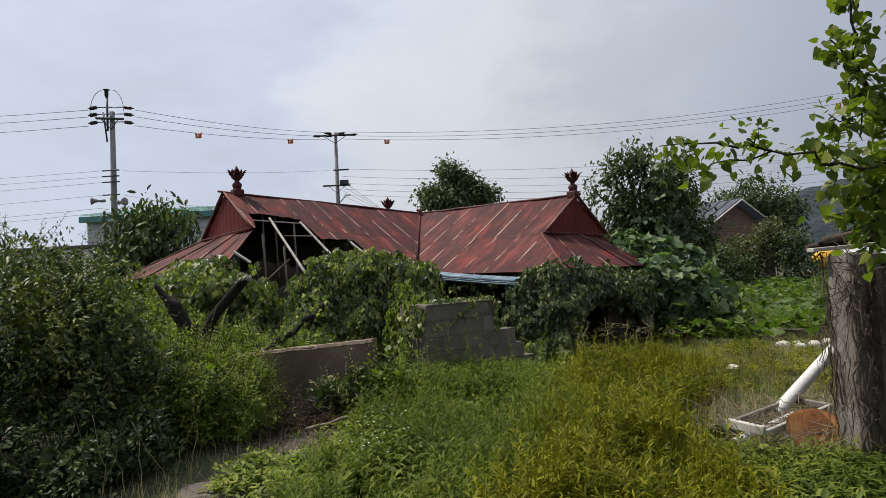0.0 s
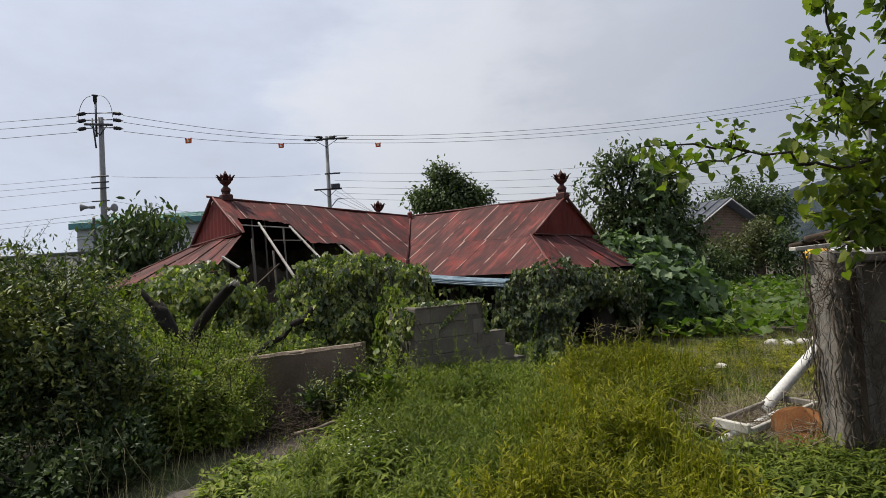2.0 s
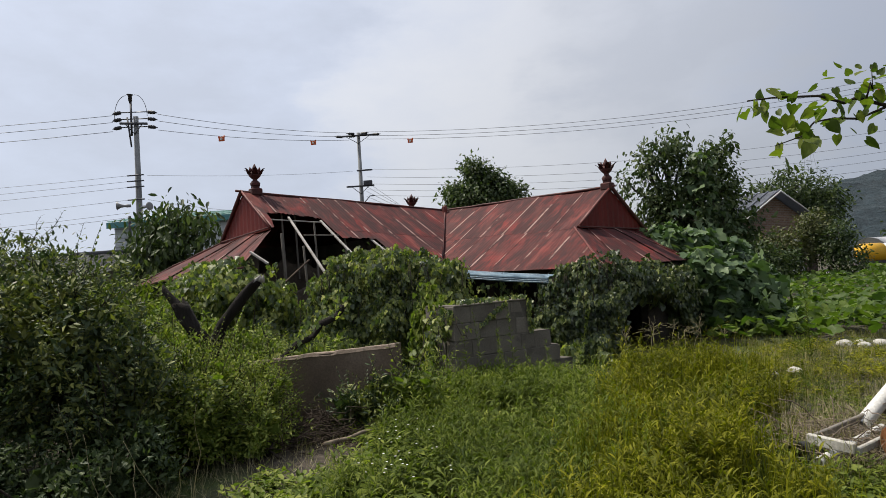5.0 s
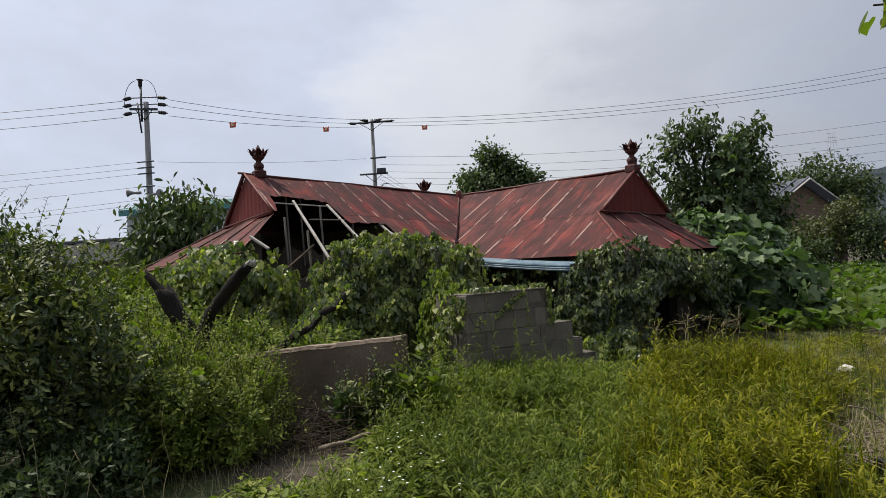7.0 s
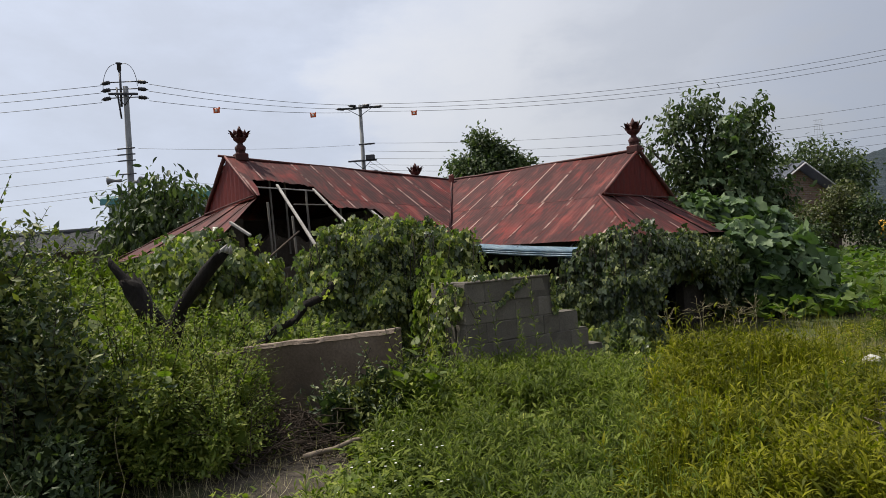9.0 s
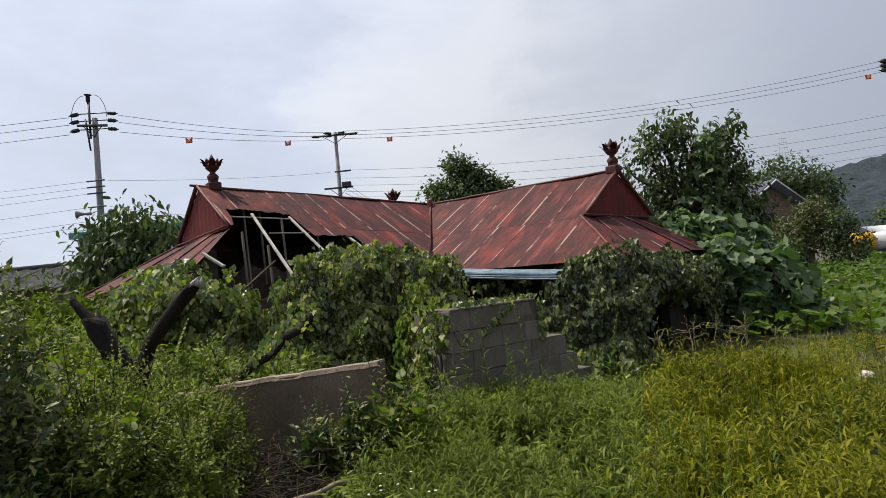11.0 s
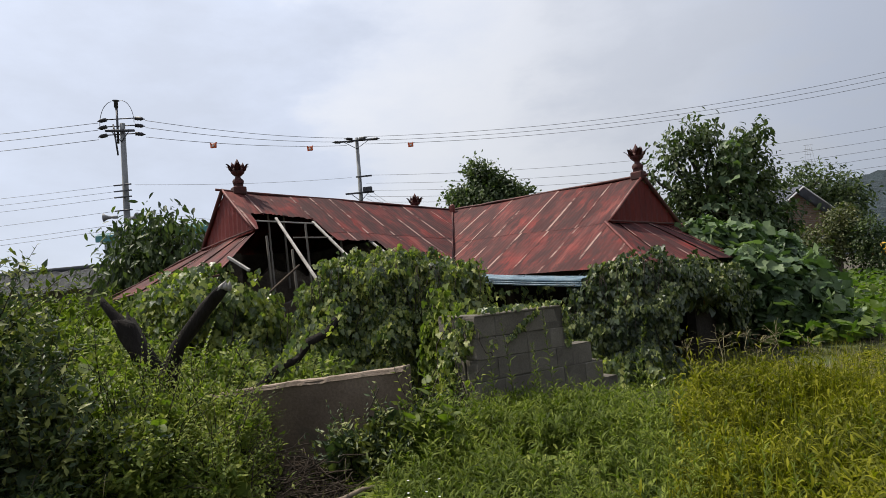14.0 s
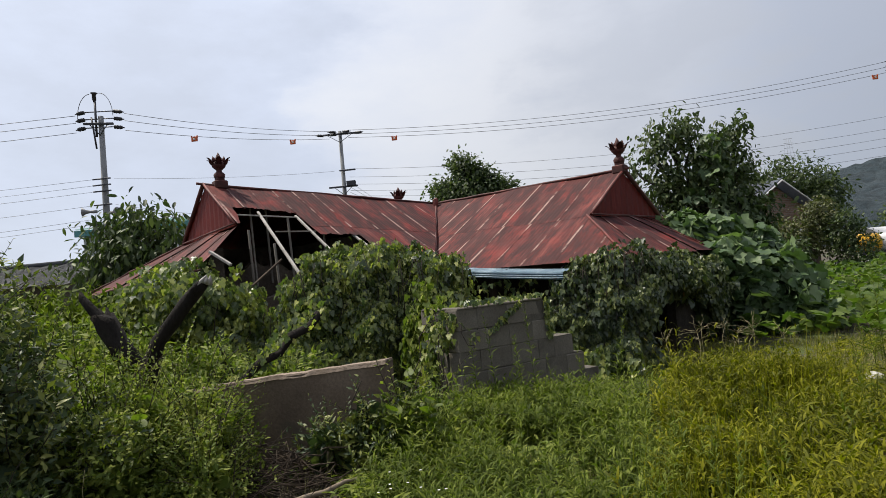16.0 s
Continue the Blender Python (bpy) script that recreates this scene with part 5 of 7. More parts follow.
sash.matrix_basis = pose(2.24, 5.02, 0.43, 2, -2, 36)
hollow_pipe("metal_duct", (2.1, 4.98, 0.36), (2.32, 5.16, 0.3), 0.075, M_BLACKSHEET, "short black open metal duct under the frame", "scrap")
rl = np.random.default_rng(45)
litter = []
for k in range(330):
    c = np.array([2.7, 5.3, 0.34]) + rl.normal(0, 1, 3) * np.array([0.36, 0.26, 0.05])
    c[2] = max(c[2], 0.26)
    d = unit(rl.normal(0, 1, 3) * np.array([1, 0.8, 0.3])) * rl.uniform(0.08, 0.3)
    litter.append(tube_arrays(bent(c - d, c + d, 6, sag=-0.02, wob=0.015, rng=rl), rl.uniform(0.0012, 0.0045), 4))
foliage("dry_litter", joined(litter), M_TWIG, None, "dry twigs and dead stems heaped over the rubbish", "brushwood", "stuff")
brd = bmesh.new()
vs = [brd.verts.new((0.27 * math.cos(a) * (1 if math.sin(a) > -0.2 else 1.05), 0.2 * math.sin(a), 0.01 * math.sin(3 * a))) for a in np.linspace(0, 2 * math.pi, 22, endpoint=False)]
brd.faces.new(vs)
bmesh.ops.solidify(brd, geom=brd.faces[:], thickness=0.02)
board = put("rusty_disc", brd, M_ORANGE)
board.matrix_basis = pose(2.84, 4.94, 0.38, 40, -8, 24)
tagged(board, "rust-orange round metal disc tilted in dry grass", "scrap")
post = put("red_post", box_bm((0.09, 0.09, 0.62), (0, 0, 0.31), 0.01), M_REDPOST)
post.matrix_basis = pose(4.3, 7.0, 0.25, 3, 4, 12)
tagged(post, "short rusty red steel post", "post")
rs = np.random.default_rng(17)
for k, (x, y) in enumerate(((5.15, 10.0), (5.4, 10.1), (5.62, 9.95), (5.95, 10.2), (5.3, 9.8), (3.2, 7.9), (3.55, 8.1))):
    bm = bmesh.new()
    bmesh.ops.create_icosphere(bm, subdivisions=2, radius=rs.uniform(0.07, 0.13))
    for v in bm.verts:
        v.co *= 1 + 0.3 * noise.noise(v.co * 9 + Vector((k * 3, 0, 0)))
        v.co.z *= 0.6
    ob = put("stone", bm, M_STONE, smooth=True)
    ob.matrix_basis = pose(x, y, float(ground_z(x, y)) + 0.04)
    tagged(ob, "pale rounded field stone in grass", "stone", "stones beside the vegetable plot")

# ---- charred stump, leaning log, brush pile ----
stump = thing("dead_tree_stump", "blackened dead tree stump forked into two broken limbs", "stump", (-2.95, 6.62, 0.2))
tube("trunk", [(0.22, -0.1, -0.1), (0.2, -0.1, 0.35), (0.17, -0.1, 0.7), (0.12, -0.1, 0.95), (0.03, -0.1, 1.15), (-0.06, -0.1, 1.3), (-0.1, -0.1, 1.38)], [0.13, 0.12, 0.115, 0.11, 0.1, 0.095, 0.07], M_CHAR, stump, sides=14, knobbly=0.05)
tube("limb", [(-0.05, -0.1, 1.22), (-0.12, -0.1, 1.34), (-0.19, -0.1, 1.43), (-0.25, -0.1, 1.52), (-0.28, -0.1, 1.58)], [0.06, 0.045, 0.035, 0.028, 0.008], M_CHAR, stump, sides=10, knobbly=0.03)
tube("limb", [(0.18, -0.1, 0.75), (0.26, -0.11, 0.98), (0.36, -0.12, 1.14), (0.48, -0.13, 1.29), (0.6, -0.14, 1.42), (0.7, -0.15, 1.51), (0.76, -0.16, 1.57)], [0.07, 0.062, 0.056, 0.052, 0.05, 0.05, 0.04], M_CHAR, stump, "grey weathered broken limb", sides=12, knobbly=0.03)
part("broken_end", mesh_tris("broken_end", *joined([tube_arrays(bent((0.72 + 0.02 * k, -0.16 + 0.015 * (k % 3 - 1), 1.545 + 0.015 * (k % 2)), (0.8 + 0.02 * math.sin(k * 2.1), -0.17 + 0.02 * (k % 3 - 1), 1.6 + 0.02 * math.cos(k * 1.7)), 3), [0.024, 0.018, 0.003], 5) for k in range(5)])), M_BATTEN, stump, "pale splintered broken end")
part("splinter", mesh_tris("splinter", *joined([tube_arrays(bent((-0.02 - 0.03 * k, -0.1 + 0.03 * (k % 2), 1.25 + 0.02 * k), (-0.06 - 0.03 * k, -0.1 + 0.04 * (k % 2), 1.42 + 0.04 * math.sin(k * 2.3)), 3), [0.04, 0.03, 0.004], 6) for k in range(4)])), M_CHAR, stump)
log = tube("leaning_log", bent((-2.25, 7.0, 0.86), (-1.62, 7.5, 1.42), 7, wob=0.015), np.linspace(0.032, 0.042, 7), M_CHAR, sides=10, knobbly=0.02)
tagged(log, "dark vine-wrapped log leaning on the low wall", "log")
rlg = np.random.default_rng(43)
lg = np.array([-2.25, 7.0, 0.9]) + rlg.random(150)[:, None] * np.array([0.66, 0.52, 0.58]) + rlg.normal(0, 0.05, (150, 3))
foliage("log_creeper", vine_leaves(lg, np.tile(np.array([0, -0.7, 0.7]), (150, 1)), 0.06, rlg), L_VINE, None, "creeper leaves wound along the leaning log", "vine")
twigs = []
rt = np.random.default_rng(41)
for k in range(420):
    c = np.array([-1.75, 6.3, 0.3]) + rt.normal(0, 1, 3) * np.array([0.32, 0.2, 0.08])
    c[2] = max(c[2], 0.24)
    d = unit(rt.normal(0, 1, 3) * np.array([1, 0.8, 0.35])) * rt.uniform(0.12, 0.38)
    twigs.append(tube_arrays(bent(c - d, c + d, 5, wob=0.02, rng=rt), rt.uniform(0.0015, 0.005), 4))
foliage("brush_pile", joined(twigs), M_DARKWOOD, None, "heap of dark dry brushwood against the low wall", "brushwood", "stuff")
stick = tube("broken_branch", bent((-1.42, 5.85, 0.3), (-1.02, 6.05, 0.36), 5, wob=0.012), [0.02, 0.018, 0.018, 0.014, 0.008], M_TWIG, sides=7)
tagged(stick, "pale barkless broken branch on the ground", "branch")

# ---- power poles and wires ----
def insulator(parent, at, d, ln=0.5, r=0.09):
    """A sleeved strain insulator along d."""
    d = np.asarray(d, float) / np.linalg.norm(d)
    pts = [np.asarray(at) + d * ln * s for s in (0, 0.08, 0.1, 0.3, 0.32, 0.55, 0.57, 0.8, 0.82, 1.0)]
    return tube("insulator", pts, [0.02, 0.02, r, r * 0.8, r * 1.05, r * 0.8, r * 1.05, r * 0.7, 0.03, 0.02], M_RUBBER, parent)


def power_pole(base, height, r0, r1, label, arms, horn=False):
    ob = thing("power_pole", label, "utility pole", base, "power poles along the road")
    tube("shaft", [(0, 0, -0.3), (0, 0, height * 0.5), (0, 0, height)], [r0, (r0 + r1) / 2, r1], M_POLE, ob, sides=14)
    for z, ln, ang in arms:
        part("crossarm", box_bm((ln, 0.09, 0.09), (0, -0.18, z), 0.008, turn=Matrix.Rotation(radians(ang), 4, "Z")), M_STEEL, ob)
        for k in (-1, 1):
            tube("brace", [(k * ln * 0.32 * math.cos(radians(ang)), -0.18 + k * ln * 0.32 * math.sin(radians(ang)), z), (0, -0.12, z - 0.45)], 0.018, M_STEEL, ob, sides=5)
    return ob


PA, PB, PC = (-15.02, 25.13, 0.5), (-7.41, 34.71, 0.6), (24.6, 36.3, 0.6)
pole_a = power_pole(PA, 8.95, 0.16, 0.1, "grey concrete power pole with black insulators and loudspeakers", [(8.6, 1.1, 20)])
tube("top_mast", [(-0.15, -0.1, 8.1), (-0.15, -0.1, 9.6)], 0.045, M_STEEL, pole_a)
tube("arrester", [(-0.17, -0.1, 9.5), (-0.17, -0.1, 9.6), (-0.17, -0.1, 9.62), (-0.17, -0.1, 9.85), (-0.17, -0.1, 9.9)], [0.03, 0.06, 0.08, 0.08, 0.15], M_RUBBER, pole_a)
tube("stay_bar", [(-0.3, -0.15, 8.9), (-0.15, -0.15, 7.6)], 0.035, M_STEEL, pole_a)
for k, z in ((0, 9.15), (1, 8.85), (2, 8.5)):
    insulator(pole_a, (0.45, 0.1, z), (0.95, 0.3, -0.12), 0.42, 0.085)
    insulator(pole_a, (-0.6, -0.1, z), (-1, 0.0, -0.1), 0.42, 0.085)
    tube("link", [(0, 0, z), (0.45, 0.1, z)], 0.025, M_STEEL, pole_a, sides=5)
    tube("link", [(0, 0, z), (-0.6, -0.1, z)], 0.025, M_STEEL, pole_a, sides=5)
for sgn in (-1, 1):
    a_ = np.linspace(0, math.pi / 2, 10)
    tube("jumper_loop", [(-0.17 + sgn * (0.2 + 0.55 * math.sin(t)), -0.1, 8.9 + 0.98 * math.cos(t)) for t in a_], 0.012, M_RUBBER, pole_a, sides=5)


def horn_speaker(parent, at, d):
    d = np.asarray(d, float)
    pts = [np.asarray(at) + d * s for s in (0, 0.12, 0.2, 0.34, 0.44, 0.46)]
    return tube("loudspeaker", pts, [0.06, 0.07, 0.05, 0.09, 0.18, 0.14], M_HORN, parent, "grey horn loudspeaker", sides=16)


horn_speaker(pole_a, (-0.25, -0.2, 5.05), (-1.1, -0.5, 0.0))
horn_speaker(pole_a, (0.25, -0.2, 4.95), (1.0, -0.4, 0.0))
tube("conduit", [(-0.28, -0.28, 0.0), (-0.28, -0.28, 4.6)], 0.06, M_STEEL, pole_a)
for z in (6.35, 6.1, 5.85, 5.3):
    part("clamp", box_bm((0.75, 0.06, 0.05), (0, -0.2, z), 0.005), M_STEEL, pole_a)
pole_b = power_pole(PB, 9.75, 0.15, 0.095, "grey concrete power pole with steel crossarm", [(9.55, 2.3, 3), (6.6, 1.6, 3)])
for k, x in enumerate((-1.0, 0.0, 1.0)):
    insulator(pole_b, (x * 0.7 - 0.15, -0.2, 9.65 - 0.12 * abs(x)), (-1, -0.5, 0.02), 0.5, 0.08)
    insulator(pole_b, (x * 0.7 + 0.15, -0.2, 9.65 - 0.12 * abs(x)), (1, 0.05, 0.02), 0.5, 0.08)
part("clamp", box_bm((0.9, 0.1, 0.08), (0.3, -0.2, 7.5), 0.01), M_STEEL, pole_b)
part("cable_box", box_bm((0.5, 0.2, 0.28), (0.45, -0.2, 6.75), 0.02), M_STEEL, pole_b)
tube("lamp_arm", [(0.1, 0, 5.6), (0.5, -0.1, 6.0), (0.8, -0.15, 6.0)], 0.03, M_HORN, pole_b)
pole_c = power_pole(PC, 11.3, 0.2, 0.13, "grey concrete power pole beyond the gate wall", [(10.6, 2.2, -8), (7.0, 1.4, -8)])
for z in (10.75, 10.5, 10.25):
    insulator(pole_c, (-0.9, -0.1, z), (-1, -0.05, 0.02), 0.9, 0.14)

wires = []


def wire(p, q, sag, r=0.011, n=14):
    wires.append(tube_arrays(bent(p, q, n, sag), r, 4))


A3 = [np.array([PA[0] + 0.85, PA[1] + 0.25, PA[2] + z]) for z in (9.05, 8.75, 8.35)]
B3 = [np.array([PB[0] - 0.5, PB[1] - 0.3, PB[2] + z]) for z in (9.72, 9.5, 9.3)]
C3 = [np.array([PC[0] - 1.7, PC[1] - 0.2, PC[2] + z]) for z in (10.75, 10.45, 10.15)]
for a, b, c in zip(A3, B3, C3):
    wire(a, b, 0.18)
    wire(b + np.array([1.0, 0.1, 0]), c, 0.75, n=24)
    wire(c + np.array([1.7, 0, 0]), c + np.array([40, 6, 0.5]), 0.8)
    wire(np.array([PA[0] - 1.0, PA[1] - 0.1, a[2]]), np.array([PA[0] - 34, PA[1] - 8, a[2] - 0.2]), 0.7)
for z, dz in ((6.35, 0.2), (6.1, 0.1), (5.85, -0.05), (5.3, -0.1), (4.75, -0.2), (4.55, -0.2)):
    wire((PA[0] - 0.3, PA[1] - 0.2, PA[2] + z), (PA[0] - 34, PA[1] - 9, PA[2] + z - 0.9 + dz), 0.5, 0.0065)
wire((PA[0] + 0.4, PA[1], PA[2] + 6.35), (PB[0] - 0.4, PB[1] - 0.2, PB[2] + 7.5), 0.12, 0.0065)
wire((PA[0] + 0.4, PA[1], PA[2] + 5.3), (PB[0] - 0.4, PB[1] - 0.2, PB[2] + 5.6), 0.5, 0.0065)
for z, e in ((7.55, 0.35), (7.1, 0.1), (6.7, 0.0), (6.35, -0.1), (6.05, -0.3)):
    wire((PB[0] + 0.4, PB[1] - 0.2, PB[2] + z), (PC[0] - 0.4, PC[1], PC[2] + z + e), 0.7, 0.008, 20)
for k in range(4):
    wire((PB[0] + 0.3, PB[1], PB[2] + 6.9 - 0.3 * k), (PB[0] + 6 + k, PB[1] + 16, 3.5), 0.2, 0.01)
tagged(put("power_lines", mesh_tris("power_lines", *joined(wires)), M_WIRE), "dark power and telephone wires between the poles", "wires", kind="stuff")


def marker(p):
    """A small orange line marker with a white face, hung on a wire."""
    ob = thing("wire_marker", "small orange and white marker hanging on a power wire", "marker", tuple(p), "line markers")
    part("plate", box_bm((0.3, 0.05, 0.22), (0, 0, -0.13), 0.02), M_TAG, ob)
    part("face", box_bm((0.11, 0.02, 0.1), (0, -0.036, -0.13), 0.01), M_TAGW, ob)
    for k in (-1, 1):
        part("clip", box_bm((0.06, 0.05, 0.1), (k * 0.13, 0, -0.02), 0.01), M_TAG, ob)


for s, a, b, sg in ((0.272, A3[2], B3[2], 0.18), (0.766, A3[2], B3[2], 0.18), (0.085, B3[2] + np.array([1.0, 0.1, 0]), C3[2], 0.75), (0.975, B3[2] + np.array([1.0, 0.1, 0]), C3[2], 0.75)):
    marker(a * (1 - s) + b * s - UP * (sg * 4 * s * (1 - s)))
pyl = thing("lattice_pylon", "faint steel lattice pylon on the far hill", "pylon", (252, 500, 66))
for sx, sy in ((-1, -1), (1, -1), (1, 1), (-1, 1)):
    tube("leg", [(sx * 3.4, sy * 3.4, 0), (sx * 1.2, sy * 1.2, 24)], 0.08, M_POLE, pyl, sides=4)
for z in (10, 16, 20, 23.5):
    part("crossarm", box_bm((7.0 if z > 14 else 5, 0.2, 0.2), (0, 0, z)), M_POLE, pyl)

# ---- buildings behind ----
def brickwork():
    m, n, l, p = nodes_of("brickwork")
    co = n.new("ShaderNodeTexCoord")
    mp = n.new("ShaderNodeMapping")
    mp.inputs["Rotation"].default_value = (radians(90), 0, 0)
    l.new(co.outputs["Object"], mp.inputs[0])
    b = n.new("ShaderNodeTexBrick")
    b.inputs["Color1"].default_value, b.inputs["Color2"].default_value, b.inputs["Mortar"].default_value = (0.15, 0.08, 0.055, 1), (0.23, 0.14, 0.1, 1), (0.24, 0.22, 0.2, 1)
    b.inputs["Scale"].default_value, b.inputs["Brick Width"].default_value, b.inputs["Row Height"].default_value, b.inputs["Mortar Size"].default_value = 1.0, 0.21, 0.075, 0.008
    l.new(mp.outputs[0], b.inputs[0])
    s = noise_node(n, l, co.outputs["Object"], 2.0, 6)
    l.new(mix_node(n, l, 0.6, b.outputs[0], ramp_node(n, l, s.outputs[0], [(0.3, (0.6, 0.6, 0.6)), (0.7, (1.15, 1.15, 1.15))]).outputs[0], "MULTIPLY"), p.inputs["Base Color"])
    p.inputs["Roughness"].default_value = 0.9
    return m


M_BRICKWORK = brickwork()
br = thing("brick_house", "single-storey brown brick house with grey metal gable roof", "house", (12.2, 28.0, 0.55), turn=26.7)
bm = bmesh.new()
HWID, RIDGE, EAVE, LEN = 1.95, 3.85, 2.75, 7.0
pts = [(-HWID, 0, -0.3), (HWID, 0, -0.3), (HWID, 0, EAVE), (0, 0, RIDGE), (-HWID, 0, EAVE)]
f0, f1 = [bm.verts.new(p) for p in pts], [bm.verts.new((x, LEN, z)) for x, _, z in pts]
bm.faces.new(f0)
bm.faces.new(f1[::-1])
for k in range(5):
    bm.faces.new((f0[k], f1[k], f1[(k + 1) % 5], f0[(k + 1) % 5]))
part("wall", bm, M_BRICKWORK, br, "brown brick wall")
for sgn in (-1, 1):
    bm = bmesh.new()
    a = math.atan2(RIDGE - EAVE, HWID)
    q = [bm.verts.new(p) for p in ((0, -0.5, RIDGE + 0.1), (sgn * (HWID + 0.45), -0.5, EAVE + 0.1 - 0.45 * math.tan(a)), (sgn * (HWID + 0.45), LEN + 0.4, EAVE + 0.1 - 0.45 * math.tan(a)), (0, LEN + 0.4, RIDGE + 0.1))]
    bm.faces.new(q)
    bmesh.ops.solidify(bm, geom=bm.faces[:], thickness=0.07 * sgn)
    rp = part("roof", bm, M_SHEETGREY, br, "grey standing seam metal roof")
    for k in range(15):
        y = -0.45 + k * 0.55
        tube("seam", [(0, y, RIDGE + 0.13), (sgn * (HWID + 0.45), y, EAVE + 0.13 - 0.45 * math.tan(a))], 0.035, M_SHEETGREY, rp, sides=4)
    tube("bargeboard", [(0, -0.53, RIDGE + 0.06), (sgn * (HWID + 0.47), -0.53, EAVE + 0.06 - 0.47 * math.tan(a))], 0.035, M_WHITEBOARD, br, "white painted bargeboard", sides=4)
part("door", box_bm((0.75, 0.06, 1.9), (1.3, -0.04, 0.9), 0.01), M_WHITEBOARD, br, "white metal door")
wnd = part("window", box_bm((0.7, 0.08, 0.6), (0.3, -0.03, 1.25), 0.01), M_WHITEBOARD, br)
part("pane", box_bm((0.56, 0.03, 0.46), (0.3, -0.075, 1.25)), M_GLASS, wnd)
part("lean_wall", box_bm((0.9, 1.4, 2.1), (2.4, 0.9, 0.85), 0.02), M_DARKWOOD, br, "dark shed against the house")

wh = thing("warehouse", "pale metal warehouse with green ribbed roof", "warehouse", (-15.0, 34.5, 0.6))
part("wall", box_bm((9.6, 8.0, 5.0), (0, 0, 2.4), 0.03), M_SHED, wh)
bm = bmesh.new()
cols = []
for k in range(121):
    x = -5.0 + 10.0 * k / 120
    w = 0.05 if k % 4 < 1 else 0.0
    cols.append([bm.verts.new((x, y, z + w)) for y, z in ((-4.3, 5.02), (0, 5.75), (4.3, 5.02))])
for p, q in zip(cols, cols[1:]):
    for j in range(2):
        bm.faces.new((p[j], q[j], q[j + 1], p[j + 1]))
bmesh.ops.solidify(bm, geom=bm.faces[:], thickness=0.03)
part("roof", bm, M_GREEN, wh, "pale green ribbed metal roof")
part("fascia", box_bm((10.0, 0.12, 0.32), (0, -4.3, 4.84), 0.01), M_TEAL, wh, "teal fascia")
for k in range(9):
    part("panel_joint", box_bm((9.62, 0.02, 0.03), (0, -4.012, 0.8 + 0.48 * k)), M_HORN, wh)

dh = thing("low_house", "low house with long dark slate-coloured roof behind the hedge", "house", (-22.5, 24.2, 0.4))
part("wall", box_bm((16.0, 4.4, 2.5), (0, 0, 1.1), 0.02), M_CONC, dh)
bm = bmesh.new()
cols = []
for k in range(97):
    x = -8.6 + 17.2 * k / 96
    w = 0.03 * math.cos(k * math.pi / 2)
    cols.append([bm.verts.new((x, y, z + w)) for y, z in ((-2.9, 2.2), (0, 3.12), (2.9, 2.2))])
for p, q in zip(cols, cols[1:]):
    for j in range(2):
        bm.faces.new((p[j], q[j], q[j + 1], p[j + 1]))
bmesh.ops.solidify(bm, geom=bm.faces[:], thickness=0.05)
part("roof", bm, M_SLATE, dh)
tube("ridge", [(-8.6, 0, 3.16), (8.6, 0, 3.16)], 0.1, M_SLATE, dh, sides=6)

tank = thing("tanker", "yellow and white tank beside the farm road", "tank", (25.9, 45.0, 0.55))
tube("yellow_end", [(-0.8, 0, 0.95), (-0.75, 0, 0.95), (-0.5, 0, 0.95), (0.8, 0, 0.95)], [0.25, 0.55, 0.66, 0.66], M_YELLOW, tank, "yellow rounded tank end", sides=20)
tube("white_tank", [(0.82, 0, 0.95), (8.5, 0.3, 0.95)], 0.62, M_TARP, tank, "white tank body", sides=20)
part("cradle", box_bm((9.0, 1.0, 0.4), (3.8, 0.1, 0.2), 0.02), M_STEEL, tank)
tunnel = bmesh.new()
cols = []
for k in range(30):
    s = k / 29
    cols.append([tunnel.verts.new((30 + 34 * s, 52 + 3 * math.cos(t), 0.6 + 2.1 * math.sin(t) * (1 + 0.01 * math.cos(k * 2)))) for t in np.linspace(0, math.pi, 15)])
for p, q in zip(cols, cols[1:]):
    for j in range(14):
        tunnel.faces.new((p[j], q[j], q[j + 1], p[j + 1]))
tunnel.faces.new(cols[0][::-1])
tunnel.faces.new(cols[-1])
tagged(put("polytunnel", tunnel, M_TARP, smooth=True), "long white plastic greenhouse tunnel in the fields", "greenhouse")

# ---- trees ----
tree("persimmon_tree", (-9.1, 16.4, 0.4), 4.2, [((0.6, 0, 3.4), (0.32, 0.4, 0.4)), ((-0.15, 0.1, 3.05), (0.38, 0.5, 0.4)), ((1.15, 0, 2.9), (0.35, 0.4, 0.35)), ((0.3, -0.2, 2.4), (0.7, 0.6, 0.45)), ((-0.75, 0, 2.15), (0.35, 0.4, 0.4)), ((1.15, 0, 2.0), (0.3, 0.4, 0.4)), ((0.2, 0, 1.6), (0.6, 0.5, 0.4))], 3400, 0.22, "leafy persimmon tree with drooping dark green leaves", 0.13, seed=3, fork=0.35, droop=1.1, ratio=0.4, lump=0.9)
tree("garden_tree", (-0.3, 30.0, 0.7), 6.5, [((-0.35, 0, 6.05), (0.55, 0.7, 0.5)), ((-1.2, 0, 5.0), (0.6, 0.7, 0.45)), ((0.45, 0, 5.5), (0.55, 0.6, 0.45)), ((1.3, 0, 4.9), (0.65, 0.7, 0.35)), ((-0.3, -0.3, 4.75), (1.3, 1.0, 0.6))], 9500, 0.18, "round dark green garden tree behind the roof", 0.16, seed=4, lump=0.45, lo=0.25)
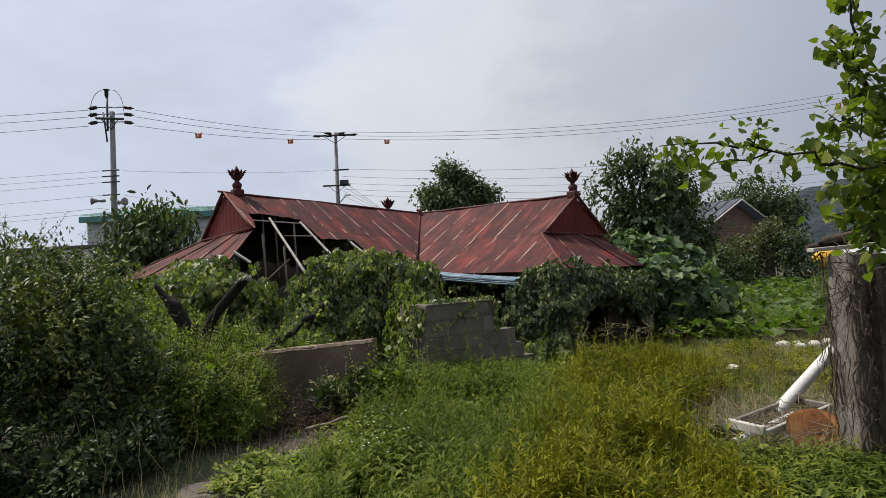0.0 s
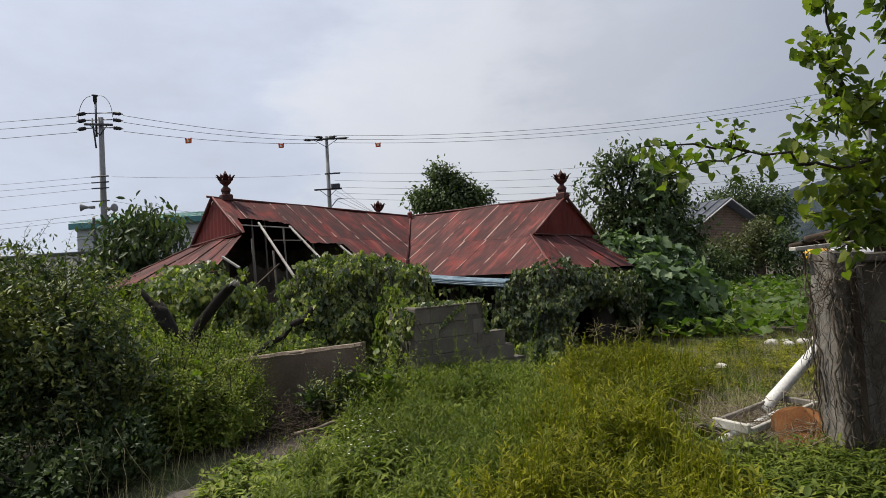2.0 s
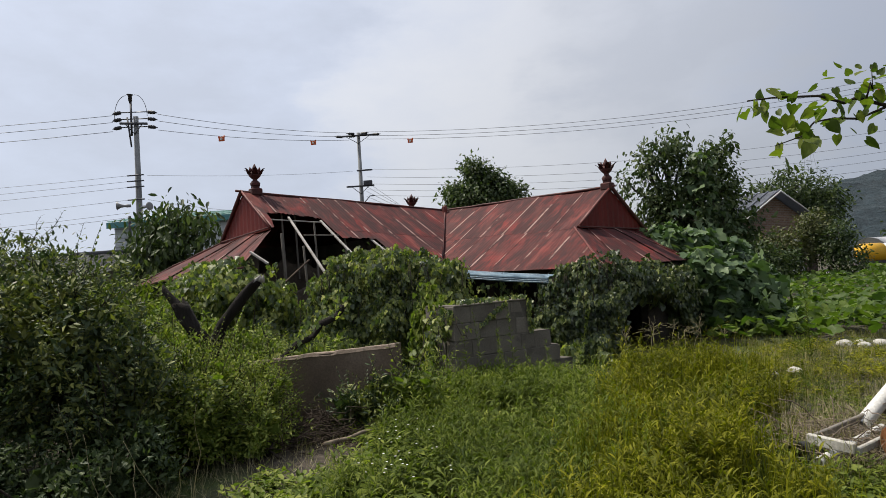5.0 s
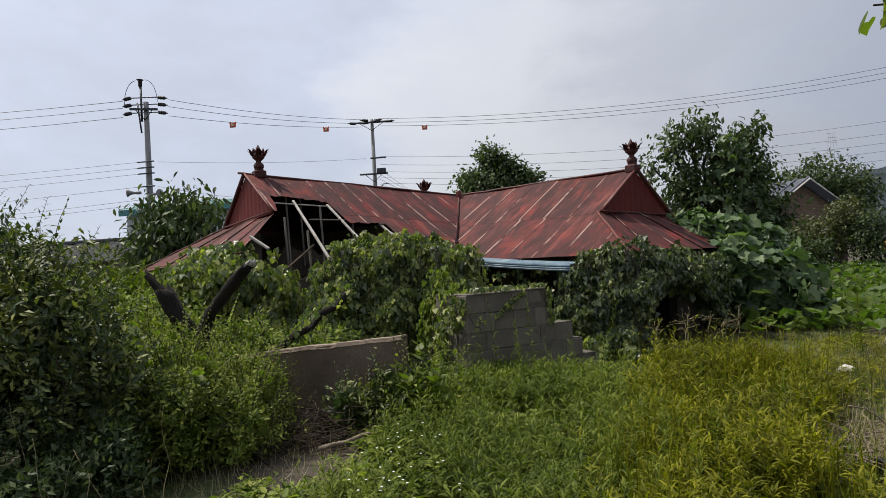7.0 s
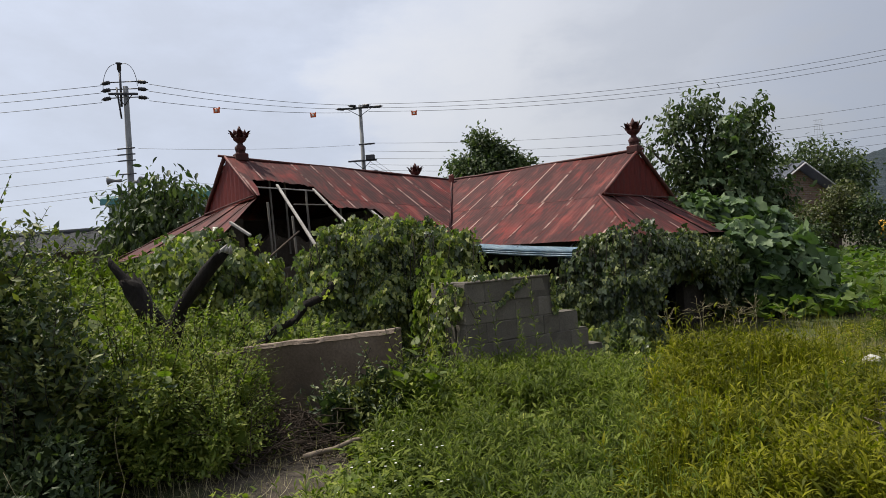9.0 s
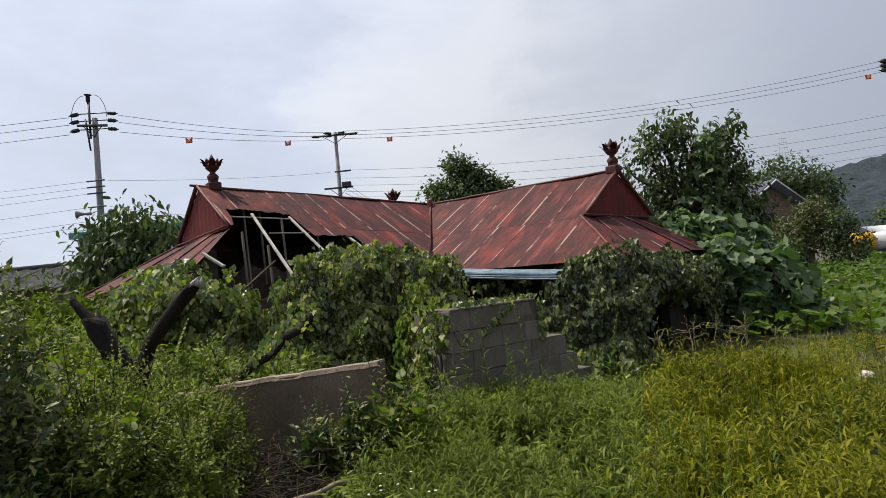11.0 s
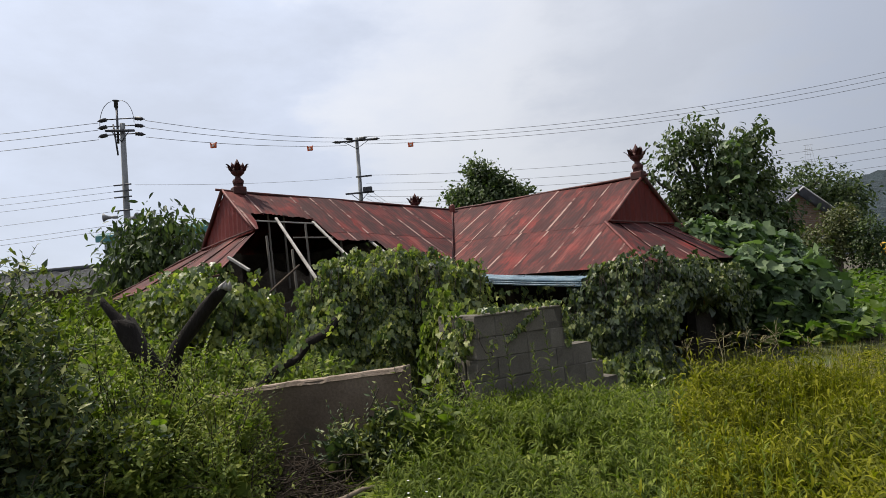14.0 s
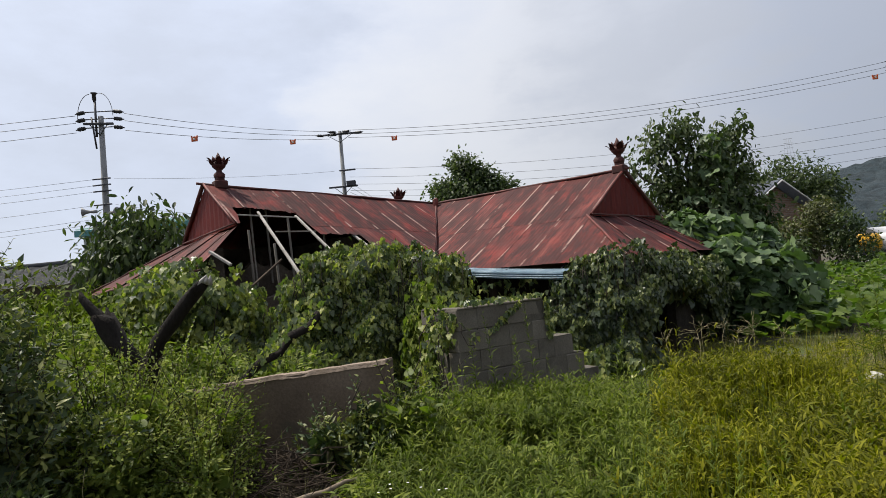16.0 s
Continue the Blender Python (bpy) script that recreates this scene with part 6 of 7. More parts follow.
tree("overgrown_tree", (4.7, 16.0, 0.35), 4.8, [((-0.65, 0, 3.85), (0.26, 0.4, 0.45)), ((-0.3, 0, 4.15), (0.2, 0.3, 0.35)), ((0.05, 0, 4.15), (0.24, 0.4, 0.4)), ((0.85, 0, 3.7), (0.3, 0.4, 0.45)), ((1.15, 0, 4.0), (0.15, 0.3, 0.35)), ((1.2, 0, 3.1), (0.3, 0.4, 0.5)), ((0.3, -0.1, 3.25), (0.65, 0.5, 0.5)), ((-0.5, 0, 2.9), (0.45, 0.5, 0.55)), ((0.6, -0.2, 2.4), (0.9, 0.6, 0.7)), ((-0.4, 0.1, 2.0), (0.7, 0.6, 0.7)), ((1.4, 0, 2.1), (0.35, 0.4, 0.5)), ((-1.15, 0.0, 3.4), (0.12, 0.2, 0.35))], 8800, 0.135, "tall tree overgrown with climbing vines", 0.14, seed=6, droop=0.8, ratio=0.5, lump=0.75, lo=0.1)
tree("house_tree", (16.2, 34.0, 0.7), 5.6, [((0.1, 0, 4.6), (1.5, 1.3, 0.9)), ((-1.5, 0, 3.9), (1.4, 1.2, 0.9)), ((1.2, 0, 3.8), (1.2, 1.2, 0.9)), ((0, 0, 3.0), (2.2, 1.4, 1.0))], 6500, 0.2, "dark leafy tree beside the brick house", 0.16, seed=8, lump=0.1, lo=0.3)
tree("shrub_tree", (11.9, 25.4, 0.55), 3.6, [((0.6, 0, 2.3), (0.55, 0.7, 0.5)), ((0.75, 0, 1.9), (0.6, 0.7, 0.6)), ((-0.7, 0, 1.5), (0.8, 0.8, 0.6)), ((0.1, 0, 1.3), (0.9, 0.7, 0.6))], 5000, 0.13, "brownish green fruit tree before the brick house", 0.08, seed=9, mat=leafy("fruit_leaf", (0.04, 0.05, 0.018), (0.075, 0.085, 0.03), (0.13, 0.13, 0.05), 0.3), fork=0.25)
tree("hedge_shrub", (9.0, 23.0, 0.5), 2.4, [((0, 0, 1.3), (0.9, 0.8, 0.7)), ((0.9, 0, 0.8), (0.8, 0.8, 0.6)), ((-0.9, 0, 1.4), (0.8, 0.8, 0.9))], 5000, 0.14, "dark green shrub near the brick house", 0.08, seed=10, fork=0.2)
tree("small_shrub", (12.95, 24.5, 0.55), 2.4, [((0, 0, 1.6), (0.55, 0.6, 0.6)), ((0.25, 0, 0.9), (0.7, 0.6, 0.6))], 2500, 0.12, "small dark fruit tree at the field edge", 0.06, seed=12, fork=0.25)
for k in range(9):
    x = -34 + 9 * k
    if abs(x + 3) > 9:
        tree("field_tree", (x, 62 + 5 * math.sin(k * 2.2), 0.8), 4.5, [((0, 0, 3.2), (1.9, 1.5, 1.3)), ((1.5, 0, 2.6), (1.4, 1.2, 1.1)), ((-1.5, 0, 2.5), (1.4, 1.2, 1.1))], 1500, 0.42, "distant dark green field tree", 0.2, seed=20 + k)

# ---- vines on the ruin ----


def vine(name, blobs, count, size, label, seed, shape="ivy", mat=None, lo=0.4, floor=0.2, droop=0.8, wide=1.0, lump=0.34, runners=25):
    r = np.random.default_rng(seed)
    P, N = shell(blobs, count, r, lo=lo, hi=1.05, lump=lump, keep=0.6, floor=floor)
    ob = thing(name, label, "vine", (0, 0, 0))
    P = billow(P, N, 0.26, 0.12) if shape == "ivy" and size < 0.15 else billow(P, N, 0.22, 0.1)
    above = P[:, 2] > 0.15
    P, N = P[above], N[above]
    part("foliage", mesh_tris("foliage", *vine_leaves(P, N, size, r, shape, droop, wide=wide)), mat or L_VINE, ob)
    stems_ = []
    for k in range(runners):
        p = P[int(r.integers(0, len(P)))]
        q = p + np.array([r.normal(0, 0.2), r.normal(0, 0.1) - 0.05, -r.uniform(0.2, 0.9)])
        q[2] = max(q[2], 0.2)
        stems_.append(tube_arrays(bent(p, q, 6, sag=0.05, wob=0.02, rng=r), 0.005, 4))
    tagged(part("stem_tangle", mesh_tris("stem_tangle", *joined(stems_)), M_BARK, ob), kind="stuff")
    return ob


def curtain(name, line, strands, per, size, label, seed, mat, depth=0.5, bulge=0.2, ragged=0.3, wide=1.0, runners=30):
    """A vine that grows over an edge and hangs down before it in strands; line: x, y, height of the edge, height of the hem."""
    r = np.random.default_rng(seed)
    line = np.array(line, float)
    run_ = np.concatenate([[0], np.cumsum(np.linalg.norm(np.diff(line[:, :2], axis=0), axis=1))])
    g = np.sort(r.uniform(0, run_[-1], strands))
    x, y, zt, zb = (np.interp(g, run_, line[:, k]) for k in range(4))
    tx, ty = np.interp(g + 0.1, run_, line[:, 0]) - np.interp(g - 0.1, run_, line[:, 0]), np.interp(g + 0.1, run_, line[:, 1]) - np.interp(g - 0.1, run_, line[:, 1])
    O = unit(np.stack([ty, -tx, np.zeros(strands)], 1))
    lump = np.array([noise.noise(Vector((a * 2.2, seed, 0))) + 0.5 * noise.noise(Vector((a * 6.0, seed, 3))) for a in g])
    zt = zt + 0.09 * lump
    zb = np.minimum(zb + ragged * (zt - zb) * np.clip(r.normal(0.2, 0.5, strands), 0, 1.0), zt - 0.1)
    b = depth * r.random(strands)
    total = b + (zt - zb)
    l_ = np.sqrt(r.random((strands, per))) * total[:, None]
    fall = np.clip(l_ - b[:, None], 0, None)
    back = np.clip(b[:, None] - l_, 0, None)
    h = fall / np.maximum(zt - zb, 0.05)[:, None]
    push = bulge * (0.25 + np.sin(np.clip(h, 0, 1) * 2.4)) * (1 + 0.9 * lump[:, None])
    wander = 0.07 * np.sin(fall * 6 + r.uniform(0, 6, strands)[:, None])
    T = np.stack([-O[:, 1], O[:, 0], np.zeros(strands)], 1)
    Q = np.stack([x, y, zt], 1)[:, None] + O[:, None] * (push - back + r.normal(0, 0.035, l_.shape))[..., None] + T[:, None] * (wander + r.normal(0, 0.04, l_.shape))[..., None] - UPV * (fall - 0.06 * np.exp(-fall * 6) - 0.1 * np.minimum(back, 0.4))[..., None]
    N = O[:, None] * np.clip(0.35 + h * 3, 0, 1)[..., None] + UPV * np.clip(1.1 - h * 2.2, 0.3, 1)[..., None]
    Q, N = Q.reshape(-1, 3), unit(N.reshape(-1, 3))
    Q = billow(Q, N, 0.2, 0.15)
    ok = Q[:, 2] > 0.2
    ob = thing(name, label, "vine", (0, 0, 0))
    # big leaves added behind the strands to block light as a dark backing
    n = int(strands * 2.5)
    i = r.integers(0, strands, n)
    fz = r.random(n)
    core = np.stack([x, y, zt], 1)[i] - O[i] * r.uniform(0.0, 0.25, n)[:, None] - UPV * (0.12 + fz * (zt - zb)[i])[:, None]
    part("foliage", mesh_tris("foliage", *joined([vine_leaves(Q[ok], N[ok], size, r, "ivy", 0.9, 0.5, wide), vine_leaves(core, O[i], size * 2.0, r, "heart", 0.9, 0.6, 1.0)])), mat, ob)
    stems_ = []
    for k in r.integers(0, strands, runners):
        top = np.array([x[k], y[k], zt[k]]) + O[k] * bulge * 1.2
        low_ = top - UPV * (zt[k] - zb[k]) * r.uniform(0.6, 1.1) + T[k] * r.normal(0, 0.2)
        low_[2] = max(low_[2], 0.2)
        stems_.append(tube_arrays(bent(top, low_, 8, sag=0.03, wob=0.03, rng=r), 0.004, 4))
    tagged(part("stem_tangle", mesh_tris("stem_tangle", *joined(stems_)), M_BARK, ob), kind="stuff")
    return ob


curtain("climbing_vine", [(-2.62, 9.35, 1.25, 0.5), (-2.45, 9.15, 1.6, 0.3), (-2.15, 9.1, 1.85, 0.25), (-1.85, 9.1, 1.98, 0.25), (-1.4, 9.15, 1.98, 0.25), (-0.95, 9.2, 1.9, 0.25), (-0.62, 9.25, 1.82, 0.35), (-0.5, 9.5, 1.72, 0.7)], 620, 46, 0.074, "dense climbing vine draped over the collapsed house front", 61, L_VINE, depth=0.9, bulge=0.22)
curtain("climbing_vine", [(-0.72, 8.55, 1.5, 0.3), (-0.6, 8.3, 1.32, 0.3), (-0.52, 8.0, 1.3, 0.5)], 60, 30, 0.075, "bright climbing vine hanging beside the block wall end", 67, L_SHRUB, depth=0.3, bulge=0.12, ragged=0.6, runners=8)
vine("climbing_vine", [((-0.75, 10.7, 1.78), (0.35, 0.25, 0.06)), ((-1.1, 10.4, 1.75), (0.3, 0.3, 0.15))], 700, 0.09, "vine shoots creeping onto the eave", 62, floor=0.3)
curtain("climbing_vine", [(0.92, 10.0, 1.5, 0.8), (1.08, 9.8, 1.54, 0.3), (1.3, 9.6, 1.66, 0.25), (1.58, 9.42, 1.76, 0.25), (1.78, 9.46, 1.74, 0.4)], 310, 52, 0.062, "dark climbing vine hanging from the eave corner to the ground", 63, L_VINEDARK, depth=0.45, bulge=0.14)
curtain("climbing_vine", [(1.72, 9.42, 1.76, 0.8), (2.0, 9.76, 1.68, 1.2), (2.32, 10.14, 1.62, 1.25), (2.64, 10.54, 1.58, 1.22), (2.95, 10.95, 1.55, 1.1), (3.25, 11.3, 1.55, 0.7), (3.45, 11.7, 1.5, 0.3)], 290, 34, 0.066, "dark climbing vine fringing the end eave", 68, L_VINEDARK, depth=0.3, bulge=0.1, ragged=0.7)
vine("climbing_vine", [((1.25, 9.35, 0.45), (0.3, 0.25, 0.3)), ((1.55, 9.3, 0.38), (0.35, 0.25, 0.22))], 2400, 0.085, "green vine heaped at the foot of the house corner", 69)
vine("climbing_vine", [((-3.6, 9.3, 1.6), (0.6, 0.5, 0.4)), ((-3.25, 9.4, 0.95), (0.6, 0.5, 0.5)), ((-4.2, 9.6, 1.5), (0.7, 0.5, 0.5)), ((-2.7, 9.3, 0.75), (0.6, 0.4, 0.5))], 13000, 0.085, "green climbing vine under the torn roof", 64)
vine("wall_creeper", [((-0.5, 7.72, 1.15), (0.16, 0.12, 0.28)), ((-0.6, 7.9, 0.9), (0.16, 0.2, 0.4)), ((-0.4, 7.64, 1.22), (0.05, 0.05, 0.2))], 420, 0.06, "small creeper on the block wall corner", 65, runners=10)
cre = []
rc = np.random.default_rng(66)
for s in np.linspace(0.1, 1.16, 130):
    z = 1.41 + 0.04 * rc.random()
    cre.append(C0 + BD * s - BN * 0.02 * rc.random() + BN * rc.uniform(-0.02, 0.16) + UP * z)
for s in np.linspace(0, 1, 70):
    cre.append(C0 + BD * (0.78 - 0.4 * s) - BN * 0.015 + UP * (1.38 - 0.24 * s + rc.normal(0, 0.015)))
    cre.append(C0 + BD * (1.14 + rc.normal(0, 0.02)) - BN * 0.015 + UP * (1.4 - 0.42 * s))
cre = np.array(cre)
foliage("ledge_creeper", vine_leaves(cre, np.tile(-BN + UP * 0.6, (len(cre), 1)), 0.05, rc), L_VINE, None, "thin creeper trailing over the block wall top", "vine")
cre = np.array([[0.25 + rc.normal(0, 0.28), 10.6 + rc.normal(0, 0.1), 1.55 - abs(rc.normal(0, 0.25))] for _ in range(70)])
foliage("hanging_creeper", vine_leaves(cre, np.tile(np.array([0, -1, 0.3]), (len(cre), 1)), 0.08, rc), L_VINE, None, "creeper hanging in the dark veranda", "vine")
cre = np.array([GL - E1 * u + N1 * a - UP * (0.86 + 0.55 * u) for u, a in zip(rc.uniform(0.9, 1.5, 500), rc.uniform(0.3, 2.3, 500))]) + rc.normal(0, 0.05, (500, 3))
foliage("eave_creeper", vine_leaves(cre, np.tile(UP, (len(cre), 1)), 0.09, rc), L_VINE, None, "creeper growing onto the lower roof edge", "vine")

vine("broad_leaf_vine", [((3.45, 12.9, 1.95), (0.55, 0.6, 0.42)), ((4.05, 13.0, 1.75), (0.6, 0.6, 0.5)), ((4.6, 12.9, 1.4), (0.6, 0.7, 0.6)), ((4.95, 12.7, 0.95), (0.5, 0.6, 0.65)), ((3.9, 12.2, 1.25), (0.55, 0.45, 0.6)), ((4.4, 12.0, 0.9), (0.65, 0.5, 0.65)), ((3.5, 12.1, 1.3), (0.35, 0.3, 0.5)), ((4.9, 12.2, 0.5), (0.5, 0.5, 0.4))], 6400, 0.22, "mound of big-leaved vine against the house end", 71, "ivy", L_KUDZU, lo=0.6, droop=0.35, wide=1.12, lump=0.25)
vine("broad_leaf_vine", [((5.15, 15.4, 3.3), (0.3, 0.2, 0.9)), ((4.75, 15.3, 2.6), (0.5, 0.2, 0.4)), ((5.6, 15.4, 2.5), (0.4, 0.2, 0.6))], 240, 0.2, "big-leaved vine climbing through the tree", 73, "ivy", L_KUDZU, lo=0.7, droop=0.5, wide=1.1)
rf = np.random.default_rng(72)
pk = spots(1100, 3.6, 9.5, 10.6, 14.5, rf, [(4.2, 12.6, 1.1, 1.3)])
pk[:, 2] += rf.uniform(0.12, 0.4, len(pk))
foliage("pumpkin_patch", vine_leaves(pk, np.tile(UP, (len(pk), 1)) + rf.normal(0, 0.35, (len(pk), 3)), 0.2, rf, "ivy", 0.1, 0.9, 1.05), L_FIELD, None, "low patch of broad pumpkin leaves", "vegetable patch", "stuff")
fd = spots(14000, 4.5, 26, 13.5, 29, rf, [(12.7, 29, 3.2, 3.5)])
fd[:, 2] += rf.uniform(0.05, 0.45, len(fd))
foliage("field_crop", vine_leaves(fd, np.tile(UP, (len(fd), 1)) + rf.normal(0, 0.3, (len(fd), 3)), 0.15, rf, "heart", 0.2, 0.9), L_FIELD, None, "green leafy crop in the field behind", "crop", "stuff")

# ---- overhanging mulberry by the gate ----
rm = np.random.default_rng(81)
mul = thing("mulberry_tree", "mulberry tree with bright green backlit leaves overhanging the lane", "tree", (3.55, 3.9, 0.15))
mb = np.array([3.55, 3.9, 0.15])
limbs = [tube_arrays(bent((0, 0, -0.1), (-0.1, 0.0, 1.9), 6, wob=0.02, rng=rm), np.linspace(0.09, 0.06, 6), 9)]
twig_ends = []


def shoot(p, q, r, n, sag, per, size):
    """A leafy shoot; leaves hang on both sides of it."""
    pts = bent(np.asarray(p) - mb, np.asarray(q) - mb, n, sag=sag, wob=0.025, rng=rm)
    limbs.append(tube_arrays(pts, np.linspace(r, r * 0.35, n), 6))
    for s in rm.random(int(per * (3.4 if q[0] > 2.2 else 2.3))) ** 0.7:
        i = min(int(s * (n - 1)), n - 2)
        twig_ends.append((pts[i] + (pts[i + 1] - pts[i]) * rm.random(), size))


shoot((3.45, 3.9, 2.0), (2.3, 3.5, 2.22), 0.022, 8, -0.04, 26, 0.11)
shoot((2.3, 3.5, 2.22), (1.84, 3.32, 2.28), 0.012, 5, 0.0, 10, 0.1)
shoot((1.84, 3.32, 2.28), (1.2, 3.12, 2.3), 0.008, 7, -0.03, 20, 0.09)
shoot((1.84, 3.32, 2.28), (1.3, 3.15, 2.12), 0.006, 6, 0.0, 14, 0.1)
shoot((1.72, 3.26, 2.3), (1.74, 3.24, 2.43), 0.004, 4, 0.0, 12, 0.07)
shoot((3.45, 3.9, 2.0), (2.55, 3.8, 2.75), 0.03, 8, -0.05, 40, 0.12)
shoot((2.9, 3.85, 2.5), (2.35, 3.6, 2.95), 0.012, 7, 0.02, 36, 0.11)
shoot((2.7, 3.8, 2.65), (2.5, 3.7, 3.35), 0.012, 7, 0.0, 34, 0.11)
shoot((3.3, 3.9, 2.2), (2.95, 3.8, 3.4), 0.02, 7, 0.0, 50, 0.11)
shoot((2.75, 3.7, 2.5), (2.25, 3.5, 2.5), 0.008, 6, 0.04, 22, 0.11)
shoot((2.9, 3.8, 2.15), (2.3, 3.6, 1.95), 0.01, 7, 0.02, 30, 0.12)
shoot((3.1, 3.8, 2.1), (2.5, 3.7, 1.75), 0.01, 7, 0.0, 24, 0.12)
shoot((3.2, 3.8, 1.9), (2.75, 3.6, 1.0), 0.008, 7, 0.0, 12, 0.11)
shoot((3.2, 3.9, 2.2), (2.5, 4.1, 2.4), 0.01, 7, 0.0, 30, 0.12)
shoot((3.3, 3.9, 2.4), (3.4, 3.7, 3.5), 0.02, 7, 0.0, 40, 0.12)
shoot((2.75, 3.75, 2.2), (2.2, 3.55, 2.38), 0.007, 6, 0.02, 22, 0.1)
shoot((3.3, 3.9, 2.1), (2.32, 3.62, 2.1), 0.012, 8, 0.02, 34, 0.11)
shoot((3.3, 3.85, 2.0), (2.45, 3.66, 1.86), 0.01, 8, 0.02, 30, 0.11)
shoot((3.3, 3.8, 2.2), (2.6, 3.5, 2.3), 0.01, 8, 0.02, 34, 0.11)
shoot((3.2, 3.8, 2.6), (2.6, 3.6, 2.6), 0.01, 8, 0.02, 34, 0.11)
part("trunk", mesh_tris("trunk", *joined(limbs)), M_BARK, mul, "", True)
LP = np.array([p for p, _ in twig_ends]) + rm.normal(0, 0.045, (len(twig_ends), 3))
LS = np.array([s for _, s in twig_ends]) * rm.uniform(0.35, 0.78, len(twig_ends))
LD = rm.normal(0, 0.7, LP.shape) + np.array([0, 0, -0.45])
LN = np.array([0, 0, 0.9]) + rm.normal(0, 0.45, LP.shape)
part("crown", mesh_tris("crown", *leaf_arrays(LP + unit(LD) * 0.03, LD, LN, LS, LS * 0.8, "heart")), L_MULB, mul)


# ---- bushes and weeds of the yard ----
rb2 = np.random.default_rng(91)


def bush(name, blobs, count, leaf, label, seed, mat, shape="lance", ratio=0.42, sprays=200):
    """A thicket: stems from the ground and leaves on arching sprays over its lumpy outside."""
    r = np.random.default_rng(seed)
    base = np.mean([b[0] for b in blobs], 0)
    g = float(ground_z(base[0], base[1]))
    ob = thing(name, label, "bush", (0, 0, 0))
    P, N = shell(blobs, count, r, lo=0.4, hi=1.06, lump=0.5, keep=0.6, floor=g)
    P = billow(P, N, 0.3, 0.12)
    D = N * 0.5 + rand_dirs(len(P), r) * 0.9 + UP * 0.35
    F = N * 0.5 + UP * 0.7 + r.normal(0, 0.45, P.shape)
    L = leaf * r.uniform(0.55, 1.3, len(P))
    parts_ = [leaf_arrays(P, D, F, L, L * ratio, shape)]
    # oversized leaves added inside the blobs to stop light passing through
    core = np.concatenate([np.array(c) + rand_dirs(260, r) * np.array(rad) * 0.62 * np.cbrt(r.random((260, 1))) for c, rad in blobs])
    core = core[core[:, 2] > g]
    parts_.append(leaf_arrays(core, rand_dirs(len(core), r), rand_dirs(len(core), r), leaf * 2.6, leaf * 2.0, "oval"))
    S, SN = shell(blobs, sprays, r, lo=0.9, hi=1.02, lump=0.25, keep=0.8, floor=g + 0.2)
    stems_ = []
    for p, n in zip(S, SN):
        q = p + (n * 0.6 + UP * 0.6 + r.normal(0, 0.35, 3)) * r.uniform(0.12, 0.32)
        pts = bent(p - n * 0.15, q, 6, sag=-0.03, wob=0.01, rng=r)
        stems_.append(tube_arrays(pts, np.linspace(0.004, 0.0015, 6), 3))
        k = 14
        s = np.linspace(0.25, 1, k)
        at = p - n * 0.15 + (q - p + n * 0.15) * s[:, None]
        dirn = np.cross(q - p, r.normal(0, 1, 3))
        Dk = unit(np.tile(dirn, (k, 1)) * np.where(np.arange(k) % 2, 1, -1)[:, None]) + unit((q - p)[None]) * 0.8
        Lk = leaf * np.linspace(1.1, 0.5, k)
        parts_.append(leaf_arrays(at, Dk, np.tile(UP * 0.8 + n * 0.4, (k, 1)) + r.normal(0, 0.15, (k, 3)), Lk, Lk * ratio, shape))
    for c, rad in blobs:
        for k in range(5):
            foot = np.array([c[0] + r.normal(0, 0.15), c[1] + r.normal(0, 0.15), g])
            stems_.append(tube_arrays(bent(foot, np.array(c) + r.normal(0, 0.5, 3) * np.array(rad), 6, wob=0.04, rng=r), np.linspace(0.014, 0.005, 6), 5))
    part("foliage", mesh_tris("foliage", *joined(parts_)), mat, ob)
    tagged(part("stem_tangle", mesh_tris("stem_tangle", *joined(stems_)), M_BARK, ob), kind="stuff")
    return ob


bush("thicket", [((-3.3, 5.2, 1.3), (0.6, 0.5, 0.72)), ((-4.1, 5.4, 1.45), (0.75, 0.6, 0.75)), ((-5.0, 5.5, 1.3), (0.8, 0.7, 0.85)), ((-5.9, 5.4, 1.2), (0.9, 0.8, 0.9)), ((-2.85, 5.3, 0.8), (0.5, 0.5, 0.6))], 60000, 0.06, "tall dense green thicket beside the lane", 101, L_BUSH, sprays=700)
bush("thicket", [((-2.5, 5.75, 0.62), (0.5, 0.5, 0.5)), ((-2.3, 6.3, 0.62), (0.42, 0.3, 0.42)), ((-2.02, 5.9, 0.4), (0.28, 0.35, 0.36))], 22000, 0.045, "feathery green shrub leaning over the low wall", 102, L_SHRUB, sprays=420)
# thicket's shade is coloured in: darker tree leaf replaces the bush leaf
bush("thicket", [((-3.7, 4.5, 0.6), (0.6, 0.45, 0.55)), ((-4.6, 4.5, 0.75), (0.7, 0.5, 0.65)), ((-2.9, 4.55, 0.35), (0.4, 0.3, 0.3)), ((-2.75, 4.95, 0.45), (0.45, 0.4, 0.38))], 24000, 0.055, "undergrowth at the foot of the thicket, its shade put into darker leaves", 103, L_TREE, sprays=160)
bush("thicket", [((-3.4, 7.5, 0.75), (0.8, 0.6, 0.5)), ((-2.5, 7.8, 0.65), (0.8, 0.5, 0.42)), ((-4.5, 7.6, 0.95), (0.9, 0.7, 0.65)), ((-5.8, 7.4, 1.05), (1.0, 0.7, 0.7))], 26000, 0.08, "bright green weeds around the dead stump", 104, L_SHRUB, sprays=320)
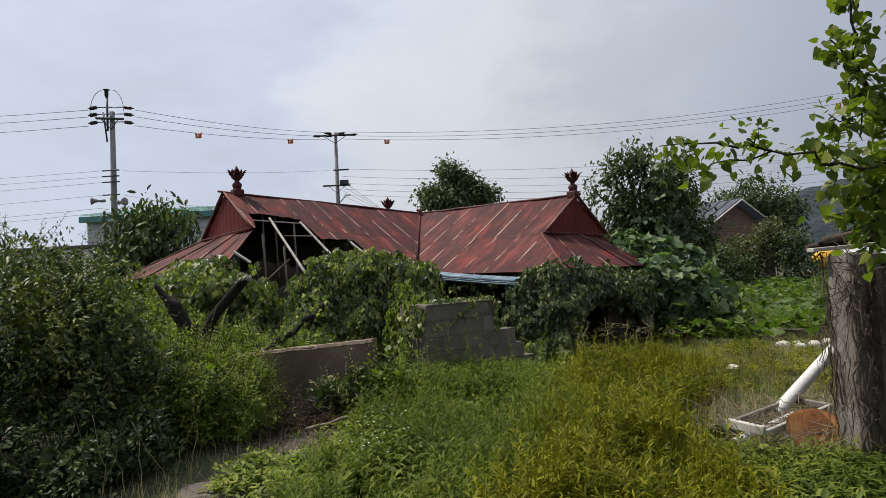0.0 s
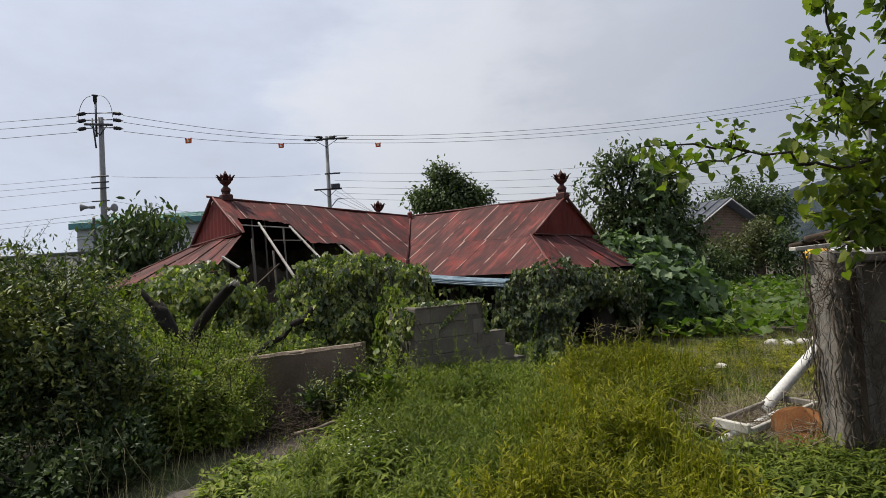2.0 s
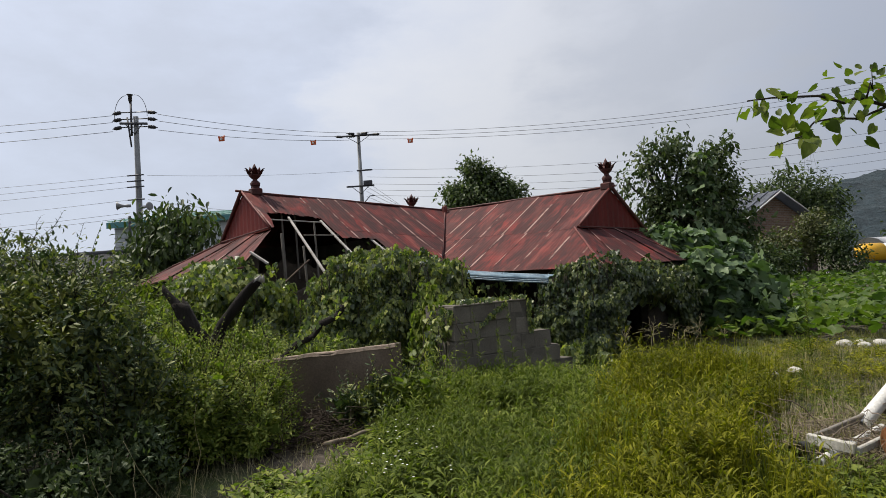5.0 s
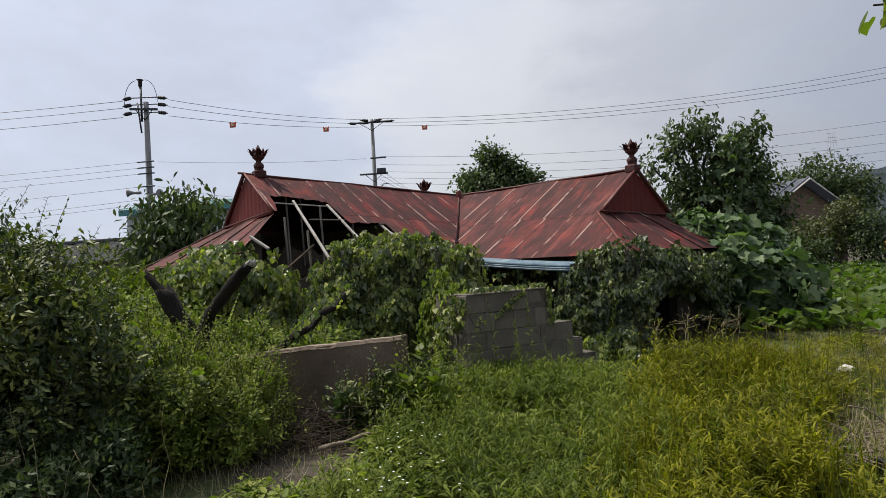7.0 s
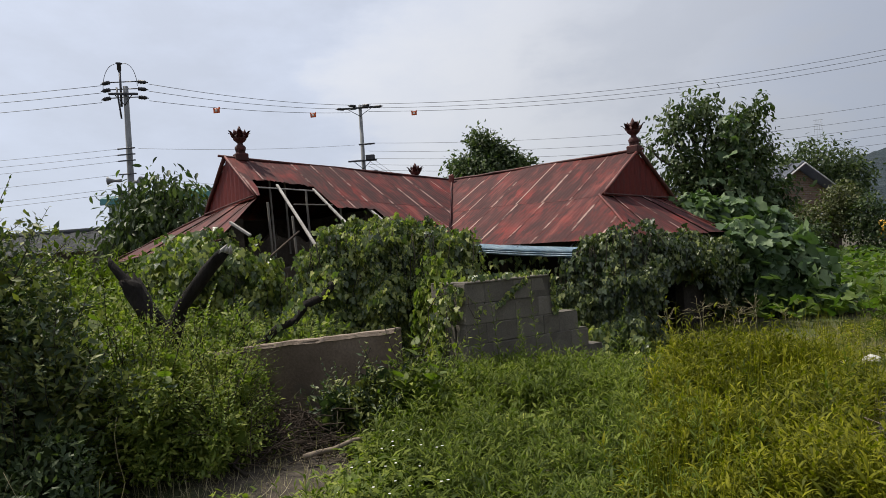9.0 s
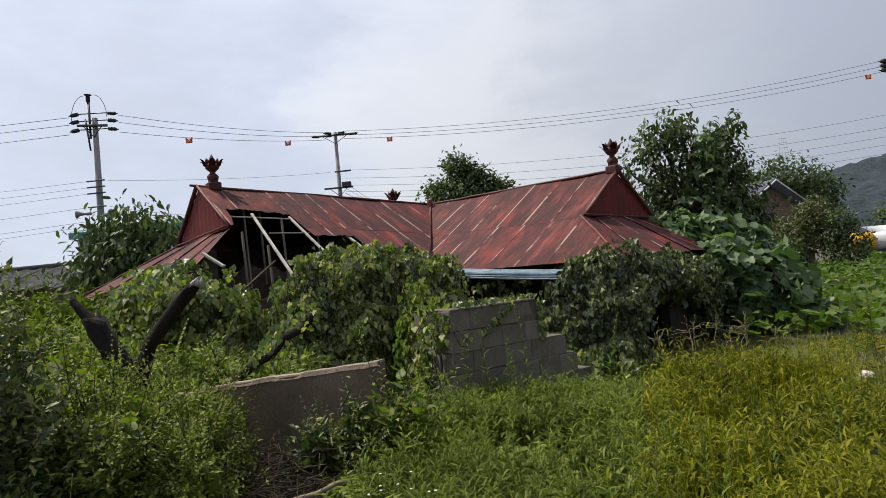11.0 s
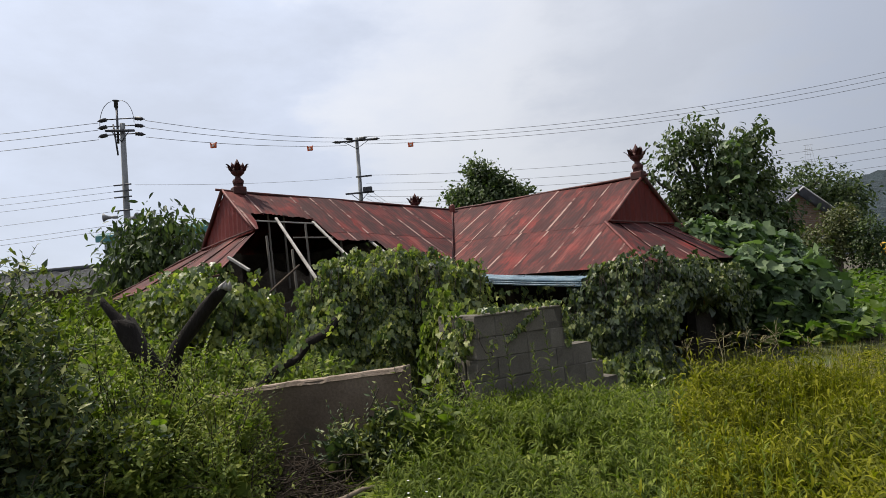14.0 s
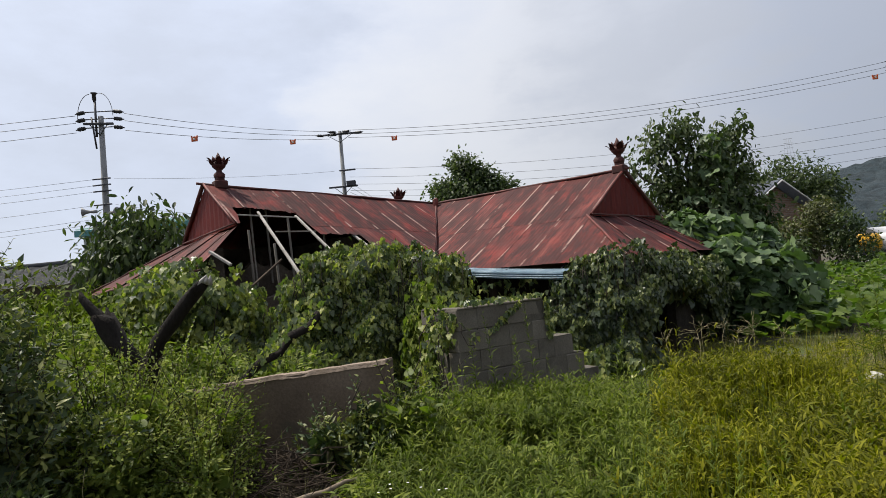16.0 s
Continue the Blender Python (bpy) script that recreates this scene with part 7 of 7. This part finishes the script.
bush("thicket", [((-7.2, 9.0, 1.1), (1.2, 0.9, 0.9)), ((-5.6, 9.3, 1.2), (0.9, 0.7, 0.7)), ((-8.8, 8.6, 1.2), (1.2, 0.9, 0.9))], 10000, 0.13, "yellow green scrub beyond the thicket", 105, L_GREENWEED, sprays=160)

bush("thicket", [((-2.82, 6.32, 0.95), (0.26, 0.14, 0.26)), ((-3.2, 6.35, 0.85), (0.22, 0.14, 0.25))], 2600, 0.06, "fresh green weeds grown up round the dead stump", 108, L_SHRUB, sprays=60)
bush("wall_weed_clump", [((-1.25, 6.42, 0.42), (0.28, 0.12, 0.2)), ((-1.0, 6.42, 0.5), (0.16, 0.1, 0.32))], 1700, 0.06, "dark leafy weeds before the low wall", 107, L_BUSH, "lance", 0.35, 60)
bush("wall_weed_clump", [((-0.78, 6.45, 0.42), (0.2, 0.15, 0.34)), ((-1.15, 6.47, 0.32), (0.3, 0.1, 0.18)), ((-0.55, 6.65, 0.42), (0.22, 0.22, 0.32))], 3800, 0.062, "leafy weeds crowding the end of the low wall", 106, L_SHRUB, "lance", 0.4, 110)
BARE = [(-1.75, 4.6, 0.5, 0.35), (-1.45, 5.75, 0.5, 0.85), (2.8, 5.2, 0.6, 0.5)]


def slow(P, scale, z=0.0):
    return np.array([noise.noise(Vector((a[0] * scale, a[1] * scale, z))) + 0.5 * noise.noise(Vector((a[0] * scale * 3.1, a[1] * scale * 3.1, z + 4))) for a in P])


def clumped(P, scale, cut, z=0.0):
    """Keep the places where slow noise is high, so that growth stands in clumps with gaps."""
    return P[slow(P, scale, z) > cut + 0.12 * rb2.normal(0, 1, len(P))]


def in_yellow(P, soft=0.12):
    """Whether a place lies in the stand of yellow weeds."""
    x, y = P[:, 0] + rb2.normal(0, soft, len(P)), P[:, 1]
    return (x > 0.28 + 0.3 * (y - 3.5)) & (x < 1.75 + 0.33 * (y - 3.9)) & (y < 7.9) & (((P[:, 0] - 2.5) / 0.75) ** 2 + ((y - 5.15) / 0.75) ** 2 > 1)


# ground cover: small creeping leaves, short grass and straw between the clumps
P = spots(5500, -1.7, 3.6, 2.6, 9.0, rb2, BARE)
P = clumped(P, 1.6, -0.3, 2.0)
foliage("ground_cover", mounds(P, 0.07, 2, 5, 0.042, 0.5, rb2, 1.2, "oval", 0.0, 0.04), L_GREENWEED, None, "low creeping weeds covering the yard", "weeds", "stuff")
P = clumped(spots(11000, -1.6, 4.6, 2.2, 9.2, rb2, BARE), 1.3, -0.02, 1.0)
foliage("grass", blades(P, 0.2, 0.006, rb2, 1.8), L_GREENGRASS, None, "uneven green grass between the weeds", "grass", "stuff")
P = spots(9000, -5.5, 7.0, -3.0, 3.4, rb2)
P = P[rb2.random(len(P)) < 0.35 + 0.65 * np.clip((P[:, 1] - 1.0) / 2.4, 0, 1)]
foliage("grass", blades(P, 0.13, 0.007, rb2, 2.0), L_GREENGRASS, None, "short trodden grass along the lane", "grass", "stuff")
P = spots(5000, 6.0, 16.0, 3.0, 14.0, rb2)
foliage("grass", blades(P, 0.22, 0.009, rb2, 1.6), L_GRASS, None, "rough grass behind the gate wall", "grass", "stuff")
P = clumped(spots(20000, 1.9, 7.5, 5.6, 11.5, rb2, [(2.8, 5.3, 0.5, 0.4)]), 1.2, -0.1, 21.0)
foliage("grass", blades(P, 0.15, 0.006, rb2, 2.6), L_GRASS, None, "yellowing dry-tipped grass by the rubbish", "grass", "stuff")
P = spots(6500, 1.9, 6.0, 4.3, 9.8, rb2)
P2 = spots(1100, -2.5, -1.0, 3.9, 6.3, rb2, [(-1.75, 4.6, 0.25, 0.15)])
P3 = clumped(spots(5000, -1.0, 1.8, 3.0, 7.4, rb2), 1.7, 0.12, 31.0)
foliage("dry_grass", blades(np.concatenate([P, P2, P3]), 0.2, 0.0035, rb2, 3.2), L_DRY, None, "straw-coloured dead grass on bare ground", "grass", "stuff")

# the stand of yellow green weeds: crowded leaning clumps of uneven height
P = spots(1700, 0.0, 3.4, 2.9, 7.9, rb2)
P = P[in_yellow(P)]
hh = 0.44 + 0.3 * slow(P, 1.7, 15.0)
k = slow(P, 2.0, 9.0) > -0.14
foliage("yellow_weeds", mounds(P[k], hh[k], 8, 22, 0.066, 0.17, rb2, 0.42, "willow", -0.45), L_YELLOWWEED, None, "dense stand of yellow green willow-leaved weeds", "weeds", "stuff")
P = spots(6500, 0.2, 3.4, 3.2, 8.0, rb2)
P = clumped(P[in_yellow(P)], 2.0, 0.0, 17.0)
foliage("tall_grass", blades(P, 0.6, 0.0055, rb2, 0.6), L_YELLOWWEED, None, "thin yellow green grass rising through the weeds", "grass", "stuff")

# green growth before the block wall: bushy weeds, leafy mounds and tufts, with gaps of soil and straw
P = spots(900, -1.0, 2.2, 2.8, 7.6, rb2, BARE + [(-0.75, 6.7, 0.25, 0.25)])
P = P[~in_yellow(P)]
P = P[P[:, 0] < 2.0]
P = clumped(P, 1.5, -0.12, 3.0)
foliage("green_weeds", mounds(P, 0.36 + 0.15 * slow(P, 2.0, 5.0), 7, 18, 0.066, 0.16, rb2, 0.42, "willow", -0.4), L_GREENWEED, None, "bushy narrow-leaved green weeds before the block wall", "weeds", "stuff")
P = spots(700, -1.3, 2.4, 2.6, 6.8, rb2, BARE)
P = clumped(P[~in_yellow(P)], 1.3, 0.0, 7.0)
foliage("leafy_weeds", mounds(P, 0.2, 5, 8, 0.075, 0.5, rb2, 0.8, "oval", 0.1), L_SHRUB, None, "low broad-leaved weeds in the grass", "weeds", "stuff")
P = clumped(spots(2400, -0.9, 2.0, 3.4, 7.6, rb2, BARE), 1.9, 0.12, 11.0)
foliage("tall_grass", blades(P, 0.42, 0.006, rb2, 0.9), L_GREENGRASS, None, "tufts of long thin arching grass", "grass", "stuff")
P = spots(260, -0.35, 0.95, 6.6, 7.9, rb2, [(0.3, 8.2, 0.6, 0.4)])
foliage("wall_weeds", mounds(P, 0.34, 7, 16, 0.07, 0.17, rb2, 0.45, "willow", -0.4), L_GREENWEED, None, "fresh green weeds along the foot of the block wall", "weeds", "stuff")
P = clumped(spots(900, 1.6, 5.5, 6.9, 10.2, rb2), 1.2, -0.05, 25.0)
foliage("low_weeds", mounds(P, 0.14, 4, 8, 0.06, 0.25, rb2, 0.9), L_YELLOWWEED, None, "low yellowing weeds on the drier ground", "weeds", "stuff")
P = spots(1700, 2.1, 3.5, 4.5, 6.1, rb2)
P[:, 2] += 0.1 * rb2.random(len(P))
foliage("dry_grass", blades(P, 0.3, 0.0035, rb2, 3.0), L_DRY, None, "dead grass tangled over the old window frame", "grass", "stuff")
P = spots(260, 2.0, 3.3, 3.9, 4.75, rb2)
foliage("low_weeds", mounds(P, 0.2, 5, 9, 0.08, 0.2, rb2, 0.8), L_GREENWEED, None, "low weeds in front of the rubbish", "weeds", "stuff")
P = spots(420, -1.75, -0.5, 4.5, 6.4, rb2, [(-1.45, 5.75, 0.35, 0.7)])
foliage("ground_creeper", mounds(P, 0.13, 4, 7, 0.06, 0.5, rb2, 1.0, "oval", 0.0), L_SHRUB, None, "low creeping weeds beside the bare path", "weeds", "stuff")

P = clumped(spots(210, -0.6, 1.1, 4.3, 7.5, rb2, BARE), 1.6, -0.1, 41.0)
foliage("fleabane_stand", weeds(P, 0.56, 46, 0.1, 0.12, rb2, "willow", 0.7, 0.6), L_GREENWEED, None, "upright fleabane weeds with narrow whorled leaves", "weeds", "stuff")

# a daisy-like weed in flower
P = np.array([[-0.55, 4.45, 0.0], [-0.42, 4.62, 0.0], [-0.6, 4.75, 0.0], [-0.5, 5.0, 0.0], [-0.62, 5.25, 0.0], [-0.4, 4.3, 0.0], [-0.68, 4.55, 0.0]])
P[:, 2] = ground_z(P[:, 0], P[:, 1])
foliage("flowering_weeds", mounds(P, 0.42, 9, 10, 0.085, 0.35, rb2, 0.5, "lance"), L_GREENWEED, None, "bushy leafy weeds that carry small white flowers", "weeds", "stuff")
fw = np.repeat(P, 5, 0) + np.array([0, 0, 0.38]) + rb2.normal(0, 1, (35, 3)) * np.array([0.11, 0.11, 0.06])
ring_a = np.tile(np.linspace(0, 2 * np.pi, 8, endpoint=False), 35)
foliage("white_flowers", leaf_arrays(np.repeat(fw, 8, 0), np.stack([np.cos(ring_a), np.sin(ring_a), 0.15 + 0 * ring_a], 1), np.tile(UP + np.array([0, -0.5, 0]), (280, 1)), 0.008, 0.005, "oval"), M_TAGW, None, "scattered tiny white daisy-like weed flowers", "flowers", "stuff")

# tall single weeds that stand up before the walls
for k, (x, y, h) in enumerate(((-0.2, 7.3, 0.95), (-0.03, 7.25, 0.9), (0.2, 7.1, 1.1), (0.3, 7.3, 1.05), (0.12, 7.2, 0.9), (0.95, 7.4, 0.85), (-0.1, 5.6, 0.6), (0.1, 5.4, 0.66), (-0.25, 5.75, 0.55), (0.3, 5.9, 0.6), (0.05, 4.7, 0.5), (0.45, 5.2, 0.55), (-0.35, 5.3, 0.5), (4.0, 8.8, 1.05), (3.95, 8.9, 0.8), (4.06, 8.74, 0.95), (3.93, 8.72, 0.85), (4.1, 8.86, 0.75), (0.7, 7.0, 0.62), (1.3, 5.0, 0.75), (2.2, 5.9, 0.72))):
    r = np.random.default_rng(200 + k)
    P = np.array([[0, 0, 0.0]])
    ob = put("tall_weed", mesh_tris("tall_weed", *weeds(P, h, 60, 0.11, 0.14, r, bush=0.75, up=0.6)), L_GREENWEED)
    ob.matrix_basis = pose(x, y, float(ground_z(x, y)))
    tagged(ob, "single tall fleabane weed with narrow leaves", "weed", "tall weeds by the block wall")
# grass heads with spreading fingers
for k, (x, y, h) in enumerate(((1.95, 8.0, 0.5), (2.02, 8.12, 0.42), (1.85, 7.9, 0.4), (2.2, 8.2, 0.46), (2.33, 8.15, 0.4), (2.45, 8.3, 0.36), (2.6, 8.4, 0.42), (1.7, 8.1, 0.36), (2.15, 7.95, 0.35), (2.9, 8.5, 0.32))):
    r = np.random.default_rng(230 + k)
    pieces = [tube_arrays(bent((0, 0, 0), (r.normal(0, 0.05), r.normal(0, 0.05), h), 5, wob=0.015, rng=r), 0.0022, 4)]
    tip = pieces[0][0][-1]
    for j in range(8):
        d = unit(np.array([r.normal(), r.normal(), r.uniform(-0.2, 1.4)])) * r.uniform(0.07, 0.2)
        pieces.append(tube_arrays(bent(tip, tip + d, 5, sag=-0.015, wob=0.006, rng=r), 0.0017, 3))
    ob = put("finger_grass", mesh_tris("finger_grass", *joined(pieces)), L_DRY)
    ob.matrix_basis = pose(x, y, float(ground_z(x, y)) + 0.15)
    tagged(ob, "pale grass head with spreading seed fingers", "grass head", "grass heads before the dark house end")
SAPLING_LEAF = mesh_tris("leaf", *leaf_arrays(np.zeros((1, 3)), np.array([[0, 1.0, 0]]), np.array([[0, 0, 1.0]]), 1.0, 1.0, "heart"))
SAPLING_LEAF.materials.append(L_MULB)
# broad-leaved saplings near the low wall and the stump
for k, (x, y, h) in enumerate(((-0.62, 6.45, 0.75), (-0.5, 6.3, 0.55), (-0.75, 6.3, 0.5), (-2.75, 6.3, 1.0), (-2.35, 6.25, 0.75), (-3.2, 6.3, 1.05), (-2.0, 6.2, 0.6), (-3.7, 6.4, 1.15), (-2.75, 5.25, 0.8), (-2.9, 5.9, 1.0), (-3.3, 6.0, 1.15), (-2.45, 5.3, 0.7), (-2.25, 5.45, 0.75), (-2.6, 5.55, 0.9), (-2.3, 5.75, 0.8), (-3.05, 5.5, 1.05))):
    r = np.random.default_rng(250 + k)
    ob = thing("leafy_sapling", "young bright green broad-leaved sapling among weeds", "sapling", (x, y, float(ground_z(x, y))), "saplings near the low wall")
    bow = r.normal(0, 0.08, 2)
    tube("stem", [(bow[0] * q * q, bow[1] * q * q, h * q) for q in np.linspace(0, 1, 6)], np.linspace(0.006, 0.002, 6), L_GREENWEED, ob, sides=5)
    for j in range(16):
        q = 0.15 + 0.85 * j / 15
        a = 2.4 * j + r.normal(0, 0.4)
        d = Vector((math.cos(a), math.sin(a), 0.1 + 0.6 * q ** 3 + r.normal(0, 0.2))).normalized()
        side = d.cross(Vector((r.normal(0, 0.25), r.normal(0, 0.25), 1))).normalized()
        size = 0.14 * r.uniform(0.6, 1.15) * (1.15 - 0.35 * q)
        leaf_ob = new("leaf", SAPLING_LEAF)
        leaf_ob.parent = ob
        rot = Matrix((side * 0.85, d, side.cross(d))).transposed().to_4x4()
        leaf_ob.matrix_basis = Matrix.Translation((bow[0] * q * q, bow[1] * q * q, h * q)) @ rot @ Matrix.Scale(size, 4)
# tall dry stems in the shade of the thicket
for k in range(9):
    r = np.random.default_rng(270 + k)
    x, y = r.uniform(-3.0, -1.9), r.uniform(4.2, 4.8)
    ob = put("dry_stalk", mesh_tris("dry_stalk", *joined([tube_arrays(bent((0, 0, 0), (r.normal(0, 0.25), r.normal(0, 0.15), r.uniform(0.4, 0.8)), 7, sag=-0.04, wob=0.01, rng=r), np.linspace(0.003, 0.001, 7), 4)])), L_DRY)
    ob.matrix_basis = pose(x, y, float(ground_z(x, y)))
    tagged(ob, "thin dry grass stalk before the thicket", "grass stalk", "dry stalks before the thicket")
